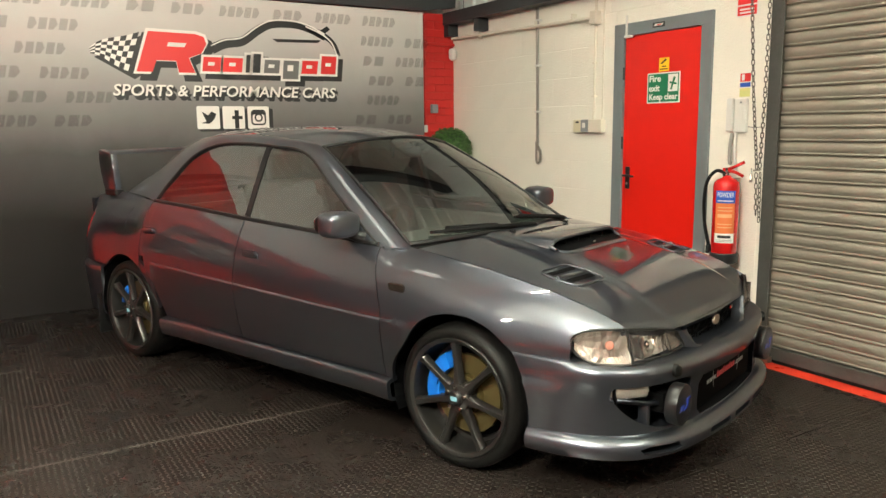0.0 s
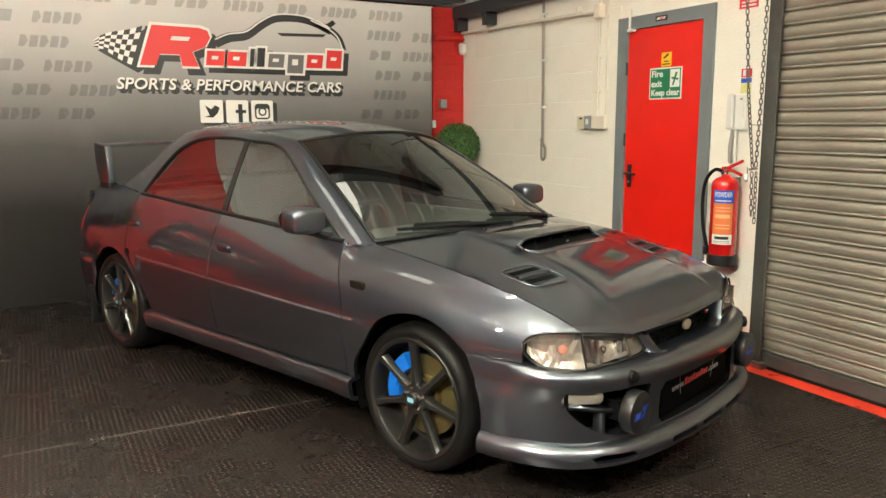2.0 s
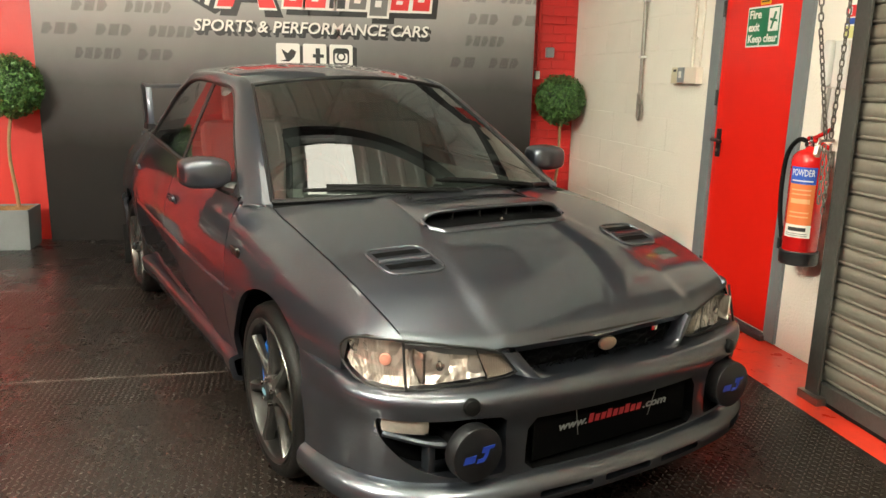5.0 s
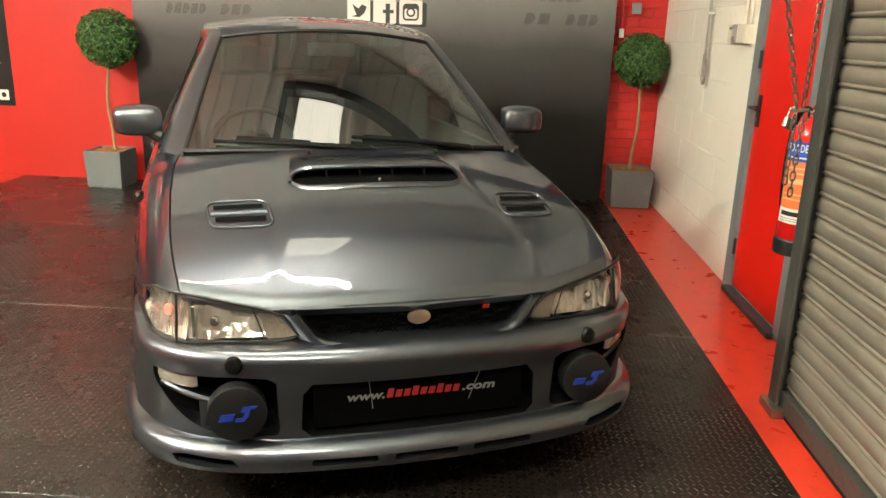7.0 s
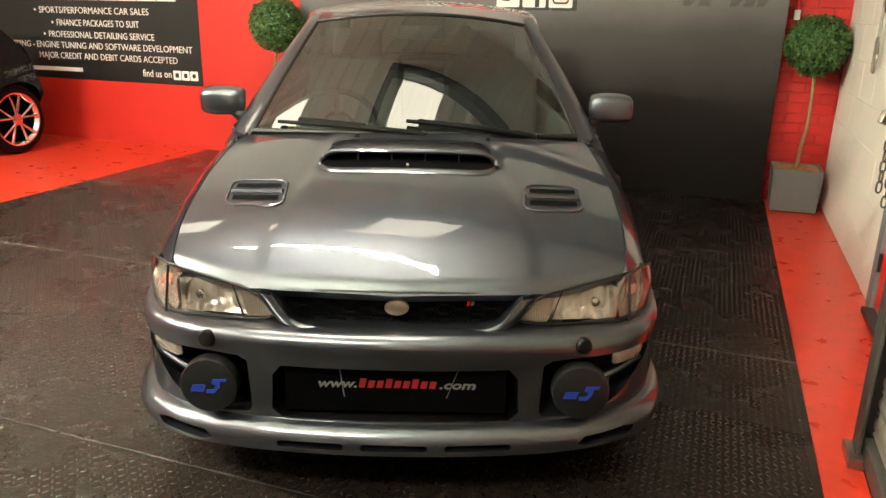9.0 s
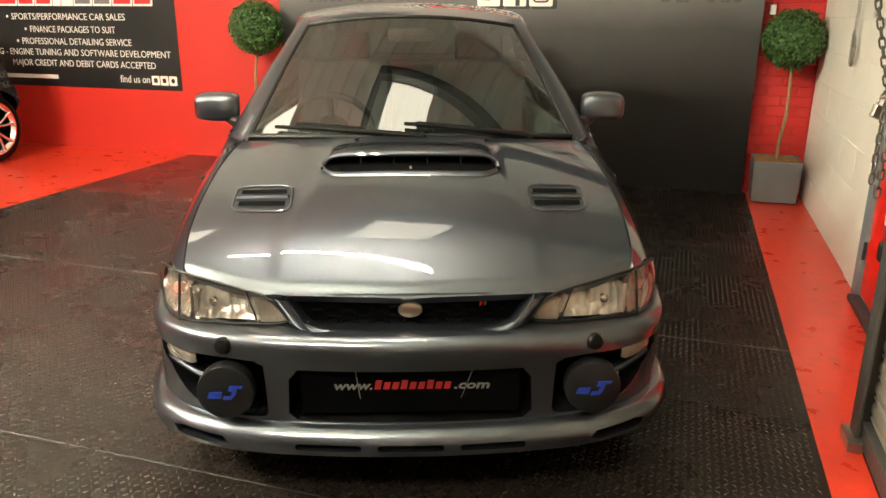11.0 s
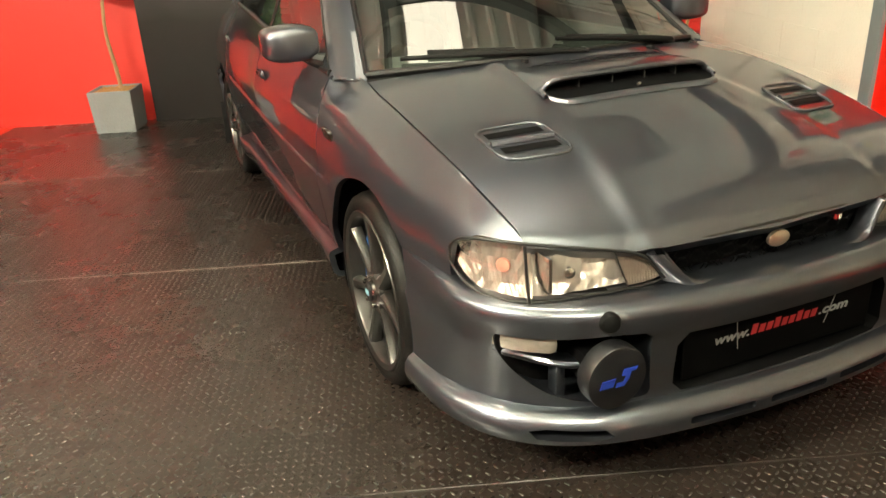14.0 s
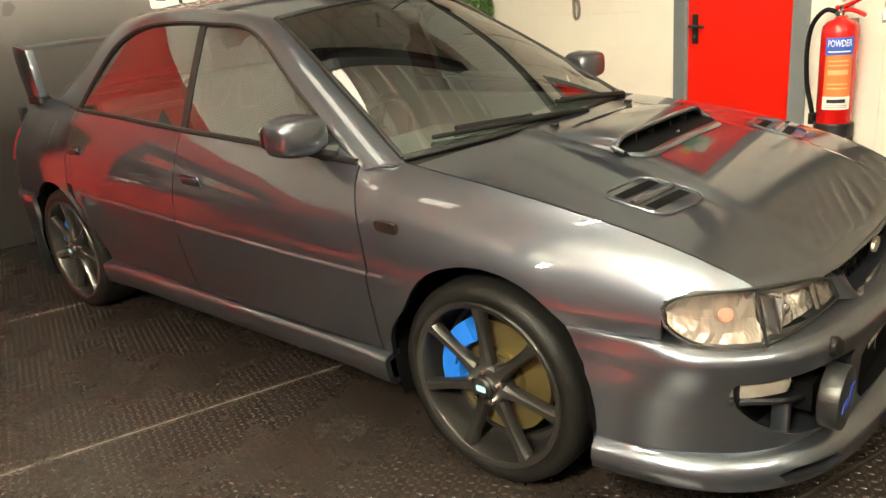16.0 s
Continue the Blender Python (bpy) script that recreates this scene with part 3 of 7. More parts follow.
fire = wall_sign("fire_exit_sign", "green fire exit keep clear sign with white lettering on the door", -2.572, -2.868, 1.528, 1.738, INK_GREEN, INK_WHITE, 0.0)
letters("lettering", "Fire", 0.042, INK_WHITE, ON_SIDE_WALL(-2.59, 1.678, -0.0046), fire, 0.105, bold=0.0016)
letters("lettering", "exit", 0.042, INK_WHITE, ON_SIDE_WALL(-2.59, 1.612, -0.0046), fire, 0.10, bold=0.0016)
letters("lettering", "Keep clear", 0.04, INK_WHITE, ON_SIDE_WALL(-2.592, 1.553, -0.0046), fire, 0.258, bold=0.0015)
part("pictogram_door", prism([(2.765, 1.606), (2.85, 1.606), (2.85, 1.722), (2.765, 1.722)], 0.0008, ON_SIDE_WALL(0, 0, -0.0043)), INK_WHITE, fire)
part("pictogram_bar", prism([(2.785, 1.618), (2.80, 1.618), (2.832, 1.70), (2.815, 1.705)], 0.0008, ON_SIDE_WALL(0, 0, -0.0053)), INK_GREEN, fire)
part("pictogram_bar", prism([(2.78, 1.66), (2.842, 1.65), (2.842, 1.662), (2.78, 1.674)], 0.0008, ON_SIDE_WALL(0, 0, -0.0064)), INK_GREEN, fire)
warn = wall_sign("warning_sticker", "small yellow warning sticker on the red door", -2.676, -2.766, 1.745, 1.838, INK_YELLOW)
part("mark", prism([(2.69, 1.80), (2.705, 1.795), (2.745, 1.82), (2.735, 1.83)], 0.0008, ON_SIDE_WALL(0, 0, -0.0034)), INK_BLACK, warn)
part("bar", prism([(2.70, 1.775), (2.742, 1.775), (2.742, 1.782), (2.70, 1.782)], 0.0008, ON_SIDE_WALL(0, 0, -0.0034)), INK_BLACK, warn)
part("bar", prism([(2.685, 1.757), (2.757, 1.757), (2.757, 1.764), (2.685, 1.764)], 0.0008, ON_SIDE_WALL(0, 0, -0.0034)), INK_BLACK, warn)
fs = wall_sign("fire_equipment_sign", "red and white fire equipment sign on the blockwork", -3.30, -3.455, 2.03, 2.24, INK_RED, INK_WHITE, -0.003)
part("divider", prism([(3.305, 2.095), (3.45, 2.095), (3.45, 2.104), (3.305, 2.104)], 0.0008, ON_SIDE_WALL(0, 0, -0.0074)), INK_WHITE, fs)
part("pictogram_ring", lathe([(0.034, 0), (0.034, 0.001), (0.022, 0.001), (0.022, 0)], ON_SIDE_WALL(-3.405, 2.165, -0.0074), 24, close=True), INK_WHITE, fs)
for k in range(2):
    part("bar", prism([(3.325, 2.05 + 0.02 * k), (3.43, 2.05 + 0.02 * k), (3.43, 2.06 + 0.02 * k), (3.325, 2.06 + 0.02 * k)], 0.0008, ON_SIDE_WALL(0, 0, -0.0074)), INK_WHITE, fs)
ids = wall_sign("extinguisher_label", "small red, blue and pale green extinguisher notice", -3.352, -3.43, 1.54, 1.69, INK_WHITE, None, -0.003)
part("red_panel", prism([(3.353, 1.638), (3.429, 1.638), (3.429, 1.688), (3.353, 1.688)], 0.0008, ON_SIDE_WALL(0, 0, -0.0064)), INK_RED, ids)
part("pictogram", prism([(3.365, 1.645), (3.385, 1.645), (3.385, 1.682), (3.365, 1.682)], 0.0008, ON_SIDE_WALL(0, 0, -0.0075)), INK_WHITE, ids)
part("blue_panel", prism([(3.353, 1.605), (3.429, 1.605), (3.429, 1.632), (3.353, 1.632)], 0.0008, ON_SIDE_WALL(0, 0, -0.0064)), INK_BLUE, ids)
part("yellow_panel", prism([(3.353, 1.545), (3.429, 1.545), (3.429, 1.598), (3.353, 1.598)], 0.0008, ON_SIDE_WALL(0, 0, -0.0064)), mk("pale lime ink", (0.7, 0.68, 0.25), 0.45, var=0.1), ids)

# ---------------------------------------------------------------- roller shutter
shutter = thing("roller_shutter", "closed galvanised steel roller shutter, stained", "shutter", kind="structure")
curl = [(-0.008, 0.0), (0.003, 0.002), (0.0078, 0.006), (0.0092, 0.010), (0.0075, 0.014), (0.0030, 0.0172), (0.0060, 0.022), (0.0092, 0.030), (0.0108, 0.040), (0.0100, 0.052), (0.0065, 0.062), (0.0020, 0.069), (-0.0040, 0.073), (-0.008, 0.0745)]
prof = [(0.006 - d, z - 0.03725) for d, z in curl]
bm = bmesh.new()
rows = [[bm.verts.new((d, y, z)) for d, z in prof] for y in (-3.79, -8.2)]
for k in range(len(prof) - 1):
    bm.faces.new((rows[0][k], rows[0][k + 1], rows[1][k + 1], rows[1][k]))
slat_me = mesh_of(bm, SLAT, True)
for k in range(44):
    piece("slat", slat_me, shutter, pose(-0.235, 0, 0.085 + 0.0365 + 0.0745 * k))
part("bottom_rail", box(-0.262, -0.228, -8.2, -3.80, 0.012, 0.083, 0.003), GUIDE_STEEL, shutter, "flat steel bottom rail")
part("rubber_strip", box(-0.258, -0.232, -8.2, -3.80, -0.006, 0.012), BLACK_RUBBER, shutter)
part("backing", box(-0.22, -0.20, -8.2, -3.80, 0.0, 3.4), DARK_STEEL, shutter)
guide = thing("shutter_guide", "grey painted steel guide channel of the roller shutter", "guide rail", kind="structure")
part("channel", box(-0.282, -0.268, -3.828, -3.748, 0.0, 3.4, 0.003), GUIDE_STEEL, guide)
part("channel_web", box(-0.268, 0.0, -3.757, -3.749, 0.0, 3.4), GUIDE_STEEL, guide)
part("channel_back", box(-0.216, -0.20, -3.835, -3.757, 0.0, 3.4), GREY_FRAME, guide)
part("foot_plate", box(-0.305, -0.22, -3.86, -3.73, -0.006, 0.03, 0.003), STEEL, guide)
part("pier", box(-0.19, 0.012, -9.0, -3.76, -0.008, 3.4), CREAM_JOINT, wall_side)

# ---------------------------------------------------------------- printed panel on the back wall
panel = tagged(part("printed_backdrop", box(-4.34, -0.425, -0.125, -0.10, 0.0, 2.44, 0.002, 1), FADE), "large printed panel fading from pale grey to black, with sign artwork", "backdrop")
bat = part("batten", box(-4.3, -0.47, -0.10, 0.0, 2.3, 2.36), DARK_STEEL, panel)
part("batten", box(-4.3, -0.47, -0.10, 0.0, 0.2, 0.26), DARK_STEEL, panel)
part("batten", box(-4.3, -4.24, -0.10, 0.0, 0.3, 2.28), DARK_STEEL, panel)
part("batten", box(-0.53, -0.47, -0.10, 0.0, 0.3, 2.28), DARK_STEEL, panel)
FACE = -0.1262


def flat(name, outline, material, layer, label=""):
    return part(name, prism(outline, 0.001, ON_BACK_WALL(0, 0, FACE - 0.0012 * layer)), material, panel, label)


def stroke(path, w0, w1):
    """The outline of a swept brush line of changing width."""
    a, b = [], []
    n = len(path)
    for k, p in enumerate(path):
        d = (path[min(n - 1, k + 1)] - path[max(0, k - 1)]).normalized()
        w = w0 + (w1 - w0) * k / (n - 1)
        a.append((p.x - d.z * w, p.z + d.x * w))
        b.append((p.x + d.z * w, p.z - d.x * w))
    return a + b[::-1]


def grow(outline, by):
    cx, cy = sum(p[0] for p in outline) / len(outline), sum(p[1] for p in outline) / len(outline)
    xs, ys = [p[0] for p in outline], [p[1] for p in outline]
    kx, ky = 1 + 2 * by / (max(xs) - min(xs)), 1 + 2 * by / (max(ys) - min(ys))
    return [(cx + (x - cx) * kx, cy + (y - cy) * ky) for x, y in outline]


GHOST = mk("faint ghost print", (0.10, 0.095, 0.09), 0.5, var=0.1)
GHOST.node_tree.nodes["Principled BSDF"].inputs["Alpha"].default_value = 0.11
# faint repeated marks, as plain slanted bars
ghost_rng = random.Random(3)
for row in range(6):
    z = 2.33 - row * 0.175
    x = -4.28 + (row % 2) * 0.22
    while x < -0.62:
        w = ghost_rng.choice((0.22, 0.27, 0.34))
        if not (-3.35 < x + w / 2 < -1.2 and 1.32 < z < 2.3):
            n = 2 if w < 0.25 else 3 if w < 0.3 else 5
            for k in range(n):
                x0 = x + w * k / n
                part("ghost_mark", prism([(x0, z - 0.042), (x0 + w / n * 0.78, z - 0.042), (x0 + w / n * 0.78 + 0.02, z + 0.042), (x0 + 0.02, z + 0.042)] if k % 2 else [(x0, z - 0.042), (x0 + w / n * 0.5, z - 0.042), (x0 + w / n * 0.7 + 0.02, z), (x0 + w / n * 0.5 + 0.02, z + 0.042), (x0 + 0.02, z + 0.042)], 0.0006, ON_BACK_WALL(0, 0, FACE)), GHOST, panel)
        x += w + 0.11

# chequered flag
flag_dark = flat("flag_shadow", [(-3.30, 1.93), (-2.93, 2.115), (-2.97, 1.80), (-3.02, 1.77)], INK_BLACK, 0)
cols, rws = 8, 6
for i in range(cols):
    for j in range(rws):
        def at(u, v):
            x0, x1 = -3.325, -2.965
            lift = 0.022 * math.sin(u * 5)
            low = 1.955 + (1.83 - 1.955) * u + lift * (1 - u)
            high = 2.0 + (2.13 - 2.0) * u ** 0.8 + lift * (1 - u)
            return (x0 + (x1 - x0) * u - 0.10 * (u * (1 - v)) + 0.0, low + (high - low) * v)
        flat("flag_check", [at(i / cols, j / rws), at((i + 1) / cols, j / rws), at((i + 1) / cols, (j + 1) / rws), at(i / cols, (j + 1) / rws)], INK_WHITE if (i + j) % 2 else INK_BLACK, 1)
flat("flag_bar", [(-3.055, 1.81), (-3.035, 1.81), (-2.925, 2.13), (-2.945, 2.13)], INK_BLACK, 2)


# sign artwork as plain slanted blocks: a big one, then small ones in four colours
def block_shape(x0, x1, z0, z1, slant):
    return [(x0, z0), (x1, z0), (x1 + slant, z1), (x0 + slant, z1)]


big = [(-3.005, 1.83), (-2.885, 1.83), (-2.85, 1.92), (-2.70, 1.92), (-2.685, 1.83), (-2.555, 1.83), (-2.60, 1.945), (-2.50, 1.985), (-2.455, 2.06), (-2.475, 2.115), (-2.54, 2.135), (-2.90, 2.14)]
for layer, by, dx, dz, ink in ((2, 0.022, 0.045, -0.05, INK_BLACK), (4, 0.020, 0, 0, INK_WHITE), (5, 0, 0, 0, INK_RED)):
    flat("logo_block", [(x + dx, z + dz) for x, z in grow(big, by)], ink, layer)
flat("logo_slot", [(-2.765, 2.03), (-2.63, 2.028), (-2.612, 2.06), (-2.752, 2.062)], INK_WHITE, 6)
small = [(-2.50, -2.355, 1.845, 1.96, INK_RED), (-2.335, -2.175, 1.845, 1.96, INK_RED), (-2.145, -2.11, 1.845, 1.99, INK_BLACK), (-2.085, -2.02, 1.845, 2.0, INK_BLACK), (-1.99, -1.855, 1.845, 1.955, INK_GREY), (-1.825, -1.685, 1.80, 1.955, INK_GREY), (-1.655, -1.51, 1.848, 1.96, INK_RED), (-1.475, -1.335, 1.85, 2.005, INK_RED)]
for x0, x1, z0, z1, ink in small:
    flat("logo_shadow", block_shape(x0 + 0.02, x1 + 0.06, z0 - 0.06, z1 - 0.02, 0.02), INK_BLACK, 2)
    flat("logo_outline", block_shape(x0 - 0.018, x1 + 0.018, z0 - 0.018, z1 + 0.018, 0.018), INK_WHITE, 3)
    flat("logo_block", block_shape(x0, x1, z0, z1, 0.016), ink, 4)
    if x1 - x0 > 0.1:
        xm, zm = (x0 + x1) / 2, (z0 + z1) / 2
        flat("logo_slot", block_shape(xm - 0.026, xm + 0.026, zm - 0.01, zm + 0.018 if z0 > 1.82 else zm + 0.04, 0.006), INK_WHITE, 5)

# the sweep of a roofline over the blocks
sweep = spline([(-2.415, 0, 2.035), (-2.30, 0, 2.085), (-2.16, 0, 2.11), (-2.03, 0, 2.20), (-1.90, 0, 2.262), (-1.70, 0, 2.27), (-1.55, 0, 2.235), (-1.42, 0, 2.175)], 6)
flat("logo_sweep", stroke([p + Vector((0, 0, -0.012)) for p in sweep], 0.040, 0.030), INK_BLACK, 1)
flat("logo_sweep_edge", stroke([p + Vector((-0.004, 0, 0.016)) for p in sweep], 0.005, 0.007), INK_WHITE, 2)
tail = spline([(-1.60, 0, 2.25), (-1.45, 0, 2.19), (-1.36, 0, 2.12), (-1.315, 0, 2.02)], 6)
flat("logo_tail", stroke([p + Vector((0.018, 0, -0.01)) for p in tail], 0.028, 0.020), INK_BLACK, 1)
flat("logo_tail_edge", stroke(tail, 0.006, 0.006), INK_WHITE, 2)
flat("logo_fin", [(-1.50, 2.20), (-1.40, 2.262), (-1.37, 2.235), (-1.445, 2.18)], INK_BLACK, 1)
flat("logo_window", [(-1.90, 2.13), (-1.86, 2.105), (-1.49, 2.115), (-1.46, 2.14)], INK_BLACK, 1)

for layer, dx, dz, ink in ((1, 0.012, -0.012, INK_BLACK), (2, 0.026, -0.03, INK_BLACK), (3, 0.0, 0.0, INK_WHITE)):
    letters("slogan_lettering", "SPORTS & PERFORMANCE CARS", 0.086, ink, ON_BACK_WALL(-3.19 + dx, 1.646 + dz, FACE - 0.0012 * layer), panel, 1.85, shear=0.18, bold=0.002 if layer == 3 else 0.006)
for k, x in enumerate((-2.565, -2.355, -2.145)):
    flat("icon_shadow", rounded(x + 0.02, x + 0.22, 1.362, 1.55, 0.015), INK_BLACK, 1)
    flat("icon_tile", rounded(x, x + 0.185, 1.382, 1.568, 0.014), INK_WHITE, 2, "white rounded tile with a dark mark")
    if k == 0:
        flat("icon_mark", [(x + 0.03, 1.43), (x + 0.075, 1.442), (x + 0.04, 1.525), (x + 0.09, 1.492), (x + 0.12, 1.525), (x + 0.158, 1.505), (x + 0.14, 1.46), (x + 0.10, 1.425)], INK_BLACK, 3)
    elif k == 1:
        flat("icon_mark", [(x + 0.10, 1.384), (x + 0.135, 1.384), (x + 0.135, 1.535), (x + 0.10, 1.535)], INK_BLACK, 3)
        flat("icon_mark", [(x + 0.078, 1.462), (x + 0.165, 1.462), (x + 0.165, 1.488), (x + 0.078, 1.488)], INK_BLACK, 4)
    else:
        flat("icon_mark", rounded(x + 0.028, x + 0.158, 1.410, 1.540, 0.03), INK_BLACK, 3)
        flat("icon_mark", rounded(x + 0.042, x + 0.144, 1.424, 1.500, 0.016), INK_WHITE, 4)
        part("icon_mark", lathe([(0.036, 0), (0.036, 0.001)], ON_BACK_WALL(x + 0.093, 1.474, FACE - 0.0060), 24), INK_BLACK, panel)
        part("icon_mark", lathe([(0.022, 0), (0.022, 0.001)], ON_BACK_WALL(x + 0.093, 1.474, FACE - 0.0072), 20), INK_WHITE, panel)

# ---------------------------------------------------------------- black banner on the red wall
banner = thing("wall_banner", "black vinyl banner with white lettering on the red wall", "banner")
part("sheet", box(-8.35, -5.50, -0.004, -0.001, 0.60, 1.95), mk("black vinyl", (0.012, 0.012, 0.012), 0.38, var=0.2, bump=0.3, bump_scale=5), banner)
BAN = lambda x, z: ON_BACK_WALL(x, z, -0.0048)
for text, x0, x1, z in (("SPORTS/PERFORMANCE CAR SALES", -7.43, -6.07, 1.245), ("FINANCE PACKAGES TO SUIT", -7.22, -6.20, 1.125), ("PROFESSIONAL DETAILING SERVICE", -7.34, -6.03, 1.01), ("MAPPING - ENGINE TUNING AND SOFTWARE DEVELOPMENT", -7.95, -5.60, 0.905), ("MAJOR CREDIT AND DEBIT CARDS ACCEPTED", -7.50, -5.78, 0.80), ("find us on", -6.20, -5.86, 0.665)):
    letters("lettering", text, 0.062 if text != "find us on" else 0.07, INK_WHITE, BAN(x0, z), banner, x1 - x0)
    if text[0] in "SFP":
        part("bullet", lathe([(0.013, 0), (0.013, 0.001)], BAN(x0 - 0.05, z + 0.03), 12), INK_WHITE, banner)
for k in range(3):
    x = -5.835 + 0.098 * k
    part("icon_tile", prism(rounded(x, x + 0.088, 0.648, 0.736, 0.008), 0.001, BAN(0, 0)), INK_WHITE, banner)
    part("icon_mark", prism(rounded(x + 0.024, x + 0.066, 0.67, 0.714, 0.008 + 0.006 * k), 0.001, ON_BACK_WALL(0, 0, -0.0062)), INK_BLACK, banner)
part("address_bar", prism([(-7.6, 0.675), (-6.95, 0.675), (-6.95, 0.715), (-7.6, 0.715)], 0.001, BAN(0, 0)), INK_WHITE, banner)
xs = -7.75
for w, ink in ((0.40, INK_RED), (0.17, INK_RED), (0.17, INK_RED), (0.06, INK_WHITE), (0.1, INK_WHITE), (0.18, INK_GREY), (0.18, INK_GREY), (0.19, INK_RED), (0.18, INK_RED)):
    part("logo_outline", prism(block_shape(xs - 0.018, xs + w + 0.018, 1.375, 1.62, 0.03), 0.001, BAN(0, 0)), INK_WHITE, banner)
    part("logo_block", prism(block_shape(xs, xs + w, 1.395, 1.60, 0.028), 0.001, ON_BACK_WALL(0, 0, -0.0062)), ink, banner)
    xs += w + 0.045


def lens_of(name):
    """Clear moulded plastic that softens what lies behind it."""
    m, nt, b = nodes_of(name)
    b.inputs["Base Color"].default_value = (0.93, 0.90, 0.87, 1)
    b.inputs["Transmission Weight"].default_value, b.inputs["Roughness"].default_value, b.inputs["IOR"].default_value = 1.0, 0.20, 1.12
    b.inputs["Coat Weight"].default_value, b.inputs["Coat Roughness"].default_value = 1.0, 0.02
    return m


def fluted(name, colour, rough, metal, scale, strength, wander):
    """A bright lamp inner with upright flutes."""
    m, nt, b = nodes_of(name)
    shade = noise_of(nt, 26, 3)
    nt.links.new(mixed(nt, shade.outputs[0], tuple(c * 0.8 for c in colour), colour), b.inputs["Base Color"])
    b.inputs["Metallic"].default_value, b.inputs["Roughness"].default_value = metal, rough
    tc, wave, bp = nt.nodes.new("ShaderNodeTexCoord"), nt.nodes.new("ShaderNodeTexWave"), nt.nodes.new("ShaderNodeBump")
    wave.bands_direction, wave.inputs["Scale"].default_value, wave.inputs["Distortion"].default_value = "Y", scale, wander
    wave.inputs["Detail Scale"].default_value = 3.0
    bp.inputs["Strength"].default_value, bp.inputs["Distance"].default_value = strength, 0.006
    nt.links.new(tc.outputs["Object"], wave.inputs["Vector"])
    nt.links.new(wave.outputs["Fac"], bp.inputs["Height"])
    nt.links.new(bp.outputs[0], b.inputs["Normal"])
    return m


# ================================================================ the grey saloon
PAINT = paint_of("violet grey metallic paint", (0.080, 0.088, 0.108), 0.90, 0.34)
GLASS = glass("tinted window glass", (0.52, 0.60, 0.53), ior=2.5)
SCREEN = glass("windscreen glass", (0.52, 0.60, 0.53), ior=2.7)
SOFT_LENS = lens_of("moulded indicator lens")
LENS = glass("clear lamp lens", (0.90, 0.88, 0.85), ior=1.45)
TRIM = mk("black exterior trim", (0.007, 0.007, 0.0075), 0.45, var=0.2, spec=0.3)
# black of the grille parts, also used to paint shade inside openings
GRILLE_SHADE_BLACK = mk("black of grille and shaded openings", (0.003, 0.003, 0.0033), 0.6, var=0.2, spec=0.03)
SEAT_CLOTH = mk("dark grey seat cloth", (0.04, 0.042, 0.045), 0.85, var=0.2, bump=0.1, bump_scale=60)
DASH = mk("grey dashboard vinyl", (0.055, 0.06, 0.058), 0.6, var=0.1, bump=0.08, bump_scale=60)
GUN = mk("gunmetal wheel paint", (0.055, 0.052, 0.050), 0.30, metal=0.8, var=0.12)
TYRE = mk("tyre rubber", (0.006, 0.0056, 0.0053), 0.45, var=0.25, bump=0.15, bump_scale=150, spec=0.12)
CALIPER = mk("blue brake caliper paint", (0.006, 0.105, 0.44), 0.3, var=0.12)
DISC = mk("brass tinted brake disc", (0.15, 0.115, 0.045), 0.45, metal=0.75, var=0.2)
REFLECTOR = fluted("fluted lamp reflector", (0.84, 0.78, 0.72), 0.22, 0.72, 13.0, 0.22, 4.0)
AMBER = mk("orange bulb", (0.44, 0.19, 0.14), 0.35, var=0.05)
FROST = fluted("ribbed pale lamp back", (0.46, 0.40, 0.35), 0.26, 0.72, 46.0, 0.12, 0.4)
TAIL = mk("red tail lamp", (0.35, 0.008, 0.01), 0.15, var=0.1, coat=1.0)
LOGO_BLUE = mk("blue cover print", (0.012, 0.035, 0.26), 0.4, var=0.1)


car = thing("saloon_car", "violet-grey metallic four-door sports saloon with bonnet scoop and rear wing", "car", pose(-2.24, -2.60, 0, 0, 0, math.degrees(math.atan2(-0.943, 0.332))))
HUB_X, HUB_Z, ARCH = 1.26, 0.300, 0.345

# plan and section lines: x ahead of the middle of the wheelbase, y half-width, z height
wide = fair_line([-2.05, -1.9, -1.6, -1.26, -0.6, 0.2, 0.9, 1.26, 1.5, 1.65, 1.775, 1.85, 1.92], [0.60, 0.725, 0.795, 0.820, 0.838, 0.845, 0.834, 0.807, 0.783, 0.762, 0.736, 0.710, 0.675])
head_y = smooth_line([-2.05, -1.58, -1.3, -1.04, -0.6, -0.14, 0.4, 0.79, 0.90, 1.1, 1.3, 1.5, 1.7, 1.8, 1.91], [0.56, 0.585, 0.645, 0.715, 0.735, 0.748, 0.748, 0.74, 0.664, 0.676, 0.677, 0.672, 0.662, 0.652, 0.635])
belt_z = smooth_line([-2.05, -1.58, -1.04, -0.6, -0.14, 0.4, 0.79, 0.86], [0.95, 0.985, 0.966, 0.948, 0.923, 0.896, 0.870, 0.869])
edge_z = fair_line([0.82, 0.90, 1.0, 1.1, 1.3, 1.5, 1.68, 1.79, 1.865, 1.91, 1.95, 2.0, 2.03], [0.873, 0.866, 0.8565, 0.8455, 0.819, 0.784, 0.744, 0.710, 0.680, 0.658, 0.637, 0.610, 0.593])
head_z = lambda x: belt_z(x) if x < 0.84 else edge_z(x)
low_off = smooth_line([0.16, 0.22, 0.30, 0.42, 0.52, 0.60, 0.66], [-0.085, -0.065, -0.045, -0.016, -0.003, 0.0, 0.0])
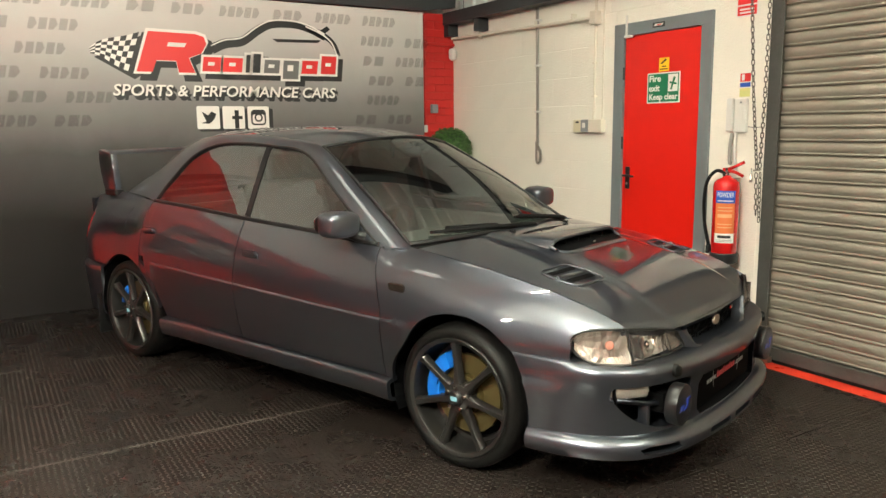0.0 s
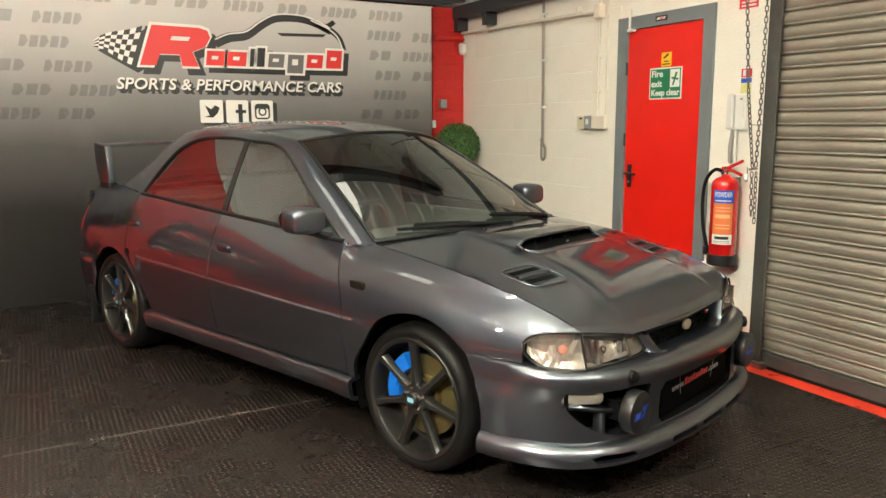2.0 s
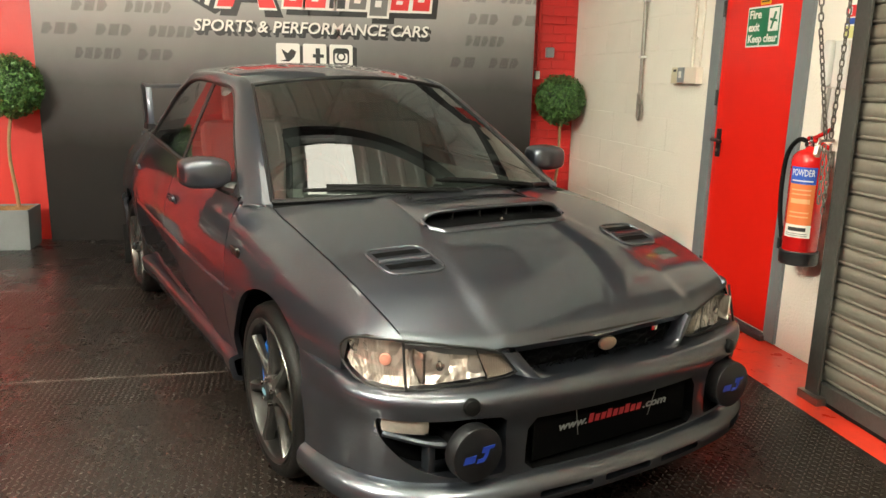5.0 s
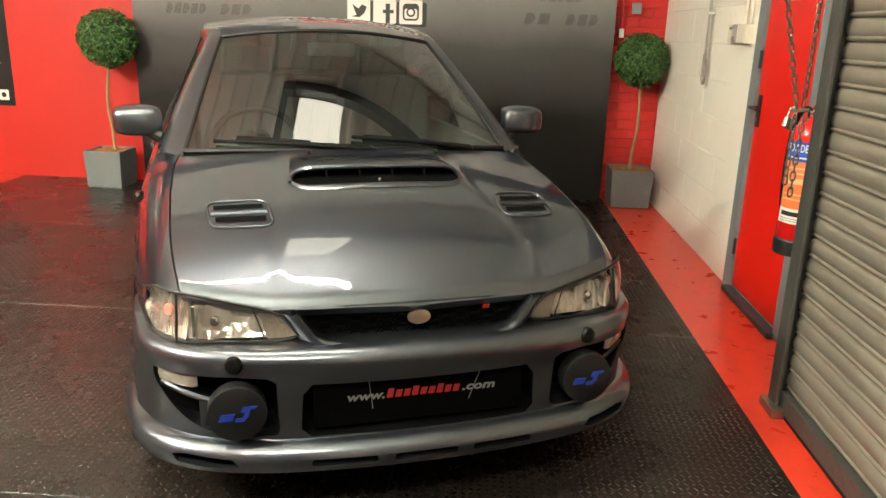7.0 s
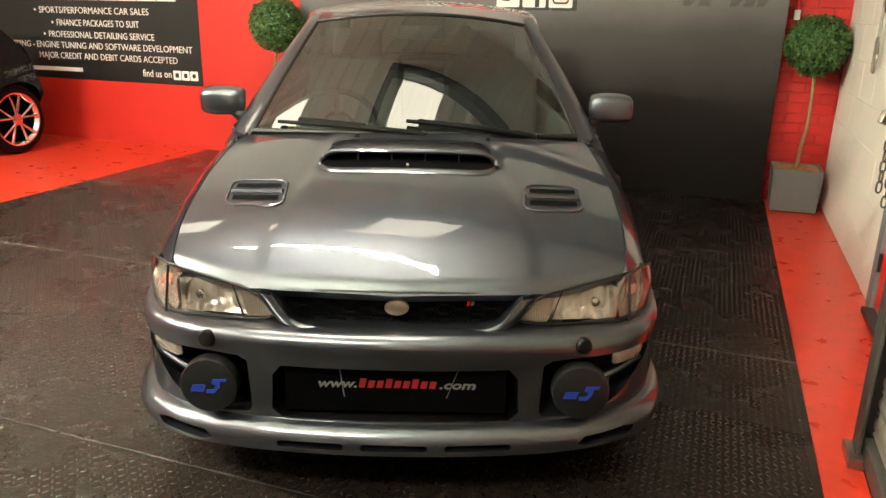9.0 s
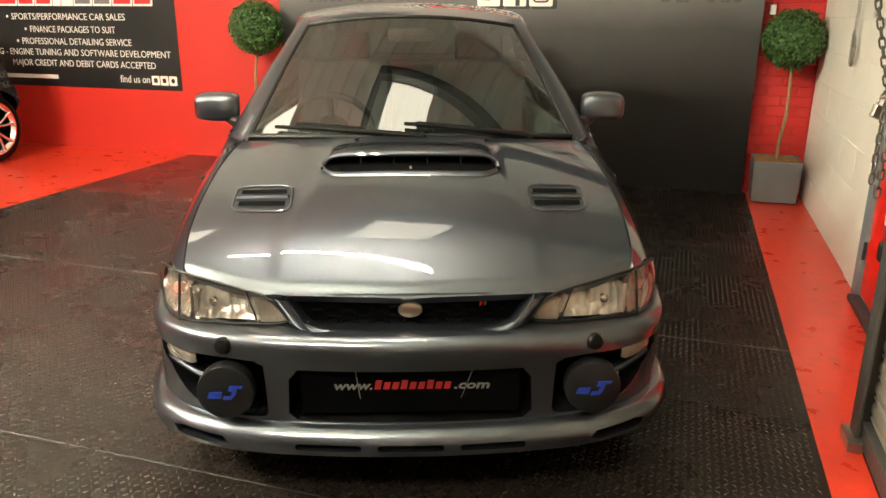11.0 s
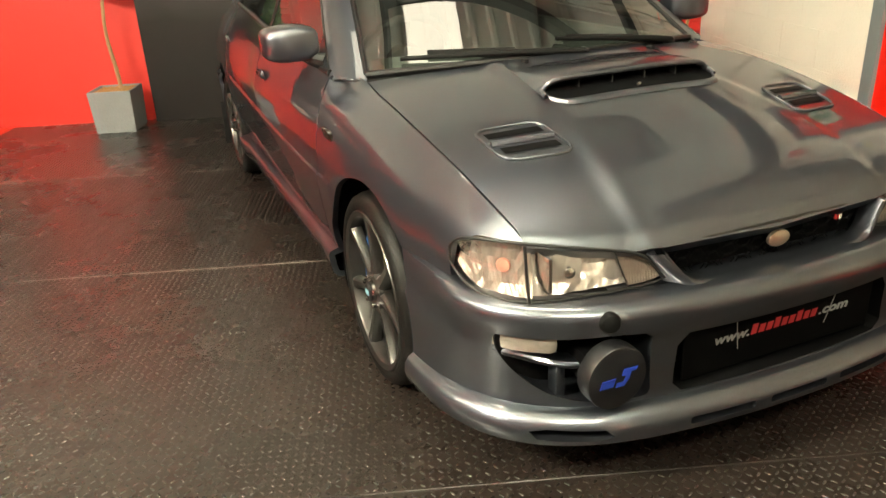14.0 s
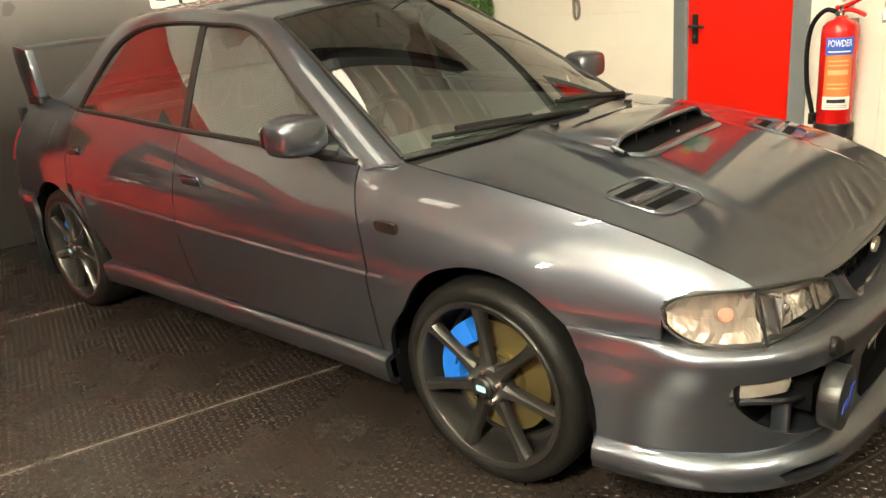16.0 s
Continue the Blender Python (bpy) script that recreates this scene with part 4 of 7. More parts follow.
shoulder_y = fair_line([-2.05, -1.6, -1.3, -1.04, -0.14, 0.79, 0.95, 1.2, 1.5, 1.7, 1.8, 1.91], [0.60, 0.69, 0.712, 0.722, 0.748, 0.745, 0.748, 0.744, 0.728, 0.703, 0.686, 0.650])
bow = smooth_line([-2.05, -1.2, 0.6, 1.2, 1.6], [1.8, 2.0, 1.9, 1.6, 1.3])
shoulder_p = smooth_line([-2.05, -1.2, -1.04, 0.79, 0.95, 1.2, 1.5, 1.75, 1.91], [2.6, 2.8, 7, 9, 7, 5, 3.8, 3.2, 3])
crease_z = lambda x: 0.603 - 0.029 * x
EASE = lambda t: (lambda u: u * u * (3 - 2 * u))(min(1, max(0, t)))


def flank(x, z, over=None):
    """The half-width of the body at a place along it and a height."""
    zc, w, yb, zb = crease_z(min(max(x, -1.0), 1.2)), wide(x), head_y(x), head_z(x)
    if z <= zc:
        y = w + low_off(0.60 - (zc - z))
    else:
        q = min(1.0, (z - zc) / (zb - zc))
        ys = max(yb, shoulder_y(x))
        y = w - (w - ys) * q ** bow(x) - (ys - yb) * q ** shoulder_p(x)
    if -0.95 < x < 1.05:
        y += (0.006 * EASE((zc + 0.004 - z) / 0.010) * EASE((z - zc + 0.14) / 0.13)) * EASE((1.05 - x) / 0.06) * EASE((x + 0.95) / 0.06)
    for hx in (HUB_X, -HUB_X):
        r = math.hypot(x - hx, z - HUB_Z)
        y += 0.0045 * math.exp(-(((r - ARCH) / 0.07) ** 2)) if z > 0.25 else 0
    return y


def arch_z(x, floor_z):
    z = floor_z
    for hx in (HUB_X, -HUB_X):
        d = ARCH**2 - (x - hx) ** 2
        if d > 0:
            z = max(z, HUB_Z + math.sqrt(d))
    return z


def stations(x0, x1, n):
    """Steps along the body, close together round the wheel arches."""
    xs = [x0 + (x1 - x0) * k / n for k in range(n + 1)]
    for hx in (HUB_X, -HUB_X):
        xs += [hx + ARCH * math.cos(math.pi * k / 40) for k in range(41)]
    return sorted({round(x, 5) for x in xs if min(x0, x1) <= x <= max(x0, x1)}, reverse=x0 > x1)


def flank_grid(x0, x1, low, n=16, lean=None, m=40, over=None):
    """Rows of points of the body side from its lower edge up; lean shifts the ends with height."""
    grid = []
    xs = stations(x0, x1, n)
    for x in xs:
        row = []
        for j in range(m + 1):
            t = j / m
            zb, zl = head_z(x), low(x)
            k = 1.8 if x > 0.80 or x < -1.0 else 1.0
            z = zl + (zb - zl) * (1 - (1 - t) ** k)
            zc = crease_z(x)
            fine = EASE((1.12 - x) / 0.16) * EASE((zc - zl - 0.04) / 0.14)
            if fine > 0:
                a, b = zc - 0.014, zc + 0.014
                close = zl + (a - zl) * t / 0.4 if t <= 0.4 else a + (b - a) * (t - 0.4) / 0.2 if t <= 0.6 else b + (zb - b) * (1 - (1 - (t - 0.6) / 0.4) ** k)
                z += (close - z) * fine
            xx = x + (lean(x, z) if lean else 0)
            row.append((xx, flank(xx, z, over), z))
        grid.append(row)
    return grid


def gap_lean(x, z):
    """The door's front edge runs forward as it goes down."""
    return 0.08 * EASE((0.87 - z) / 0.3) * EASE((x - 0.2) / 0.59)


DOOR_LOW = 0.318
for side, word in ((-1, "right"), (1, "left")):
    lean = lambda x, z: 0.08 * EASE((0.87 - z) / 0.3) * EASE((1.15 - x) / 0.34)
    wing = sheet(flank_grid(0.805, 1.744, lambda x: arch_z(x + 0.08 * EASE((1.0 - x) / 0.19), 0.30 if x < 1.4 else 0.537), 60, lean, 50, 1.0), side)
    sheet(flank_grid(1.744, 1.905, lambda x: 0.627 + 0.027 * EASE((x - 1.744) / 0.07), 12, lean, 20, 1.0), side, 0.02, wing)
    part("front_wing", wing, PAINT, car, smooth=True, sharp=50)
    part("front_door", sheet(flank_grid(-0.137, 0.80, lambda x: DOOR_LOW, 24, gap_lean), side), PAINT, car, smooth=True, sharp=50)
    part("rear_door", sheet(flank_grid(-1.055, -0.143, lambda x: max(DOOR_LOW, HUB_Z + math.sqrt(max(0, (ARCH + 0.045) ** 2 - (x + HUB_X) ** 2)), 0.66 if x < -1.0 else 0), 24), side), PAINT, car, smooth=True, sharp=50)
    quarter = sheet(flank_grid(-1.98, -1.061, lambda x: arch_z(x, 0.555), 22), side)
    sheet([[(x, flank(x, z), z) for z in [arch_z(x, DOOR_LOW) + (HUB_Z + math.sqrt(max(0.0001, (ARCH + 0.041) ** 2 - (x + HUB_X) ** 2)) - arch_z(x, DOOR_LOW)) * q / 5 for q in range(6)]] for x in [-1.055 + 0.135 * k / 14 for k in range(15)]], side, bm=quarter)
    part("rear_quarter", quarter, PAINT, car, smooth=True, sharp=50)
    # sill skirt
    skirt = []
    for k in range(41):
        x = -0.875 + (0.915 + 0.875) * k / 40
        e = 0.012 * (math.exp(-((x + 0.85) / 0.12) ** 2) + math.exp(-((x - 0.9) / 0.12) ** 2))
        skirt.append([(x, y + e, z) for y, z in ((0.74, 0.20), (0.798, 0.210), (0.814, 0.224), (0.822, 0.258), (0.826, 0.292), (0.823, 0.302), (0.812, 0.309), (0.79, 0.315), (0.76, 0.318))])
    part("side_skirt", sheet(skirt, side), PAINT, car, smooth=True, sharp=60)
    # half of the rear bumper, from the wheel arch to the middle of the tail
    tail = spline([(-1.56, 0.802, 0), (-1.70, 0.797, 0), (-1.82, 0.775, 0), (-1.93, 0.725, 0), (-2.02, 0.640, 0), (-2.08, 0.51, 0), (-2.115, 0.30, 0), (-2.125, 0, 0)], 6)
    bump = []
    for k, p in enumerate(tail):
        d = (tail[min(len(tail) - 1, k + 1)] - tail[max(0, k - 1)]).normalized()
        out = Vector((-abs(d.y), abs(d.x), 0))
        row = []
        for o, z in ((-0.045, 0.215), (-0.018, 0.222), (-0.008, 0.25), (-0.004, 0.34), (0.004, 0.44), (0.012, 0.50), (0.012, 0.525), (0.004, 0.543), (-0.02, 0.553), (-0.05, 0.556)):
            q = p + out * o
            edge = -HUB_X - math.sqrt(max(0.0, (ARCH + 0.004) ** 2 - (z - HUB_Z) ** 2))
            row.append((min(q.x, edge), q.y, z))
        bump.append(row)
    part("rear_bumper", sheet(bump, side), PAINT, car, smooth=True, sharp=60)
    # lamp cluster, fuel flap side only on the driver's side
    cluster = [[(x, flank(x, z) + 0.004, z) for z in (0.70, 0.73, 0.76, 0.79, 0.82, 0.85)] for x in (-1.975, -1.94, -1.90, -1.86, -1.82)]
    part("tail_lamp", sheet(cluster, side), TAIL, car, "red wrap-round tail lamp", smooth=True)
flap = [[(x, flank(x, z) + 0.0025, z) for z in [0.80 + 0.115 * j / 6 for j in range(7)]] for x in [-1.44 + 0.15 * k / 6 for k in range(7)]]
part("fuel_flap", sheet(flap, -1, 0.003), PAINT, car, smooth=True)

# ---------------------------------------------------------------- bonnet
nose_x = smooth_line([0.0, 0.32, 0.39, 0.52, 0.635], [2.018, 2.002, 1.99, 1.953, 1.906])
crown = smooth_line([0.9, 1.1, 1.3, 1.6, 1.8, 1.92, 2.02], [0.052, 0.05, 0.046, 0.042, 0.036, 0.028, 0.022])


def bonnet_z(x, y):
    yb = head_y(min(x, 1.91))
    s = min(1, abs(y) / yb)
    ridge = 0.30 + 0.08 * EASE((x - 1.3) / 0.65)
    z = head_z(x) + crown(x) * (1 - s**2.2) + 0.007 * EASE((ridge + 0.022 - abs(y)) / 0.044) * EASE((1 - s) / 0.2)
    front = nose_x(min(0.635, abs(y))) - x
    return z - 0.016 * EASE(1 - front / 0.03)


bon = []
NY, NX = 72, 64
for i in range(NX + 1):
    row = []
    for j in range(NY + 1):
        s = -1 + 2 * j / NY
        u = 1 - (1 - i / NX) ** 1.35
        x0, x1 = 0.955 + 0.135 * (1 - s * s), nose_x(0.635 * abs(s))
        x = x0 + (x1 - x0) * u
        y = s * (head_y(min(x, 1.905)) - 0.005)
        row.append((x, y, bonnet_z(x, y)))
    bon.append(row)
part("bonnet", sheet(bon, 1, 0.03), PAINT, car, smooth=True, sharp=55)

# scoop: a low hood rising forward to a wide mouth
def scoop_point(u, v):
    """u from the tail (0) to the mouth (1), v across."""
    half = 0.272 + 0.023 * u
    y = half * v
    x = 1.13 + 0.265 * u - 0.01 * abs(v) ** 3 * u
    edge = max(0.0, 1 - abs(v) ** (3.0 + 9.0 * u))
    return (x, y, bonnet_z(x, y) + 0.0008 + 0.041 * EASE(0.1 + 0.9 * u) * EASE(u * 3) * edge ** 0.6)


def lower_lip(v, back=0.0, up=0.0):
    y = 0.295 * v
    x = 1.468 - 0.062 * abs(v) ** 13 - back
    return (x, y, bonnet_z(x, y) + 0.002 + up)


sc = [[scoop_point(i / 20, -1 + 2 * j / 40) for j in range(41)] for i in range(21)]
scoop = part("bonnet_scoop", sheet(sc, 1, 0.010, back=True), PAINT, car, "raised scoop with a dark mouth", smooth=True, sharp=50)
VS = [-0.985 + 1.97 * j / 40 for j in range(41)]
mouth = [[lower_lip(v, 0.004, 0.003) for v in VS], [lower_lip(v, 0.05, 0.003) for v in VS], [(1.350, 0.285 * v, bonnet_z(1.35, 0.285 * v) + 0.004) for v in VS], [(scoop_point(1, v)[0] - 0.01, scoop_point(1, v)[1], scoop_point(1, v)[2] - 0.003) for v in VS]]
part("scoop_mouth", sheet(mouth, 1, 0), GRILLE_SHADE_BLACK, scoop, "black scoop mouth")
lip_rows = [[lower_lip(v, -0.020, 0.0) for v in VS], [lower_lip(v, -0.012, 0.005) for v in VS], [lower_lip(v, -0.002, 0.008) for v in VS], [lower_lip(v, 0.006, 0.006) for v in VS], [lower_lip(v, 0.010, 0.0) for v in VS]]
part("mouth_flange", sheet(lip_rows, 1, 0), PAINT, scoop, smooth=True)
rim_pts = [Vector(scoop_point(1, v)) + Vector((0.002, 0, -0.004)) for v in VS]
ends = [[Vector(scoop_point(1, s * 0.985)).lerp(Vector(lower_lip(s * 0.985, 0.0, 0.003)), k / 5) + Vector((0, s * 0.004, 0)) for k in range(6)] for s in (-1, 1)]
part("mouth_rim", tube(ends[0][::-1] + rim_pts + ends[1], 0.008), PAINT, scoop, smooth=True)
for v in (-0.6, -0.2, 0.2, 0.6):
    part("mouth_vane", box(1.36, 1.392, 0.283 * v - 0.002, 0.283 * v + 0.002, bonnet_z(1.39, 0.283 * v), scoop_point(1, v)[2] - 0.006), BLACK_PLASTIC, scoop)
part("mouth_bolt", cyl(0.004, 0.004, 0.010, pose(1.442, 0.0, bonnet_z(1.44, 0) + 0.010, 0, 60), 12), STEEL, scoop)

# vents: a skewed frame, two slots with louvres, their shade laid on as black sheets
for side in (-1, 1):
    def vent_at(a, b, lift=0.0):
        """a along the car 0..1, b across 0..1 outward."""
        x = 1.50 + 0.175 * a + 0.03 * (1 - b) - 0.012
        y = 0.365 + 0.185 * b + 0.012 * (1 - a)
        return Vector((x, side * y, bonnet_z(x, y) + lift))
    ring = [(a, b) for a, b in rounded(0.0, 1.0, 0.0, 1.0, 0.22, 4)]
    vent = part("bonnet_vent", tube([vent_at(a, b, 0.002) for a, b in ring], 0.0045, closed=True, seg=8), PAINT, car, "vent frame with black sheets for the shaded slots", smooth=True)
    # the bonnet is not cut here; black sheets give the slots' shade
    for a0, a1 in ((0.16, 0.33), (0.63, 0.80)):
        part("slot", sheet([[vent_at(a0 + (a1 - a0) * i / 3, 0.10 + 0.8 * j / 5, 0.0025) for j in range(6)] for i in range(4)], 1, 0) if side > 0 else sheet([[vent_at(a0 + (a1 - a0) * i / 3, 0.9 - 0.8 * j / 5, 0.0025) for j in range(6)] for i in range(4)], 1, 0), GRILLE_SHADE_BLACK, vent)
    part("louvre", tube([vent_at(0.49, 0.05, 0.002), vent_at(0.49, 0.95, 0.002)], 0.010, seg=8), PAINT, vent, smooth=True)
for y in (-0.20, 0.28):
    part("washer_jet", box(1.115, 1.14, y - 0.008, y + 0.008, bonnet_z(1.12, y) - 0.002, bonnet_z(1.12, y) + 0.010, 0.003), TRIM, car)

# ---------------------------------------------------------------- glasshouse
def screen_at(s, v):
    """Windscreen: s across -1..1, v up 0..1."""
    low = Vector((0.885 + 0.175 * (1 - s * s), 0.643 * s, 0.872 + 0.026 * (1 - s * s)))
    top = Vector((0.178 + 0.092 * (1 - s * s), 0.487 * s, 1.284 + 0.042 * (1 - s * s)))
    return low.lerp(top, v) + Vector((0.5, 0, 0.86)) * 0.028 * math.sin(math.pi * v) * (0.45 + 0.55 * (1 - s * s))


pane = part("windscreen", sheet([[screen_at(-0.985 + 1.97 * j / 36, 0.015 + 0.97 * i / 20) for i in range(21)] for j in range(37)][::-1], 1, 0), SCREEN, car, "wide curved windscreen", smooth=True)
pane.visible_shadow = False
for v0, v1, s0, s1, r in ((0.0, 0.0, -1, 1, 0.012), (1.0, 1.0, -1, 1, 0.009), (0, 1, -1, -1, 0.009), (0, 1, 1, 1, 0.009)):
    part("screen_seal", tube([screen_at(s0 + (s1 - s0) * k / 24, v0 + (v1 - v0) * k / 24) for k in range(25)], r, seg=8), TRIM, car, smooth=True)

ROOF_EDGE = [(0.93, 0.655, 0.855), (0.885, 0.645, 0.872), (0.53, 0.572, 1.085), (0.178, 0.490, 1.286), (-0.1, 0.512, 1.333), (-0.35, 0.518, 1.350), (-0.65, 0.510, 1.348), (-0.98, 0.480, 1.303), (-1.3, 0.530, 1.135), (-1.58, 0.585, 0.985)]
DOOR_EDGE = [(0.825, 0.735, 0.860), (0.79, 0.738, 0.874), (0.46, 0.655, 1.070), (0.14, 0.563, 1.258), (-0.1, 0.576, 1.296), (-0.35, 0.579, 1.310), (-0.6, 0.575, 1.298), (-0.8, 0.598, 1.232), (-0.95, 0.655, 1.095), (-1.04, 0.714, 0.970)]
roof_edge, door_edge = spline(ROOF_EDGE, 8), spline(DOOR_EDGE, 8)
belt = lambda x: Vector((x, head_y(x), head_z(x)))
for side in (-1, 1):
    strip = []
    for a, b in zip(roof_edge, door_edge):
        row = []
        for j in range(9):
            t = j / 8
            p = Vector(b).lerp(Vector(a), t)
            out = Vector((0.0, 0.75, 0.66))
            row.append(p + out * 0.016 * math.sin(math.pi * t))
        strip.append(row)
    part("roof_rail", sheet(strip[::-1], side, 0.012), PAINT, car, smooth=True, sharp=60)
    # black seal round the side windows and along the belt
    seal = [Vector((p.x, side * (p.y - 0.004), p.z - 0.008)) for p in door_edge[8:]]
    part("window_seal", tube(seal, 0.010, seg=8), TRIM, car, smooth=True)
    low = [Vector((x, side * (head_y(x) - 0.004), head_z(x) + 0.005)) for x in [0.79 - 1.83 * k / 40 for k in range(41)]]
    part("belt_seal", tube(low, 0.011, seg=8), TRIM, car, smooth=True)

    # panes between the belt and the door edge
    def pane_at(x, t):
        near = min(range(len(door_edge) - 1), key=lambda k: 0 if door_edge[k + 1].x <= x <= door_edge[k].x else 1 + abs(door_edge[k].x - x))
        a, b = door_edge[near], door_edge[near + 1]
        f = 0 if abs(a.x - b.x) < 1e-6 else min(1, max(0, (a.x - x) / (a.x - b.x)))
        top, bot = a.lerp(b, f), belt(x)
        p = bot.lerp(top, t)
        return (x, p.y - 0.012 + 0.004 * math.sin(math.pi * t), p.z)
    for x0, x1, word in ((0.60, -0.125, "front_window"), (-0.155, -1.02, "rear_window")):
        rows = [[pane_at(x0 + (x1 - x0) * k / 24, j / 10) for j in range(11)] for k in range(25)][::-1]
        w = part(word, sheet(rows, side, 0), GLASS, car, "tinted side window", smooth=True)
        w.visible_shadow = False
    tri = [[pane_at(0.78 - 0.17 * k / 6, j / 6) for j in range(7)] for k in range(7)][::-1]
    part("mirror_base", sheet([[(x, y + 0.012, z) for x, y, z in r] for r in tri], side, 0.01), PAINT, car, "triangular mirror base in body paint")
    post = [[(-0.122 - 0.036 * k, y + 0.004, z) for x, y, z in [pane_at(-0.122 - 0.036 * k, j / 10) for j in range(11)]] for k in range(2)][::-1]
    part("door_post", sheet(post, side, 0.01), TRIM, car, "black post between the side windows")

    # door mirror
    m = pose(0.622, side * 0.828, 0.962, 0, 0, side * -8)
    shape = []
    for k in range(17):
        a = math.pi * k / 16
        r = math.sin(a) ** 0.32
        rowp = []
        for j in range(24):
            b = 2 * math.pi * j / 24
            cx, cz = math.copysign(abs(math.cos(b)) ** 0.5, math.cos(b)), math.copysign(abs(math.sin(b)) ** 0.5, math.sin(b))
            front = (0.088 if cx > 0 else 0.056) * (1 - 0.22 * (1 - math.cos(a)) * 0.5)
            yy = -0.092 * math.cos(a)
            rowp.append(m @ Vector((cx * front * r, side * yy, cz * 0.059 * r * (1.0 - 0.12 * (yy > 0) * 0) - 0.004 * cx)))
        shape.append(rowp)
    bm = bmesh.new()
    V = [[bm.verts.new(p) for p in r] for r in shape]
    for k in range(16):
        for j in range(24):
            bm.faces.new((V[k][j], V[k][(j + 1) % 24], V[k + 1][(j + 1) % 24], V[k + 1][j]))
    bmesh.ops.remove_doubles(bm, verts=bm.verts, dist=1e-5)
    bmesh.ops.recalc_face_normals(bm, faces=bm.faces)
    mirror = part("door_mirror", bm, PAINT, car, "rounded door mirror in body paint", smooth=True, sharp=70)
    part("mirror_glass", prism(rounded(-0.075, 0.075, -0.034, 0.034, 0.02), 0.004, Matrix(((0, 0, -1, 0.567), (1, 0, 0, side * 0.828), (0, 1, 0, 0.962), (0, 0, 0, 1)))), CHROME, mirror)
    part("mirror_arm", tube(spline([(0.64, side * 0.79, 0.925), (0.665, side * 0.752, 0.905), (0.69, side * 0.72, 0.895)], 4), 0.022, r_end=0.03), TRIM, mirror, smooth=True)

    # handles and side repeater
    for hx, hz in ((-0.012, 0.757), (-0.965, 0.800)):
        y = flank(hx, hz)
        at = Matrix(((-side, 0, 0, hx), (0, -0.16, side, side * (y + 0.0015)), (0, 1, 0, hz), (0, 0, 0, 1)))
        pocket = part("door_handle", prism(rounded(-0.058, 0.058, -0.031, 0.029, 0.02), 0.003, at @ pose(0, 0, -0.002), bevel=0.001), PAINT, car, "recessed door handle", smooth=True)
        ring = [at @ Vector((a, b, 0.002)) for a, b in rounded(-0.058, 0.058, -0.031, 0.029, 0.02)]
        part("handle_rim", tube(ring, 0.0028, closed=True, seg=8), PAINT, pocket, smooth=True)
        part("hollow", prism(rounded(-0.047, 0.047, -0.024, 0.004, 0.012), 0.0015, at @ pose(0, 0, 0.0014)), TRIM, pocket)
        part("pull", prism(rounded(-0.050, 0.050, -0.004, 0.023, 0.011), 0.011, at @ pose(0, 0, 0.001), bevel=0.0045), PAINT, pocket, smooth=True)
    y = flank(0.956, 0.716)
    part("side_repeater", prism(rounded(-0.042, 0.042, -0.019, 0.019, 0.012), 0.014, Matrix(((-side, 0, 0, 0.956), (0, -0.25, side, side * (y - 0.004)), (0, 1, 0, 0.717), (0, 0, 0, 1))), bevel=0.005), mk("smoked repeater lens", (0.014, 0.009, 0.007), 0.2, coat=0.6), car, "small smoked side repeater", smooth=True)

roof = []
rx = [0.175 - (0.175 + 1.0) * k / 30 for k in range(31)]
ry = smooth_line([-1.0, -0.98, -0.65, -0.35, -0.1, 0.178], [0.478, 0.480, 0.510, 0.518, 0.512, 0.490])
rz = smooth_line([-1.0, -0.98, -0.65, -0.35, -0.1, 0.178], [1.300, 1.303, 1.348, 1.350, 1.333, 1.286])
for k in range(31):
    row = []
    for j in range(33):
        s = -1 + 2 * j / 32
        x = rx[k] + 0.092 * (1 - s * s) * EASE((30 - k) / 30) - 0.05 * (1 - s * s) * EASE((k - 10) / 20)
        row.append((x, ry(rx[k]) * s, rz(rx[k]) + 0.042 * (1 - abs(s) ** 2.4)))
    roof.append(row)
part("roof", sheet(roof[::-1], 1, 0.012, back=True), PAINT, car, smooth=True)
rear_glass = [[Vector((-1.0 - 0.05 * (1 - s * s), 0.472 * s, 1.295 + 0.042 * (1 - s * s))).lerp(Vector((-1.57 - 0.05 * (1 - s * s), 0.575 * s, 0.985 + 0.02 * (1 - s * s))), i / 12) for s in [-1 + 2 * j / 20 for j in range(21)]] for i in range(13)]
bw = part("rear_screen", sheet(rear_glass[::-1], 1, 0), GLASS, car, "tinted rear window", smooth=True)
bw.visible_shadow = False
boot = [[(-1.60 - 0.45 * i / 12, (head_y(-1.60 - 0.45 * i / 12) - 0.004) * s, head_z(-1.60 - 0.45 * i / 12) + 0.02 * (1 - s * s) - 0.05 * (i / 12) ** 6) for s in [-1 + 2 * j / 20 for j in range(21)]] for i in range(13)]
part("boot_lid", sheet(boot[::-1], 1, 0.02), PAINT, car, smooth=True)
part("tail_panel", prism([(-0.62, 0.52), (0.62, 0.52), (0.60, 0.93), (-0.60, 0.93)], 0.03, Matrix(((0, 0, -1, -2.0), (-1, 0, 0, 0), (0, 1, 0, 0), (0, 0, 0, 1)))), PAINT, car)

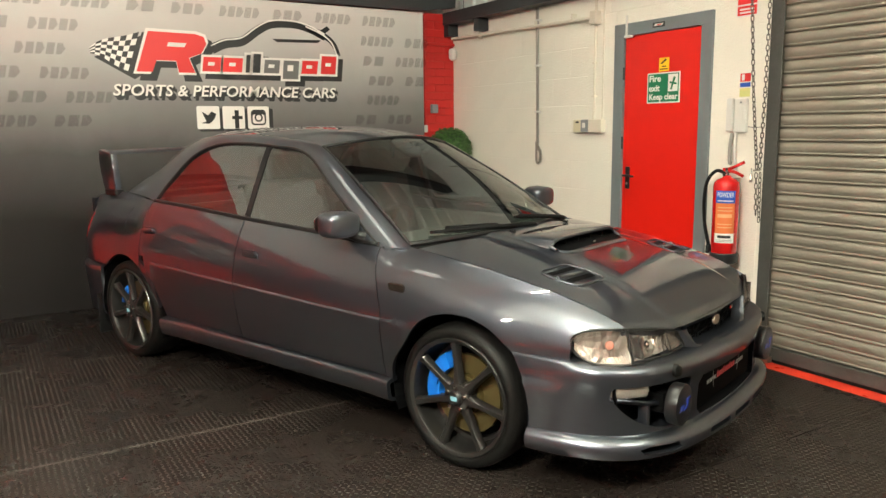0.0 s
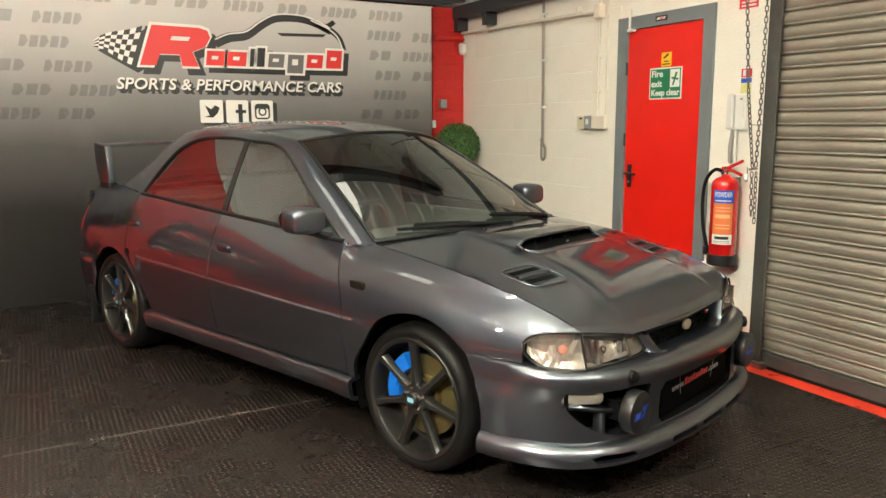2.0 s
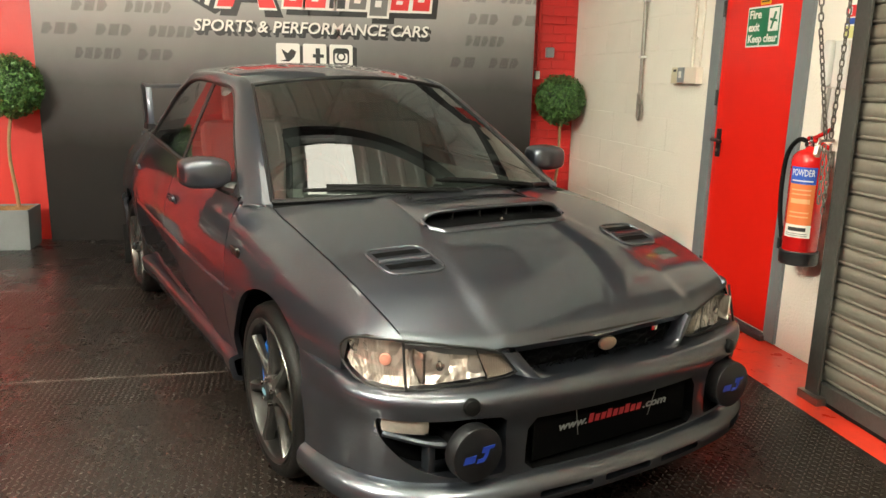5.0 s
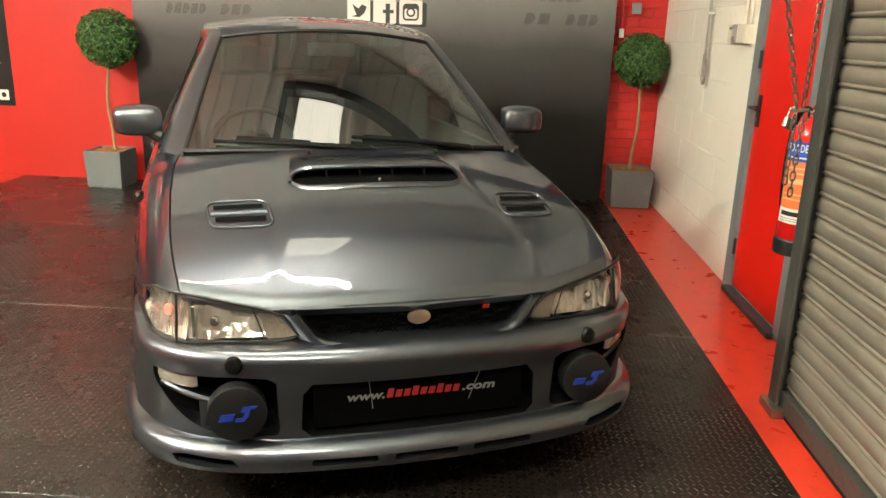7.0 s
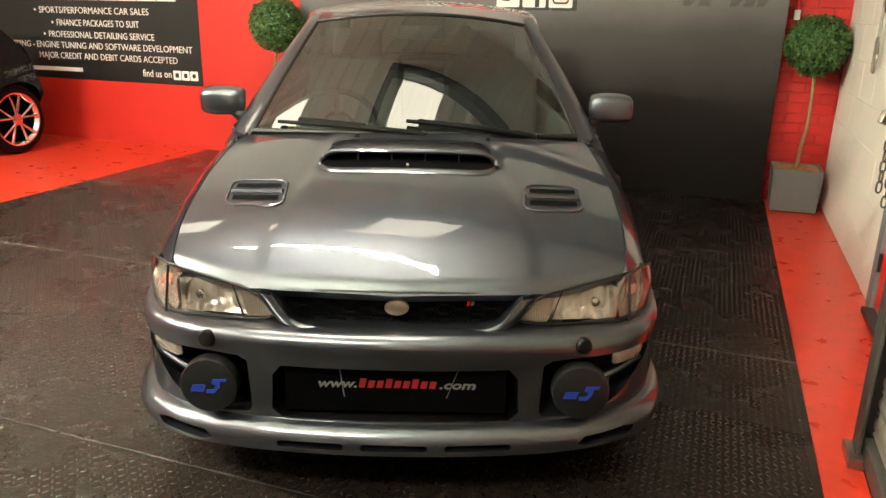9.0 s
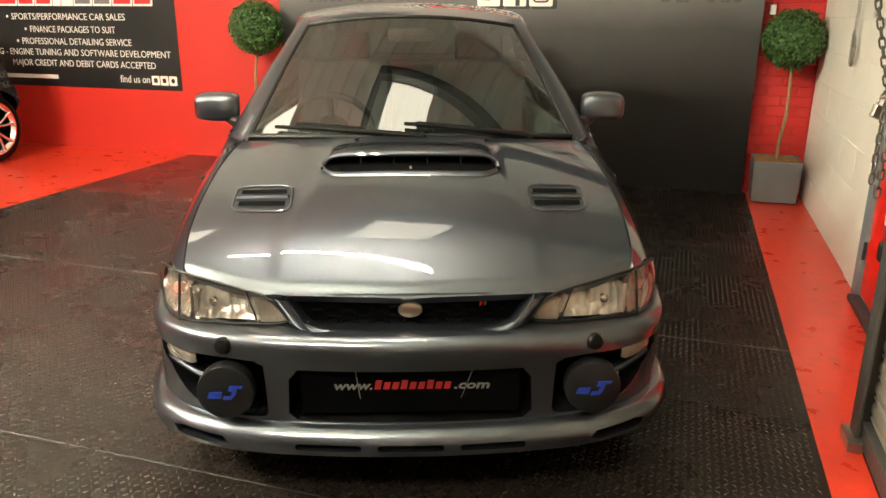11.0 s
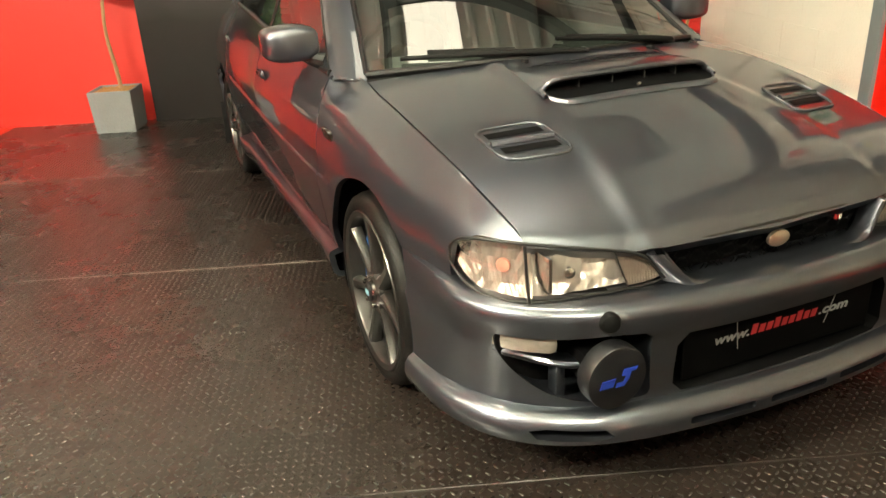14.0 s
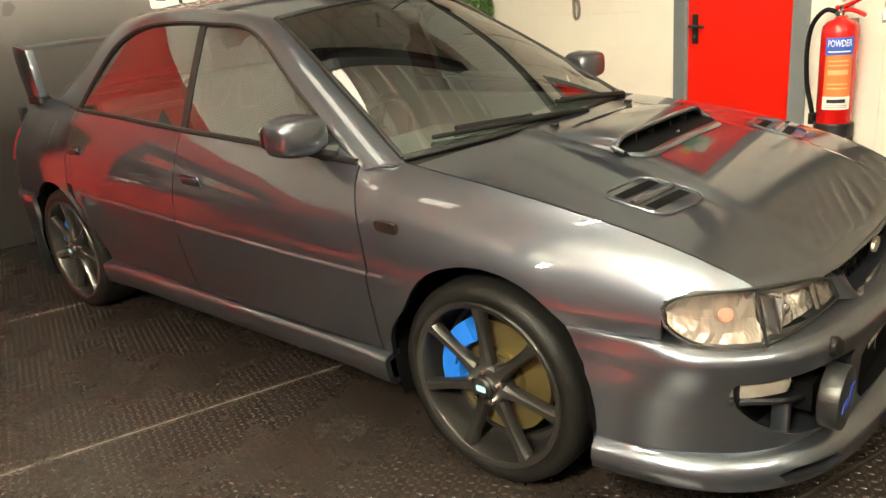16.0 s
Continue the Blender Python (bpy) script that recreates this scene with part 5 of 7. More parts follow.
# rear wing: two uprights and a blade
wing_foil = []
for k in range(25):
    y = -0.60 + 1.2 * k / 24
    lift = 0.012 * (1 - (y / 0.6) ** 2)
    wing_foil.append([(-1.715 - 0.155 * u, y, 1.222 + lift + 0.022 * u + th) for u, th in ((0.0, 0.0), (0.05, 0.010), (0.3, 0.015), (0.7, 0.012), (1.0, 0.004), (0.95, -0.004), (0.6, -0.006), (0.25, -0.008), (0.0, 0.0))])
blade = part("rear_wing", sheet(wing_foil[::-1], 1, 0), PAINT, car, "tall rear wing in body paint", smooth=True, sharp=60)
for side in (-1, 1):
    outline = [(-1.70, 1.20), (-1.708, 1.228), (-1.73, 1.24), (-1.85, 1.256), (-1.868, 1.246), (-1.873, 1.20), (-1.858, 1.10), (-1.835, 1.03), (-1.82, 0.995), (-1.685, 0.985), (-1.672, 1.02), (-1.685, 1.10)]
    part("wing_upright", prism(outline, 0.040, Matrix(((1, 0, 0, 0), (0, 0, -1, side * 0.597 + 0.02), (0, 1, 0, 0), (0, 0, 0, 1))), bevel=0.014), PAINT, blade, smooth=True)
    part("wing_foot", prism(rounded(-1.82, -1.67, side * 0.590 - 0.032, side * 0.590 + 0.032, 0.02), 0.035, pose(0, 0, 0.962)), TRIM, blade)

# ---------------------------------------------------------------- headlamps
TOP_EDGE = spline([(1.744, 0.744, 0.634), (1.822, 0.710, 0.653), (1.905, 0.635, 0.655), (1.952, 0.52, 0.638), (1.992, 0.374, 0.610)], 6)
LOW_EDGE = spline([(1.750, 0.745, 0.558), (1.845, 0.711, 0.526), (1.935, 0.640, 0.528), (1.975, 0.50, 0.531), (2.002, 0.330, 0.536)], 6)
# rounded corners at both ends of the lamp
for k, squeeze in ((0, 0.46), (1, 0.17), (2, 0.04), (24, 0.26), (23, 0.06)):
    middle = (TOP_EDGE[k].z + LOW_EDGE[k].z) / 2
    for edge in (TOP_EDGE, LOW_EDGE):
        edge[k].z += (middle - edge[k].z) * squeeze


def lamp_grid(a, b, inset=0.0, bulge=0.012, n=6):
    """A lens between the lamp's upper and lower edges, steps a to b."""
    rows = []
    for k in range(a, b + 1):
        rows.append([LOW_EDGE[k].lerp(TOP_EDGE[k], j / n) + Vector((0.15 + 0.7 * k / 24, 1.0 - 0.65 * k / 24, 0)) * (bulge * math.sin(math.pi * j / n) - inset) for j in range(n + 1)])
    return rows


def mosaic(a, b, inset, bulge, depth, seed, n=6):
    """The lamp's inner skin, broken into facets that lean this way and that."""
    rng = random.Random(seed)
    return [[p + Vector((0.7, 0.5, rng.uniform(-0.3, 0.3))) * rng.uniform(-depth, depth) for p in row] for row in lamp_grid(a, b, inset, bulge, n)]


for side in (-1, 1):
    lamp = part("headlamp", sheet(mosaic(0, 24, 0.034, -0.016, 0.005, 3), side, 0), REFLECTOR, car, "clear headlamp with a bright faceted reflector", smooth=False)
    lens = part("main_lens", sheet(lamp_grid(12, 24), side, 0), LENS, lamp, "clear lens", smooth=True)
    corner = part("indicator_lens", sheet(lamp_grid(0, 12), side, 0), SOFT_LENS, lamp, "pale indicator lens", smooth=True)
    part("indicator_reflector", sheet(mosaic(0, 12, 0.026, -0.012, 0.0045, 8, 5), side, 0), FROST, lamp)
    part("park_reflector", sheet(lamp_grid(21, 24, 0.012, -0.004), side, 0), FROST, lamp, "pale parking light at the inner end")
    part("lens_divider", tube([(p.x + 0.004, side * p.y, p.z) for p in (LOW_EDGE[21], TOP_EDGE[21])], 0.0022, seg=6), TRIM, lamp)
    lens.visible_shadow = corner.visible_shadow = False
    edge = [Vector((p.x, side * p.y, p.z)) + Vector((0.003, 0, 0)) for p in TOP_EDGE + LOW_EDGE[::-1]]
    part("lamp_gasket", tube(edge, 0.004, closed=True, seg=8), TRIM, lamp)
    part("lens_divider", tube([Vector((LOW_EDGE[12].lerp(TOP_EDGE[12], t).x + 0.012, side * (LOW_EDGE[12].lerp(TOP_EDGE[12], t).y + 0.006), LOW_EDGE[12].lerp(TOP_EDGE[12], t).z)) for t in (0, 0.5, 1)], 0.004, seg=8), TRIM, lamp)
    part("reflector_bowl", lathe([(0.0, -0.045), (0.025, -0.04), (0.038, -0.018), (0.043, 0.0)], pose(1.925, side * 0.545, 0.583, 0, 90, side * 12), 28), REFLECTOR, lamp, smooth=True)
    part("bulb_shield", lathe([(0.014, 0.0), (0.013, 0.008), (0.006, 0.012)], pose(1.945, side * 0.545, 0.583, 0, 90, side * 12), 16), CHROME, lamp, smooth=True)
    part("reflector_bowl", lathe([(0.0, -0.03), (0.018, -0.027), (0.026, -0.01), (0.030, 0.0)], pose(1.955, side * 0.43, 0.572, 0, 90, side * 8), 24), REFLECTOR, lamp, smooth=True)
    part("bulb", lathe([(0.010, -0.02), (0.017, 0.000), (0.015, 0.006), (0.005, 0.009)], pose(1.857, side * 0.660, 0.592, 0, 90, side * 45), 16), AMBER, lamp, "orange bulb", smooth=True)
    part("reflector_fin", box(1.90, 1.96, side * 0.60 - 0.004, side * 0.60 + 0.004, 0.545, 0.63), CHROME, lamp)

# ---------------------------------------------------------------- grille and its surround
part("grille_back", prism([(-0.335, 0.615), (0.335, 0.615), (0.29, 0.530), (0.25, 0.518), (-0.25, 0.518), (-0.29, 0.530)], 0.004, Matrix(((0, 0, 1, 1.955), (1, 0, 0, 0), (0, 1, 0, 0), (0, 0, 0, 1)))), GRILLE_SHADE_BLACK, car)
mesh_bm = bmesh.new()
hexr = 0.021
for col in range(-11, 12):
    for row in range(5):
        y = col * hexr * 2.05
        z = 0.525 + row * hexr * 1.25 + (col % 2) * hexr * 0.62
        lim = 0.275 + (z - 0.525) * 0.55
        if abs(y) < lim and 0.525 <= z <= 0.612:
            ring = [Vector((1.966 + 0.035 * (1 - (y / 0.33) ** 2) * 0.6, y + 1.05 * hexr * math.cos(math.pi * k / 3), z + 0.62 * hexr * math.sin(math.pi * k / 3))) for k in range(6)]
            tube(ring, 0.0017, mesh_bm, 5, True)
part("grille_mesh", mesh_bm, GRILLE_SHADE_BLACK, car, "black honeycomb grille")
frame_path = spline([(2.010, -0.338, 0.607), (2.02, -0.305, 0.565), (2.034, -0.27, 0.530), (2.044, -0.2, 0.517), (2.05, 0, 0.514), (2.044, 0.2, 0.517), (2.034, 0.27, 0.530), (2.02, 0.305, 0.565), (2.010, 0.338, 0.607)], 6)
bm = bmesh.new()
rows = [[bm.verts.new(p + Vector(d)) for d in ((-0.05, 0, 0.010), (-0.012, 0, 0.011), (0.002, 0, 0.006), (0.004, 0, -0.004), (-0.004, 0, -0.014), (-0.05, 0, -0.020))] for p in frame_path]
for p, q in zip(rows, rows[1:]):
    for k in range(5):
        bm.faces.new((p[k], q[k], q[k + 1], p[k + 1]))
bmesh.ops.recalc_face_normals(bm, faces=bm.faces)
part("grille_surround", bm, PAINT, car, smooth=True, sharp=70)
part("grille_top", tube([(1.992, -0.335, 0.615), (2.0, -0.2, 0.618), (2.006, 0, 0.619), (2.0, 0.2, 0.618), (1.992, 0.335, 0.615)], 0.006), TRIM, car)
for side in (-1, 1):
    inner = [Vector((2.002, 0.330, 0.536)).lerp(Vector((1.992, 0.374, 0.606)), t / 6) for t in range(7)]
    outer = spline([(2.040, 0.262, 0.522), (2.034, 0.283, 0.540), (2.024, 0.308, 0.570), (2.010, 0.340, 0.606)], 2)
    wedge = [[inner[t].lerp(outer[t], q / 4) + Vector((0.006 * math.sin(math.pi * q / 4), 0, 0)) for t in range(7)] for q in range(5)]
    part("lamp_wedge", sheet([[(p.x, p.y, p.z) for p in r] for r in wedge], side, 0.03), PAINT, car, smooth=True)
ell = [(0.033 * math.cos(2 * math.pi * k / 28), 0.021 * math.sin(2 * math.pi * k / 28)) for k in range(28)]
part("front_badge", prism(ell, 0.010, Matrix(((0, 0, 1, 2.004), (1, 0, 0, 0), (0, 1, 0, 0.577), (0, 0, 0, 1))), bevel=0.004), mk("brushed badge metal", (0.62, 0.52, 0.42), 0.3, metal=1.0, var=0.1), car, "plain oval metal badge", smooth=True)
for k, ink in enumerate((TAIL, CHROME)):
    part("grille_emblem", prism([(0.188 + 0.011 * k, 0.586), (0.196 + 0.011 * k, 0.586), (0.199 + 0.011 * k, 0.598), (0.191 + 0.011 * k, 0.598)], 0.005, Matrix(((0, 0, 1, 2.0), (1, 0, 0, 0), (0, 1, 0, 0), (0, 0, 0, 1)))), ink, car)

# ---------------------------------------------------------------- front bumper
plan = spline([(1.50, 0.800, 0), (1.62, 0.797, 0), (1.76, 0.776, 0), (1.88, 0.728, 0), (1.965, 0.655, 0), (2.025, 0.555, 0), (2.063, 0.43, 0), (2.085, 0.28, 0), (2.097, 0.13, 0), (2.10, 0, 0)], 8)


def plan_at(k, out):
    a, b = plan[max(0, k - 1)], plan[min(len(plan) - 1, k + 1)]
    d = (b - a).normalized()
    n = Vector((d.y, -d.x, 0)) * -1
    if k == len(plan) - 1:
        n = Vector((1, 0, 0))
    return plan[k] + (n if n.x + n.y > 0 else -n) * out


def wrap(levels, start):
    """A closed band round the nose: levels of (outward, height), from one wheel arch to the other."""
    ks = [k for k in range(len(plan)) if plan[k].x >= start]
    half = [[Vector((*plan_at(k, o)[:2], z)) for o, z in levels(plan[k].x, plan[k].y)] for k in ks]
    other = [[Vector((p.x, -p.y, p.z)) for p in row] for row in half[-2::-1]]
    return half + other


def solid_band(rows, depth):
    """Closes a band with an inner skin and end caps."""
    bm = bmesh.new()
    inner = [[Vector((p.x - depth * (0.35 + 0.65 * (1 - min(1, abs(p.y) / 0.8) ** 3)), p.y * (1 - 0.09), p.z)) for p in r] for r in rows]
    O, I = ([[bm.verts.new(p) for p in r] for r in g] for g in (rows, inner))
    n, m = len(O), len(O[0])
    for i in range(n - 1):
        for j in range(m - 1):
            bm.faces.new((O[i][j], O[i + 1][j], O[i + 1][j + 1], O[i][j + 1]))
            bm.faces.new((I[i][j], I[i][j + 1], I[i + 1][j + 1], I[i + 1][j]))
        for j, f in ((0, 1), (m - 1, -1)):
            q = (O[i][j], I[i][j], I[i + 1][j], O[i + 1][j])
            bm.faces.new(q[::f])
    for i, f in ((0, 1), (n - 1, -1)):
        for j in range(m - 1):
            bm.faces.new((O[i][j], O[i][j + 1], I[i][j + 1], I[i][j])[::f])
    bmesh.ops.recalc_face_normals(bm, faces=bm.faces)
    return bm


def bumper_levels(x, y):
    f = EASE((x - 1.62) / 0.32)
    back = EASE((x - 1.70) / 0.2)
    top = 0.534 - 0.008 * f
    tuck = 0.014 * EASE((1.86 - x) / 0.2)
    return [(-0.016 * f + 0.004, 0.262), (-0.014 * f + 0.003, 0.29), (-0.016 * f + 0.003, 0.34), (-0.014 * f + 0.003, 0.40), (-0.010 * f + 0.004, 0.435), (0.002 - tuck * 0.5, 0.452), (0.004 - tuck * 0.7, 0.475), (0.006 - tuck, 0.495), (0.002 - tuck, 0.512), (-0.012 * back - tuck, 0.523), (-0.03 * back - 0.002 - tuck, top), (-0.075 * back - 0.004 - tuck, top + 0.003)]


rows = wrap(bumper_levels, 1.50)
# trim the band behind the wheel arch
for r in rows:
    for k, p in enumerate(r):
        edge = HUB_X + math.sqrt(max(0.0, (ARCH + 0.002) ** 2 - (p.z - HUB_Z) ** 2))
        if p.x < edge:
            p.x = edge
AX = lambda x: Matrix(((0, 0, 1, x), (1, 0, 0, 0), (0, 1, 0, 0), (0, 0, 0, 1)))
cutters = [prism([(-0.335, 0.30), (-0.31, 0.277), (0.31, 0.277), (0.335, 0.30), (0.33, 0.40), (0.305, 0.432), (-0.305, 0.432), (-0.33, 0.40)], 0.4, AX(1.90))]
FOG_HOLE = [(p[0], p[1]) for p in spline([(0.392, 0.30, 0), (0.405, 0.284, 0), (0.47, 0.280, 0), (0.54, 0.285, 0), (0.60, 0.300, 0), (0.645, 0.326, 0), (0.68, 0.361, 0), (0.702, 0.397, 0), (0.712, 0.43, 0), (0.712, 0.453, 0)], 3)] + [(0.60, 0.456), (0.50, 0.460), (0.42, 0.456), (0.398, 0.440)]
for side in (-1, 1):
    cutters.append(prism([(side * y, z) for y, z in FOG_HOLE][::side], 0.5, AX(1.885)))
bumper_bm = cut(solid_band(rows, 0.17), cutters)
bumper = part("front_bumper", bumper_bm, [PAINT, GRILLE_SHADE_BLACK], car, smooth=True, sharp=40)
def front_x(y):
    return float(np.interp(-abs(y), [-p.y for p in plan], [p.x for p in plan]))


# faces deep in the openings are coloured black for the shade there
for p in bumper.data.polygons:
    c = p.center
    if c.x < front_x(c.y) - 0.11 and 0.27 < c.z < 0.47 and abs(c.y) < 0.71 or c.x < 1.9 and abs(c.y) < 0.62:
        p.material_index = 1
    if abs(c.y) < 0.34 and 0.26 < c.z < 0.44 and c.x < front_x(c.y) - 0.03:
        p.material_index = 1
# added black sheet, the shade behind the intake
part("intake_shade", box(1.955, 1.965, -0.40, 0.40, 0.24, 0.46), GRILLE_SHADE_BLACK, car)

# show plate with bars where the writing was
plate = part("show_plate", box(2.050, 2.056, -0.300, 0.300, 0.290, 0.426, 0.002), mk("matt black plate", (0.002, 0.002, 0.002), 0.6, var=0.1, spec=0.02), car, "black show plate with white and red slanted bars")
# white print greyed in its colour for the shade of the plate recess
PLATE_SHADED_WHITE = mk("white plate print, shaded", (0.19, 0.19, 0.185), 0.5, var=0.1)
PLATE_RED = mk("dull red plate print", (0.27, 0.012, 0.016), 0.5, var=0.1)
for text, y, width in (("www.", -0.212, 0.104), (".com", 0.118, 0.098)):
    letters("plate_lettering", text, 0.024, PLATE_SHADED_WHITE, AX(2.0565) @ pose(y, 0.362, 0), plate, width, shear=0.2, bold=0.0008)
for k in range(9):
    y0, up = -0.100 + 0.0238 * k, 0.383 if k % 3 else 0.389
    part("plate_bar", prism([(y0, 0.362), (y0 + 0.017, 0.362), (y0 + 0.022, up), (y0 + 0.005, up)], 0.0012, AX(2.0565)), PLATE_RED, plate)
for y, lean in ((-0.145, -0.006), (0.155, 0.016)):
    part("plate_tie", tube([(2.059, y - lean, 0.335), (2.059, y + lean, 0.424)], 0.0010, seg=6), PLATE_SHADED_WHITE, plate)

for side in (-1, 1):
    fog = part("fog_lamp_cover", cyl(0.077, 0.077, 0.048, pose(2.0585, side * 0.500, 0.370, 0, 90), 48, 0.007), mk("matt black cover plastic", (0.008, 0.008, 0.009), 0.36, var=0.2, spec=0.4, bump=0.08, bump_scale=250), car, "round black fog lamp cover with a blue mark", smooth=True)
    for pts in ([(-0.044, -0.014), (-0.012, -0.014), (-0.006, 0.004), (-0.038, 0.004)], [(-0.006, -0.018), (0.014, -0.018), (0.026, -0.004), (0.030, 0.012), (0.042, 0.012), (0.046, 0.020), (0.012, 0.020), (0.008, 0.006), (0.018, 0.004), (0.012, -0.008), (-0.004, -0.008)]):
        part("blue_mark", prism([(side * 0.500 + y * 1.1, 0.370 + z * 1.1) for y, z in pts], 0.0015, AX(2.0835)), LOGO_BLUE, fog)
    part("fog_bracket", box(1.95, 2.02, side * 0.498 - 0.05, side * 0.498 + 0.05, 0.34, 0.41), GRILLE_SHADE_BLACK, fog)
    # side lamp and fin in the corner of the opening
    lampg = [[(front_x(y) - 0.008 - 0.008 * (k < 1) - 0.004 * abs(j - 2) / 2, side * y, z + (0.433 - z) * (0.35 if k == 8 else 0.1 * (k in (0, 7)))) for j, z in enumerate((0.413, 0.422, 0.434, 0.446, 0.4535))] for k, y in enumerate([0.598 + 0.1145 * q / 8 for q in range(9)])]
    part("side_lamp", sheet(lampg[::side], 1, 0.02), mk("dull clear lamp plastic", (0.36, 0.32, 0.28), 0.2, metal=0.5, var=0.35, scale=40, coat=1.0), car, "pale clear side lamp", smooth=True)
    fin = []
    for q in range(13):
        y, zf = 0.712 - 0.165 * q / 12, 0.402 - 0.030 * EASE(q / 12)
        xf = front_x(y) - 0.010 - 0.012 * q / 12
        fin.append([(xf - 0.055, side * y, zf + 0.010), (xf - 0.02, side * y, zf + 0.012), (xf - 0.006, side * y, zf + 0.010), (xf, side * y, zf + 0.003), (xf - 0.002, side * y, zf - 0.005), (xf - 0.012, side * y, zf - 0.010), (xf - 0.055, side * y, zf - 0.010)])
    part("bumper_fin", sheet(fin[::side], 1, 0, back=True), PAINT, car, smooth=True)
    part("bumper_strut", box(1.945, 1.985, side * 0.585 - 0.012, side * 0.585 + 0.012, 0.29, 0.372, 0.006), PAINT, car, smooth=True)
    cap = part("washer_cap", lathe([(0.024, -0.02), (0.0245, 0.006), (0.020, 0.014), (0.007, 0.018)], pose(2.046, side * 0.503, 0.494, 0, 84, side * 16), 24), mk("black washer plastic", (0.004, 0.004, 0.004), 0.4, spec=0.12), car, "black headlamp washer cap", smooth=True)
    # added black sheet, the shade at the back of the fog opening
    part("fog_shade", prism([(side * y, z) for y, z in FOG_HOLE][::side], 0.01, AX(1.90)), GRILLE_SHADE_BLACK, car)


# chin lip
def lip_levels(x, y):
    f = EASE((x - 1.64) / 0.3)
    return [(-0.03, 0.182), (0.012, 0.184), (0.026 + 0.006 * f, 0.196), (0.032 + 0.006 * f, 0.222), (0.030 + 0.004 * f, 0.246), (0.018, 0.262), (0.004, 0.270), (-0.03, 0.273)]


rows = wrap(lip_levels, 1.60)
slots = []
for y0, y1 in ((-0.315, -0.135), (-0.09, 0.09), (0.135, 0.315)):
    slots.append(prism(rounded(y0, y1, 0.212, 0.232, 0.008, 3), 0.3, AX(2.07)))
for side in (-1, 1):
    slots.append(prism([(side * y, z) for y, z in ((0.50, 0.216), (0.53, 0.206), (0.66, 0.212), (0.675, 0.232), (0.64, 0.241), (0.52, 0.236))][::side], 0.4, AX(1.93)))
lip_bm = cut(solid_band(rows, 0.11), slots)
lip = part("chin_lip", lip_bm, [PAINT, GRILLE_SHADE_BLACK], car, "deep chin lip with dark slots", smooth=True, sharp=40)
# inner faces of the chin slots get the shade as black colour
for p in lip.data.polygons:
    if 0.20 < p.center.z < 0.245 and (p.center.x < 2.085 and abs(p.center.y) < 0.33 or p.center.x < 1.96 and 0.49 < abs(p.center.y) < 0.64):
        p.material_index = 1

# ---------------------------------------------------------------- cowl, wipers
MATT_BLACK = mk("matt black wiper", (0.006, 0.006, 0.006), 0.7, var=0.2, spec=0.12)
cowl = [[(0.86 + (0.175 + 0.05) * (1 - s * s) * 0 + 0.16 * (1 - s * s) + 0.13 * t, 0.66 * s, 0.860 + 0.026 * (1 - s * s) - 0.012 * t) for t in (0, 0.5, 1)] for s in [1 - 2 * k / 24 for k in range(25)]]
part("cowl_panel", sheet(cowl, 1, 0.01), MATT_BLACK, car)
def on_screen(s, v, up=0.02):
    p = screen_at(s, v)
    return p + Vector((0.5, 0, 0.86)) * up
for s0, s1, v1 in ((0.06, -0.84, 0.045), (0.70, -0.04, 0.06)):
    arm = [on_screen(s0 + (s1 - s0) * k / 10, -0.035 + (v1 + 0.035) * (k / 10) ** 0.8, 0.028 - 0.012 * k / 10) for k in range(11)]
    wiper = part("wiper", tube(arm, 0.012, seg=8, r_end=0.007), MATT_BLACK, car, "black windscreen wiper", smooth=True)
    sm = s0 + (s1 - s0) * 0.62
    bl = [on_screen(sm + 0.42 * (k / 8 - 0.5) * (1 if s1 > s0 else -1), 0.028 + 0.035 * k / 8, 0.012) for k in range(9)]
    part("wiper_blade", tube(bl, 0.011, seg=6), MATT_BLACK, wiper)
    part("wiper_pivot", lathe([(0.02, 0), (0.018, 0.02), (0.008, 0.026)], pose(*on_screen(s0, -0.035, 0.012)), 16), TRIM, wiper, smooth=True)

# ---------------------------------------------------------------- wheels
spoke_bm = bmesh.new()
prof = [(0.030, 0.026, -0.010), (0.058, 0.0245, -0.010), (0.078, 0.019, -0.012), (0.11, 0.0155, -0.013), (0.15, 0.0145, -0.012), (0.19, 0.016, -0.009), (0.214, 0.019, -0.007), (0.232, 0.024, -0.006)]
ring = []
for r, hw, d in prof:
    ring.append([spoke_bm.verts.new((a, r, b)) for a, b in ((-hw, d - 0.028), (-hw, d - 0.006), (-hw * 0.55, d + 0.004), (hw * 0.55, d + 0.004), (hw, d - 0.006), (hw, d - 0.028))])
for a, b in zip(ring, ring[1:]):
    for k in range(6):
        spoke_bm.faces.new((a[k], a[(k + 1) % 6], b[(k + 1) % 6], b[k]))
bmesh.ops.recalc_face_normals(spoke_bm, faces=spoke_bm.faces)
spoke_me = mesh_of(spoke_bm, GUN, True)


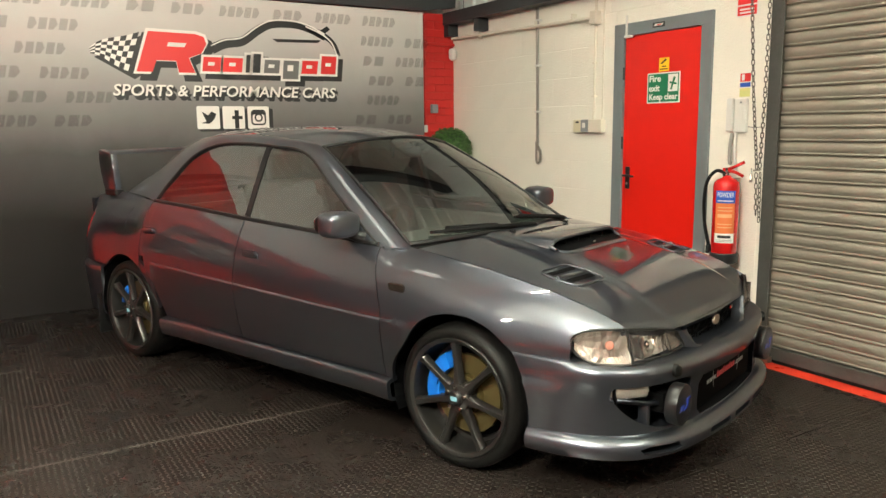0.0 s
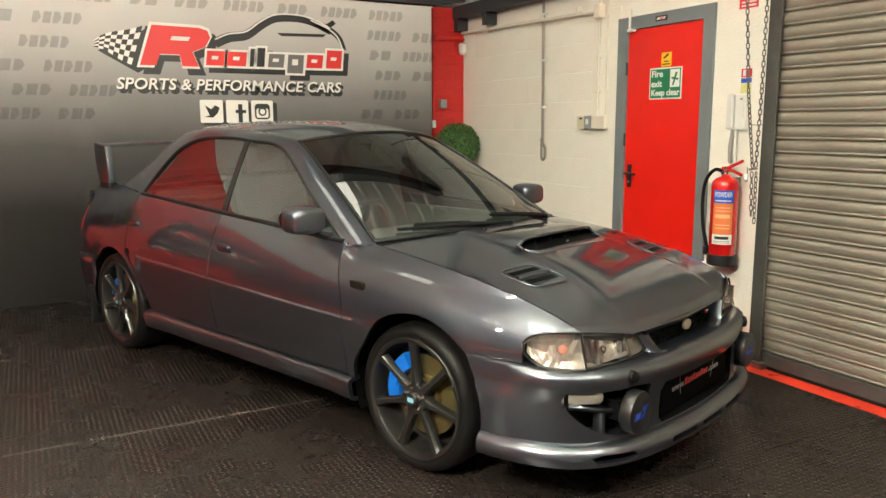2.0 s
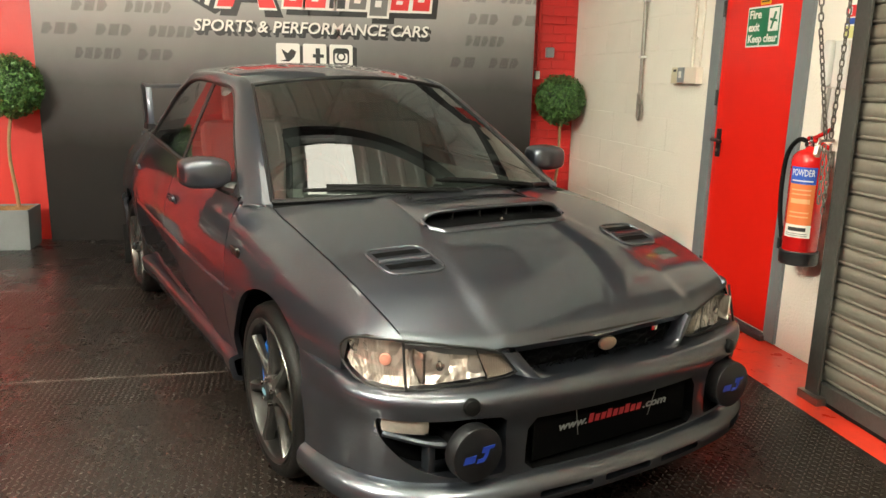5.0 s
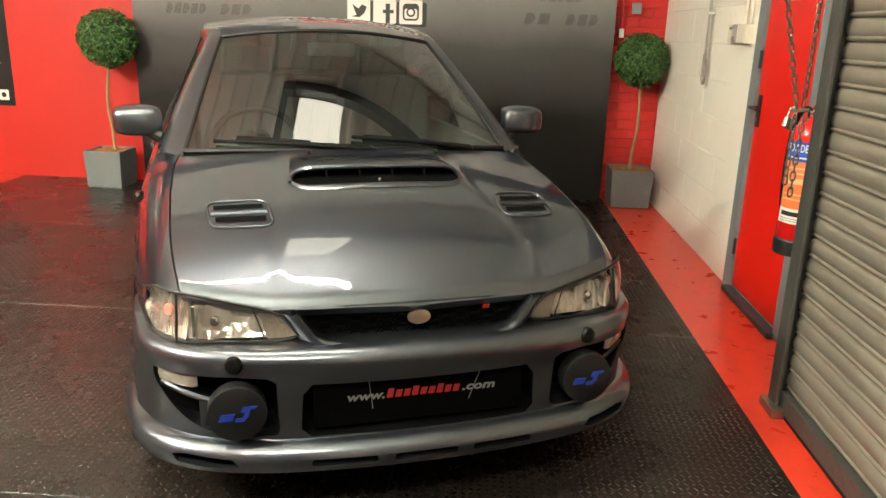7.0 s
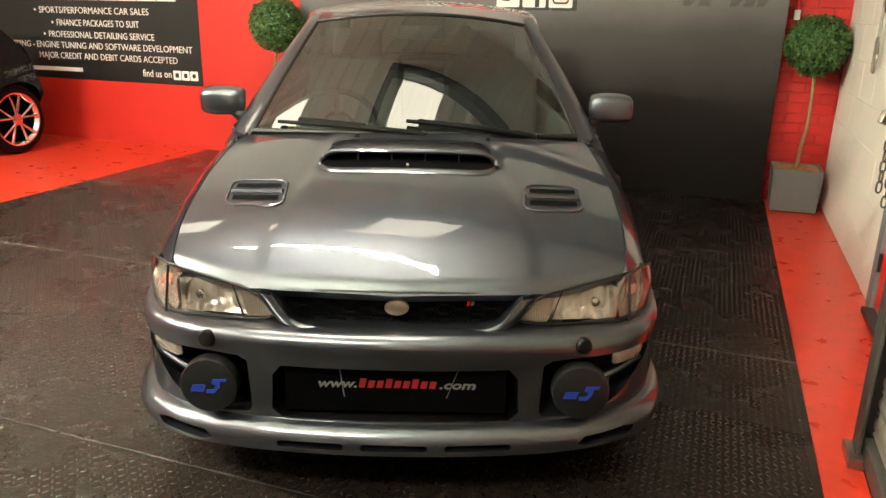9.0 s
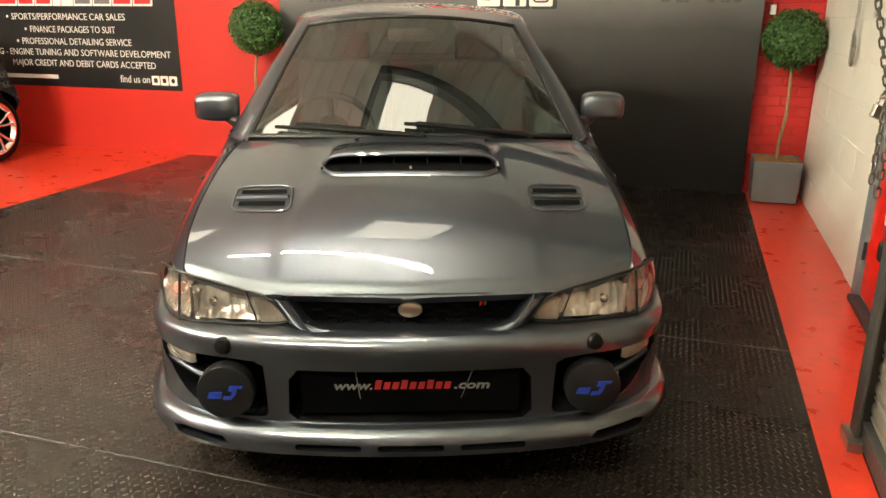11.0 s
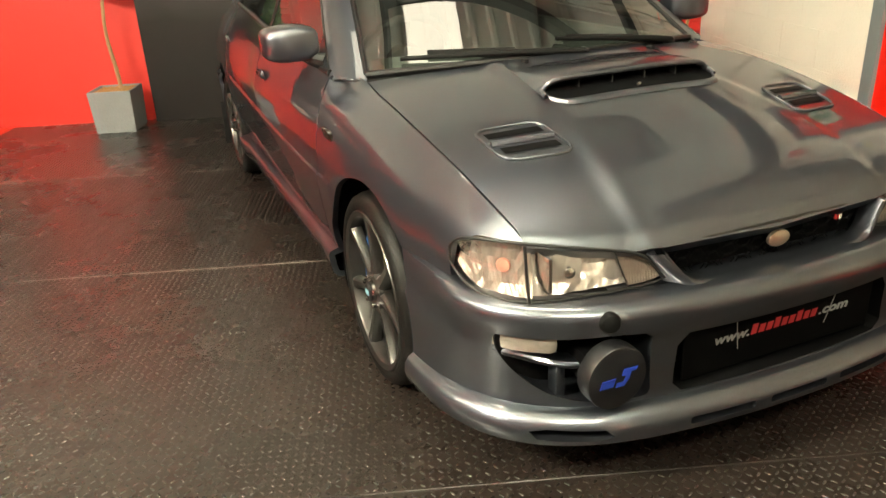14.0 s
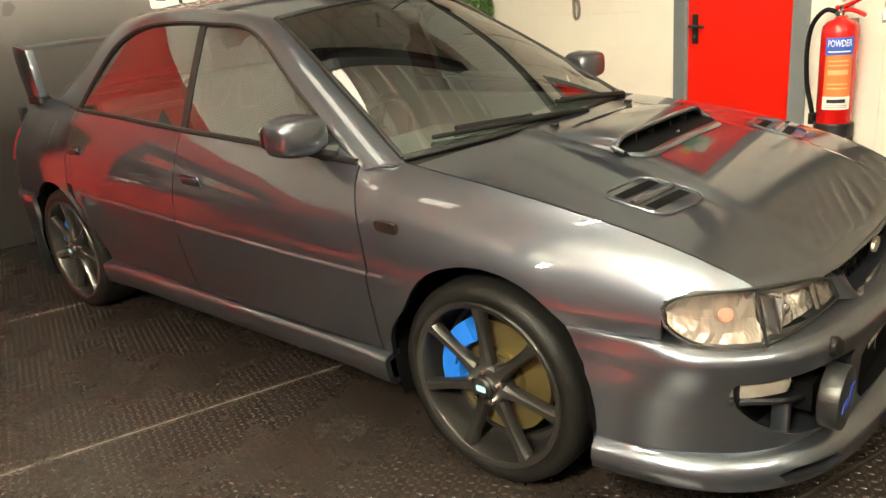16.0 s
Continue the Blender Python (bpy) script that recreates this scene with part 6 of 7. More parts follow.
def build_wheel(name, m, brake, front):
    """A seven-spoke wheel, its outer face along z of m."""
    w = new(name)
    w.parent, w.matrix_local = car, m
    R = 0.300
    part("tyre", lathe([(0.228, -0.20), (0.262, -0.208), (0.288, -0.198), (0.298, -0.17), (R, -0.12), (R, -0.07), (0.298, -0.035), (0.290, -0.012), (0.274, 0.000), (0.258, 0.002), (0.246, -0.004), (0.240, -0.012)], seg=72, caps=False), TYRE, w, smooth=True)
    part("rim", lathe([(0.192, -0.19), (0.192, -0.118), (0.197, -0.110), (0.210, -0.106), (0.214, -0.098), (0.222, -0.07), (0.223, -0.014), (0.228, -0.004), (0.236, 0.000), (0.243, 0.002), (0.247, -0.004), (0.246, -0.03), (0.236, -0.05), (0.230, -0.19)], seg=72, close=True), GUN, w, "gunmetal rim", smooth=True)
    for k in range(7):
        s = new("spoke", spoke_me)
        s.parent = w
        s.matrix_local = pose(0, 0, -0.004, 0, 0, 360 / 7 * k + (4 if brake > 0 else 20))
    part("hub", lathe([(0.064, -0.06), (0.064, -0.020), (0.058, -0.010), (0.034, -0.008), (0.030, 0.001)], seg=32), GUN, w, smooth=True)
    part("centre_cap", lathe([(0.030, 0.0), (0.030, 0.005), (0.024, 0.010), (0.004, 0.011)], seg=28), TRIM, w, "dark centre cap", smooth=True)
    part("cap_mark", prism(rounded(-0.016, 0.016, -0.009, 0.009, 0.004), 0.001, pose(0, 0, 0.0112)), mk("pale blue cap print", (0.2, 0.4, 0.5), 0.4), w)
    for k in range(5):
        a = 2 * math.pi * k / 5 + 0.3
        part("wheel_nut", cyl(0.0085, 0.0085, 0.02, pose(0.046 * math.cos(a), 0.046 * math.sin(a), -0.002), 6, 0.002), CHROME, w)
    part("brake_disc", lathe([(0.05, -0.10), (0.165, -0.10), (0.165, -0.078), (0.085, -0.078), (0.08, -0.06), (0.05, -0.06)], seg=56, close=True), DISC, w, "brass tinted brake disc", smooth=True)
    cal = [(r * math.cos(a), r * math.sin(a)) for r, n in ((0.184 if front else 0.165, range(9)), (0.118 if front else 0.125, range(8, -1, -1))) for a in [radians((118 + 84 * q / 8) if front else (128 + 40 * q / 8)) for q in n]]
    caliper = part("caliper", prism(cal, 0.055, pose(0, 0, -0.095), bevel=0.008), CALIPER, w, "bright blue brake caliper", smooth=True)
    part("caliper_bridge", prism([(r * math.cos(a), r * math.sin(a)) for r, n in ((0.15, (0, 1, 2)), (0.125, (2, 1, 0))) for a in [radians(150 + 10 * q) for q in n]], 0.01, pose(0, 0, -0.040)), CALIPER, caliper)
    part("barrel_dark", lathe([(0.06, -0.15), (0.20, -0.15), (0.20, -0.145), (0.06, -0.145)], seg=40, close=True), GRILLE_SHADE_BLACK, w)
    return w


# the local z of a wheel points outward, its y up, its x backward on the driver's side
for hx in (HUB_X, -HUB_X):
    build_wheel("wheel", Matrix(((1, 0, 0, hx), (0, 0, -1, -0.803), (0, 1, 0, HUB_Z), (0, 0, 0, 1))), 1, hx > 0)
    build_wheel("wheel", Matrix(((-1, 0, 0, hx), (0, 0, 1, 0.803), (0, 1, 0, HUB_Z), (0, 0, 0, 1))), -1, hx > 0)
    for side in (-1, 1):
        # wheel housing and mud flap
        liner = []
        for k in range(25):
            a = math.pi * (-0.12 + 1.24 * k / 24)
            liner.append([(hx + (ARCH + 0.004) * math.cos(a), y, HUB_Z + (ARCH + 0.004) * math.sin(a)) for y in (0.79, 0.74, 0.60, 0.45)])
        part("wheel_liner", sheet(liner, side, 0), GRILLE_SHADE_BLACK, car)
        part("liner_wall", prism([(hx + (ARCH + 0.004) * math.cos(math.pi * k / 12), HUB_Z + (ARCH + 0.004) * math.sin(math.pi * k / 12)) for k in range(13)], 0.01, Matrix(((1, 0, 0, 0), (0, 0, -1, side * 0.455), (0, 1, 0, 0), (0, 0, 0, 1)))), GRILLE_SHADE_BLACK, car)
        if hx < 0:
            part("mud_flap", box(hx - ARCH - 0.012, hx - ARCH - 0.004, side * 0.60, side * 0.825, 0.10, 0.36, 0.003, 1), BLACK_RUBBER, car, "black rubber mud flap")

# ---------------------------------------------------------------- dark inside of the shell
part("under_tray", box(-1.95, 1.98, -0.62, 0.62, 0.175, 0.19), GRILLE_SHADE_BLACK, car)
part("engine_bay", box(0.97, 1.90, -0.50, 0.50, 0.20, 0.55), GRILLE_SHADE_BLACK, car)
for side in (-1, 1):
    part("inner_sill", box(-0.88, 0.90, side * 0.70, side * 0.76, 0.19, 0.56), GRILLE_SHADE_BLACK, car)
    part("door_card", box(-1.0, 0.80, side * 0.66, side * 0.70, 0.30, 0.86, 0.02), DASH, car)
part("parcel_shelf", box(-1.60, -1.05, -0.56, 0.56, 0.90, 0.93, 0.01), DASH, car)
part("cabin_floor", box(-1.1, 0.95, -0.66, 0.66, 0.27, 0.29), DASH, car)
dash = [[(0.60 + 0.30 * t + 0.05 * (1 - s * s), 0.64 * s, z) for t, z in ((0.0, 0.55), (0.0, 0.76), (0.06, 0.825), (0.3, 0.842), (0.7, 0.842), (1.0, 0.85))] for s in [1 - 2 * k / 20 for k in range(21)]]
board = part("dashboard", sheet(dash, 1, 0), DASH, car, "grey vinyl dashboard", smooth=True, sharp=50)
part("instrument_hood", prism([(0.56, 0.80), (0.60, 0.872), (0.70, 0.886), (0.80, 0.855), (0.80, 0.80)], 0.36, Matrix(((1, 0, 0, 0), (0, 0, -1, -0.18), (0, 1, 0, 0), (0, 0, 0, 1))), bevel=0.02), DASH, board, smooth=True)
wheel_m = pose(0.47, -0.36, 0.84, 0, -62, 0)
steer = part("steering_wheel", tube([wheel_m @ Vector((0.182 * math.cos(2 * math.pi * k / 40), 0.182 * math.sin(2 * math.pi * k / 40), 0)) for k in range(40)], 0.014, closed=True), BLACK_PLASTIC, car, "black steering wheel", smooth=True)
part("wheel_hub", lathe([(0.07, -0.02), (0.07, 0.01), (0.05, 0.03)], wheel_m, 24), BLACK_PLASTIC, steer, smooth=True)
for a in (0, 120, 240):
    part("wheel_spoke", tube([wheel_m @ Vector((0.05 * math.cos(radians(a)), 0.05 * math.sin(radians(a)), 0)), wheel_m @ Vector((0.175 * math.cos(radians(a)), 0.175 * math.sin(radians(a)), 0))], 0.014, seg=8), BLACK_PLASTIC, steer)
for y in (-0.36, 0.36):
    seat = part("front_seat", box(-0.12, 0.34, y - 0.25, y + 0.25, 0.42, 0.56, 0.05, 3), SEAT_CLOTH, car, "dark cloth bucket seat", smooth=True)
    bk = box(-0.07, 0.07, -0.25, 0.25, 0.0, 0.62, 0.055, 3)
    bmesh.ops.transform(bk, matrix=pose(-0.13, y, 0.50, 0, -16, 0), verts=bk.verts)
    part("backrest", bk, SEAT_CLOTH, seat, smooth=True)
    hr = box(-0.045, 0.045, -0.13, 0.13, 0.0, 0.16, 0.035, 3)
    bmesh.ops.transform(hr, matrix=pose(-0.305, y, 1.09, 0, -12, 0), verts=hr.verts)
    part("headrest", hr, SEAT_CLOTH, seat, smooth=True)
part("rear_bench", box(-1.0, -0.5, -0.6, 0.6, 0.42, 0.55, 0.05, 3), SEAT_CLOTH, car, "dark cloth rear bench", smooth=True)
rb = box(-0.06, 0.06, -0.6, 0.6, 0.0, 0.50, 0.05, 3)
bmesh.ops.transform(rb, matrix=pose(-1.0, 0, 0.5, 0, -18, 0), verts=rb.verts)
part("rear_backrest", rb, SEAT_CLOTH, car, smooth=True)
mir = box(-0.012, 0.012, -0.11, 0.11, -0.03, 0.03, 0.01, 2)
bmesh.ops.transform(mir, matrix=pose(0.30, 0, 1.245), verts=mir.verts)
part("cabin_mirror", mir, BLACK_PLASTIC, car, smooth=True)

# ================================================================ things on and by the walls
LEAF = mk("box leaf green", (0.066, 0.160, 0.028), 0.45, var=0.35, scale=14)
# darker copy of the leaf green, with the crown's inner shade in its colour
LEAF_SHADE = mk("shaded inner leaf green", (0.016, 0.045, 0.010), 0.6, var=0.3, scale=14)
BARK = mk("pale bark", (0.34, 0.22, 0.11), 0.8, var=0.3, scale=20, bump=0.6, bump_scale=90)
SLATE = mk("grey fibre planter", (0.17, 0.18, 0.185), 0.6, var=0.2, scale=6, bump=0.3, bump_scale=60)
COIR = mk("coir fibre", (0.36, 0.19, 0.07), 0.9, var=0.4, scale=40, bump=0.9, bump_scale=120)


def topiary(seed, place, turn, base_w, ball, radius, stem):
    """A clipped ball on a bent stem in a tapered square planter."""
    r = random.Random(seed)
    tree = thing("topiary_tree", "round clipped topiary tree in a grey square planter", "plant", pose(*place, 0, 0, turn), "topiary trees")
    h, w0, w1 = 0.305, base_w * 0.46, base_w * 0.5
    bm = bmesh.new()
    loops = [(w0, 0.0), (w1, h), (w1 - 0.016, h), (w1 - 0.02, h - 0.03)]
    rings = []
    for w, z in loops:
        rings.append([bm.verts.new((x * w, y * w, z)) for x, y in ((-1, -1), (1, -1), (1, 1), (-1, 1))])
    for a, b in zip(rings, rings[1:]):
        for k in range(4):
            bm.faces.new((a[k], a[(k + 1) % 4], b[(k + 1) % 4], b[k]))
    bm.faces.new(reversed(rings[0]))
    bmesh.ops.bevel(bm, geom=list(bm.edges), offset=0.004, segments=2, affect="EDGES")
    pot = part("planter", bm, SLATE, tree, "tapered grey square planter")
    soil = bmesh.new()
    n = 14
    V = [[soil.verts.new(((i / n - 0.5) * 2 * (w1 - 0.018), (j / n - 0.5) * 2 * (w1 - 0.018), h - 0.022 + 0.016 * r.random() + 0.014 * math.exp(-8 * ((i / n - 0.5) ** 2 + (j / n - 0.5) ** 2)))) for j in range(n + 1)] for i in range(n + 1)]
    for i in range(n):
        for j in range(n):
            soil.faces.new((V[i][j], V[i + 1][j], V[i + 1][j + 1], V[i][j + 1]))
    part("coir_top", soil, COIR, tree, "rough brown coir round the stem")
    line = spline([(*p, z) for *p, z in stem], 6)
    trunk = tube(line, 0.015, seg=10, r_end=0.011)
    for v in trunk.verts:
        v.co += Vector((r.uniform(-1, 1), r.uniform(-1, 1), 0)) * 0.0012
    part("trunk", trunk, BARK, tree, "thin crooked stem", smooth=True)
    c = Vector(ball)
    for k in range(7):
        a = 2 * math.pi * k / 7
        part("limb", tube(spline([line[-1], line[-1].lerp(c, 0.6) + Vector((0.04 * math.cos(a), 0.04 * math.sin(a), 0)), c + Vector((0.6 * radius * math.cos(a), 0.6 * radius * math.sin(a), radius * r.uniform(-0.2, 0.5)))], 4), 0.006, seg=6, r_end=0.003), BARK, tree)
    # added dark ball: paints the shade seen between the leaves
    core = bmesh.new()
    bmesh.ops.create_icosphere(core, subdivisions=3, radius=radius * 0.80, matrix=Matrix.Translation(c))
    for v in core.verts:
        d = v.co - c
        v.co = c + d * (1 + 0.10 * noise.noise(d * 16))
    part("crown_shade", core, LEAF_SHADE, tree, "dark ball for the shade between the leaves")
    verts, faces = [], []
    for k in range(5200):
        z = r.uniform(-1, 1)
        a = r.uniform(0, 2 * math.pi)
        q = math.sqrt(1 - z * z)
        d = Vector((q * math.cos(a), q * math.sin(a), z))
        clump = noise.noise(d * 5.5 + Vector((seed, 0, 0)))
        rad = radius * (0.90 + 0.09 * clump + r.uniform(-0.10, 0.05) + 0.03 * r.random() ** 4)
        n1 = (d + Vector((r.gauss(0, 0.55), r.gauss(0, 0.55), r.gauss(0, 0.45) + 0.15))).normalized()
        u = n1.orthogonal().normalized()
        u = (math.cos(b := r.uniform(0, 6.3)) * u + math.sin(b) * n1.cross(u)).normalized()
        w = n1.cross(u)
        s = r.uniform(0.009, 0.017)
        p = c + d * rad
        i = len(verts)
        verts += [p - u * s, p + w * s * 0.55 - n1 * 0.002, p + u * s, p - w * s * 0.55 - n1 * 0.002]
        faces.append((i, i + 1, i + 2, i + 3))
    me = bpy.data.meshes.new("crown")
    me.from_pydata([tuple(v) for v in verts], [], faces)
    me.materials.append(LEAF)
    crown = new("crown", me)
    crown.parent = tree
    crown["label"] = "dense small green leaves"
    return tree


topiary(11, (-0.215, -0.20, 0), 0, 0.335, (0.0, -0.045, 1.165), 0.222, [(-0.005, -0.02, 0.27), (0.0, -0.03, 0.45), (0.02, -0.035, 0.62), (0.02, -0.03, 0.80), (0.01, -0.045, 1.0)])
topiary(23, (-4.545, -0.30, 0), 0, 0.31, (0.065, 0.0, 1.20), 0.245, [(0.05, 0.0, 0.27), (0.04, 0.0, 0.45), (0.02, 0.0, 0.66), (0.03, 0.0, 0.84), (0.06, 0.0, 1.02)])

# leaf colour by leaf, not by place
nt = LEAF.node_tree
geo = nt.nodes.new("ShaderNodeNewGeometry")
bsdf = nt.nodes["Principled BSDF"]
nt.links.new(ramp(nt, geo.outputs["Random Per Island"], [(0.0, (0.022, 0.062, 0.012)), (0.6, (0.05, 0.13, 0.025)), (1.0, (0.10, 0.20, 0.05))]), bsdf.inputs["Base Color"])

# ---------------------------------------------------------------- fire extinguisher
EXT = mk("extinguisher red", (0.62, 0.012, 0.012), 0.22, var=0.05, coat=0.6)
ext = thing("fire_extinguisher", "red powder fire extinguisher with an orange label", "fire extinguisher", pose(-0.115, -3.375, 0))
body = part("cylinder", lathe([(0.070, 0.535), (0.080, 0.545), (0.081, 0.99), (0.076, 1.015), (0.058, 1.035), (0.03, 1.046), (0.022, 1.06)], seg=48), EXT, ext, smooth=True, sharp=50)
part("base_ring", lathe([(0.083, 0.505), (0.088, 0.512), (0.088, 0.565), (0.083, 0.572)], seg=48), BLACK_PLASTIC, ext, "black plastic foot ring", smooth=True)
part("valve", lathe([(0.019, 1.05), (0.019, 1.085), (0.013, 1.09), (0.013, 1.105)], seg=20), CHROME, ext, "bright valve", smooth=True)
lever = tube(spline([(0.0, 0.03, 1.095), (0.0, -0.01, 1.10), (-0.005, -0.06, 1.118), (-0.01, -0.125, 1.145)], 5), 0.010, seg=8)
part("squeeze_lever", lever, EXT, ext, smooth=True)
part("carry_handle", tube(spline([(0.0, 0.0, 1.085), (0.0, -0.05, 1.083), (0.0, -0.115, 1.06)], 5), 0.010, seg=8), EXT, ext, smooth=True)
part("hose", tube(spline([(0.0, 0.018, 1.075), (-0.02, 0.07, 1.085), (-0.03, 0.125, 1.02), (-0.03, 0.145, 0.90), (-0.035, 0.13, 0.75), (-0.035, 0.098, 0.63), (-0.03, 0.086, 0.575)], 6), 0.011, seg=10), BLACK_RUBBER, ext, "black rubber hose", smooth=True)
part("hose_clip", box(-0.05, -0.01, 0.078, 0.104, 0.555, 0.61, 0.005), BLACK_PLASTIC, ext)
part("gauge", lathe([(0.014, 0), (0.014, 0.01)], pose(-0.02, 0.0, 1.07, 0, -90), 16), CHROME, ext)
part("wall_hook", box(0.07, 0.115, -0.015, 0.015, 0.96, 1.04, 0.003), STEEL, ext)
FACING = math.atan2(-3.0, -4.2)


def band(z0, z1, half, r, material, label=""):
    """A curved label on the cylinder."""
    rows = [[(r * math.cos(FACING + half * (2 * k / 16 - 1)), r * math.sin(FACING + half * (2 * k / 16 - 1)), z) for k in range(17)] for z in (z0, z1)]
    bm = bmesh.new()
    V = [[bm.verts.new(p) for p in q] for q in rows]
    for k in range(16):
        bm.faces.new((V[0][k], V[0][k + 1], V[1][k + 1], V[1][k]))
    return part("label_band", bm, material, ext, label)


band(0.655, 0.965, 0.75, 0.0816, INK_ORANGE, "orange label")
band(0.89, 0.968, 0.76, 0.0820, INK_BLUE, "blue label head")
band(0.640, 0.700, 0.76, 0.0820, INK_WHITE, "white label foot")
for z in (0.735, 0.755, 0.80, 0.84, 0.86):
    band(z, z + (0.006 if z != 0.80 else 0.022), 0.55, 0.0821, mk("pale orange ink", (0.8, 0.42, 0.22), 0.5))
band(0.670, 0.688, 0.5, 0.0824, INK_BLACK)
for k in range(2):
    band(0.648 + 0.009 * k, 0.651 + 0.009 * k, 0.6, 0.0824, INK_GREY)
band(0.902, 0.908, 0.6, 0.0824, INK_WHITE)
word = letters("label_lettering", "POWDER", 0.03, INK_WHITE, Matrix(), ext, 0.105, align="CENTER", bold=0.0006, extrude=0.0)
for v in word.data.vertices:
    a = FACING + v.co.x / 0.0824
    v.co = Vector((0.0826 * math.cos(a), 0.0826 * math.sin(a), 0.928 + v.co.y))

# ---------------------------------------------------------------- wall telephone
phone = thing("wall_phone", "white plastic entry telephone on the wall", "telephone", pose(0, -3.37, 1.43))
part("base", box(-0.035, -0.003, -0.055, 0.072, -0.105, 0.105, 0.008), WHITE_PLASTIC, phone)
part("handset", box(-0.068, -0.034, 0.022, 0.068, -0.098, 0.108, 0.014, 3), WHITE_PLASTIC, phone, smooth=True)
part("keypad", box(-0.038, -0.034, -0.045, 0.012, -0.03, 0.06, 0.003), WHITE_PLASTIC, phone)
part("button", cyl(0.006, 0.006, 0.006, pose(-0.039, -0.02, 0.08, 0, 90), 12), GREY_PLASTIC, phone)
CORD = mk("grey cable", (0.34, 0.32, 0.29), 0.6, var=0.1)
part("cord", tube(spline([(-0.02, 0.045, -0.105), (-0.03, 0.05, -0.20), (-0.025, 0.052, -0.29), (-0.015, 0.05, -0.30)], 6), 0.012, seg=8), CORD, phone, "hanging grey coiled cord", smooth=True)
part("cord", tube(spline([(-0.02, 0.02, -0.105), (-0.03, 0.015, -0.22), (-0.02, 0.012, -0.32), (-0.012, 0.01, -0.325)], 6), 0.010, seg=8), WHITE_PLASTIC, phone, smooth=True)
part("wire", tube(spline([(-0.004, -0.055, -0.07), (-0.006, -0.10, -0.075), (-0.006, -0.16, -0.072)], 4), 0.003, seg=6), CORD, phone)

# ---------------------------------------------------------------- shutter chain with its padlock
chain = thing("shutter_chain", "galvanised hauling chain hooked back by the shutter", "chain")
link_me = mesh_of(tube([Vector((0.0078 * math.cos(a), 0, 0.0125 * math.sin(a) + (0.005 if math.sin(a) > 0 else -0.005))) for a in [2 * math.pi * k / 18 for k in range(18)]], 0.0030, seg=6, closed=True), mk("tarnished chain steel", (0.16, 0.145, 0.125), 0.45, metal=0.85, var=0.3), True)


def hang(points):
    pts = [Vector(p) for p in points]
    k = 0
    for a, b in zip(pts, pts[1:]):
        d = b - a
        n = max(1, round(d.length / 0.0285))
        turn = Vector((0, 0, 1)).rotation_difference(d.normalized()).to_matrix().to_4x4()
        for j in range(n):
            piece("link", link_me, chain, Matrix.Translation(a + d * ((j + 0.5) / n)) @ turn @ pose(0, 0, 0, 0, 0, 35 + 90 * (k % 2)))
            k += 1


hang([(-0.60, -3.80, 2.75), (-0.46, -3.79, 1.55), (-0.345, -3.752, 1.125)])
hang([(-0.335, -3.772, 2.75), (-0.328, -3.768, 1.55), (-0.325, -3.757, 1.13)])
hang([(-0.345, -3.750, 1.10), (-0.350, -3.765, 0.86)])
hang([(-0.320, -3.758, 1.10), (-0.330, -3.772, 0.82)])
part("hook_bolt", tube([(-0.36, -3.745, 1.115), (-0.30, -3.745, 1.118)], 0.006, seg=8), STEEL, chain)
lock = thing("padlock", "small silver padlock on the chain", "padlock", pose(-0.355, -3.725, 1.072, 0, 20, 35))
part("lock_body", box(-0.022, 0.022, -0.009, 0.009, -0.022, 0.016, 0.004), STEEL, lock, smooth=True)
part("shackle", tube([(0.015 * math.cos(a), 0, 0.014 + (0.026 if 0 < k < 12 else 0.0) + 0.015 * math.sin(a)) for k, a in [(k, math.pi * k / 12) for k in range(13)]], 0.0038, seg=8), CHROME, lock, smooth=True)

# ---------------------------------------------------------------- pipes, boxes, hook
CREAM_PAINT = mk("cream pipe paint", (0.72, 0.66, 0.56), 0.45, var=0.06)
pipe = thing("wall_pipe", "cream painted pipe along the head of the wall", "pipe")
part("run", tube([(-0.035, -0.02, 2.232), (-0.035, -1.0, 2.21), (-0.035, -2.06, 2.185)], 0.014, seg=12), CREAM_PAINT, pipe, smooth=True)
for y in (-0.5, -1.34, -1.8):
    part("clip", box(-0.05, 0.0, y - 0.008, y + 0.008, 2.19, 2.245, 0.003), CREAM_PAINT, pipe)
conduit = thing("conduit", "cream conduit dropping to the switch boxes", "conduit")
part("junction_box", box(-0.06, -0.002, -2.085, -2.015, 2.135, 2.235, 0.008), CREAM_PAINT, conduit)
part("drop", tube([(-0.02, -2.045, 2.14), (-0.02, -2.043, 1.42)], 0.010, seg=10), CREAM_PAINT, conduit, smooth=True)
part("riser", tube([(-0.02, -2.05, 2.23), (-0.02, -2.05, 2.36)], 0.011, seg=10), CREAM_PAINT, conduit, smooth=True)
part("side_drop", tube([(-0.014, -2.13, 2.36), (-0.014, -2.13, 1.42)], 0.006, seg=8), CREAM_PAINT, conduit, smooth=True)
for z in (1.60, 1.85):
    part("clip", box(-0.034, 0.0, -2.06, -2.028, z - 0.006, z + 0.006, 0.002), CREAM_PAINT, conduit)
switches = thing("switch_boxes", "row of cream and grey switch boxes", "switch")
part("cream_box", box(-0.045, -0.001, -1.925, -1.835, 1.325, 1.425, 0.006), mk("aged cream plastic", (0.66, 0.60, 0.42), 0.4, var=0.08), switches)
part("label_plate", box(-0.047, -0.044, -1.90, -1.865, 1.398, 1.412), INK_BLACK, switches)
part("grey_switch", box(-0.055, -0.001, -2.005, -1.93, 1.33, 1.425, 0.008), GREY_PLASTIC, switches)
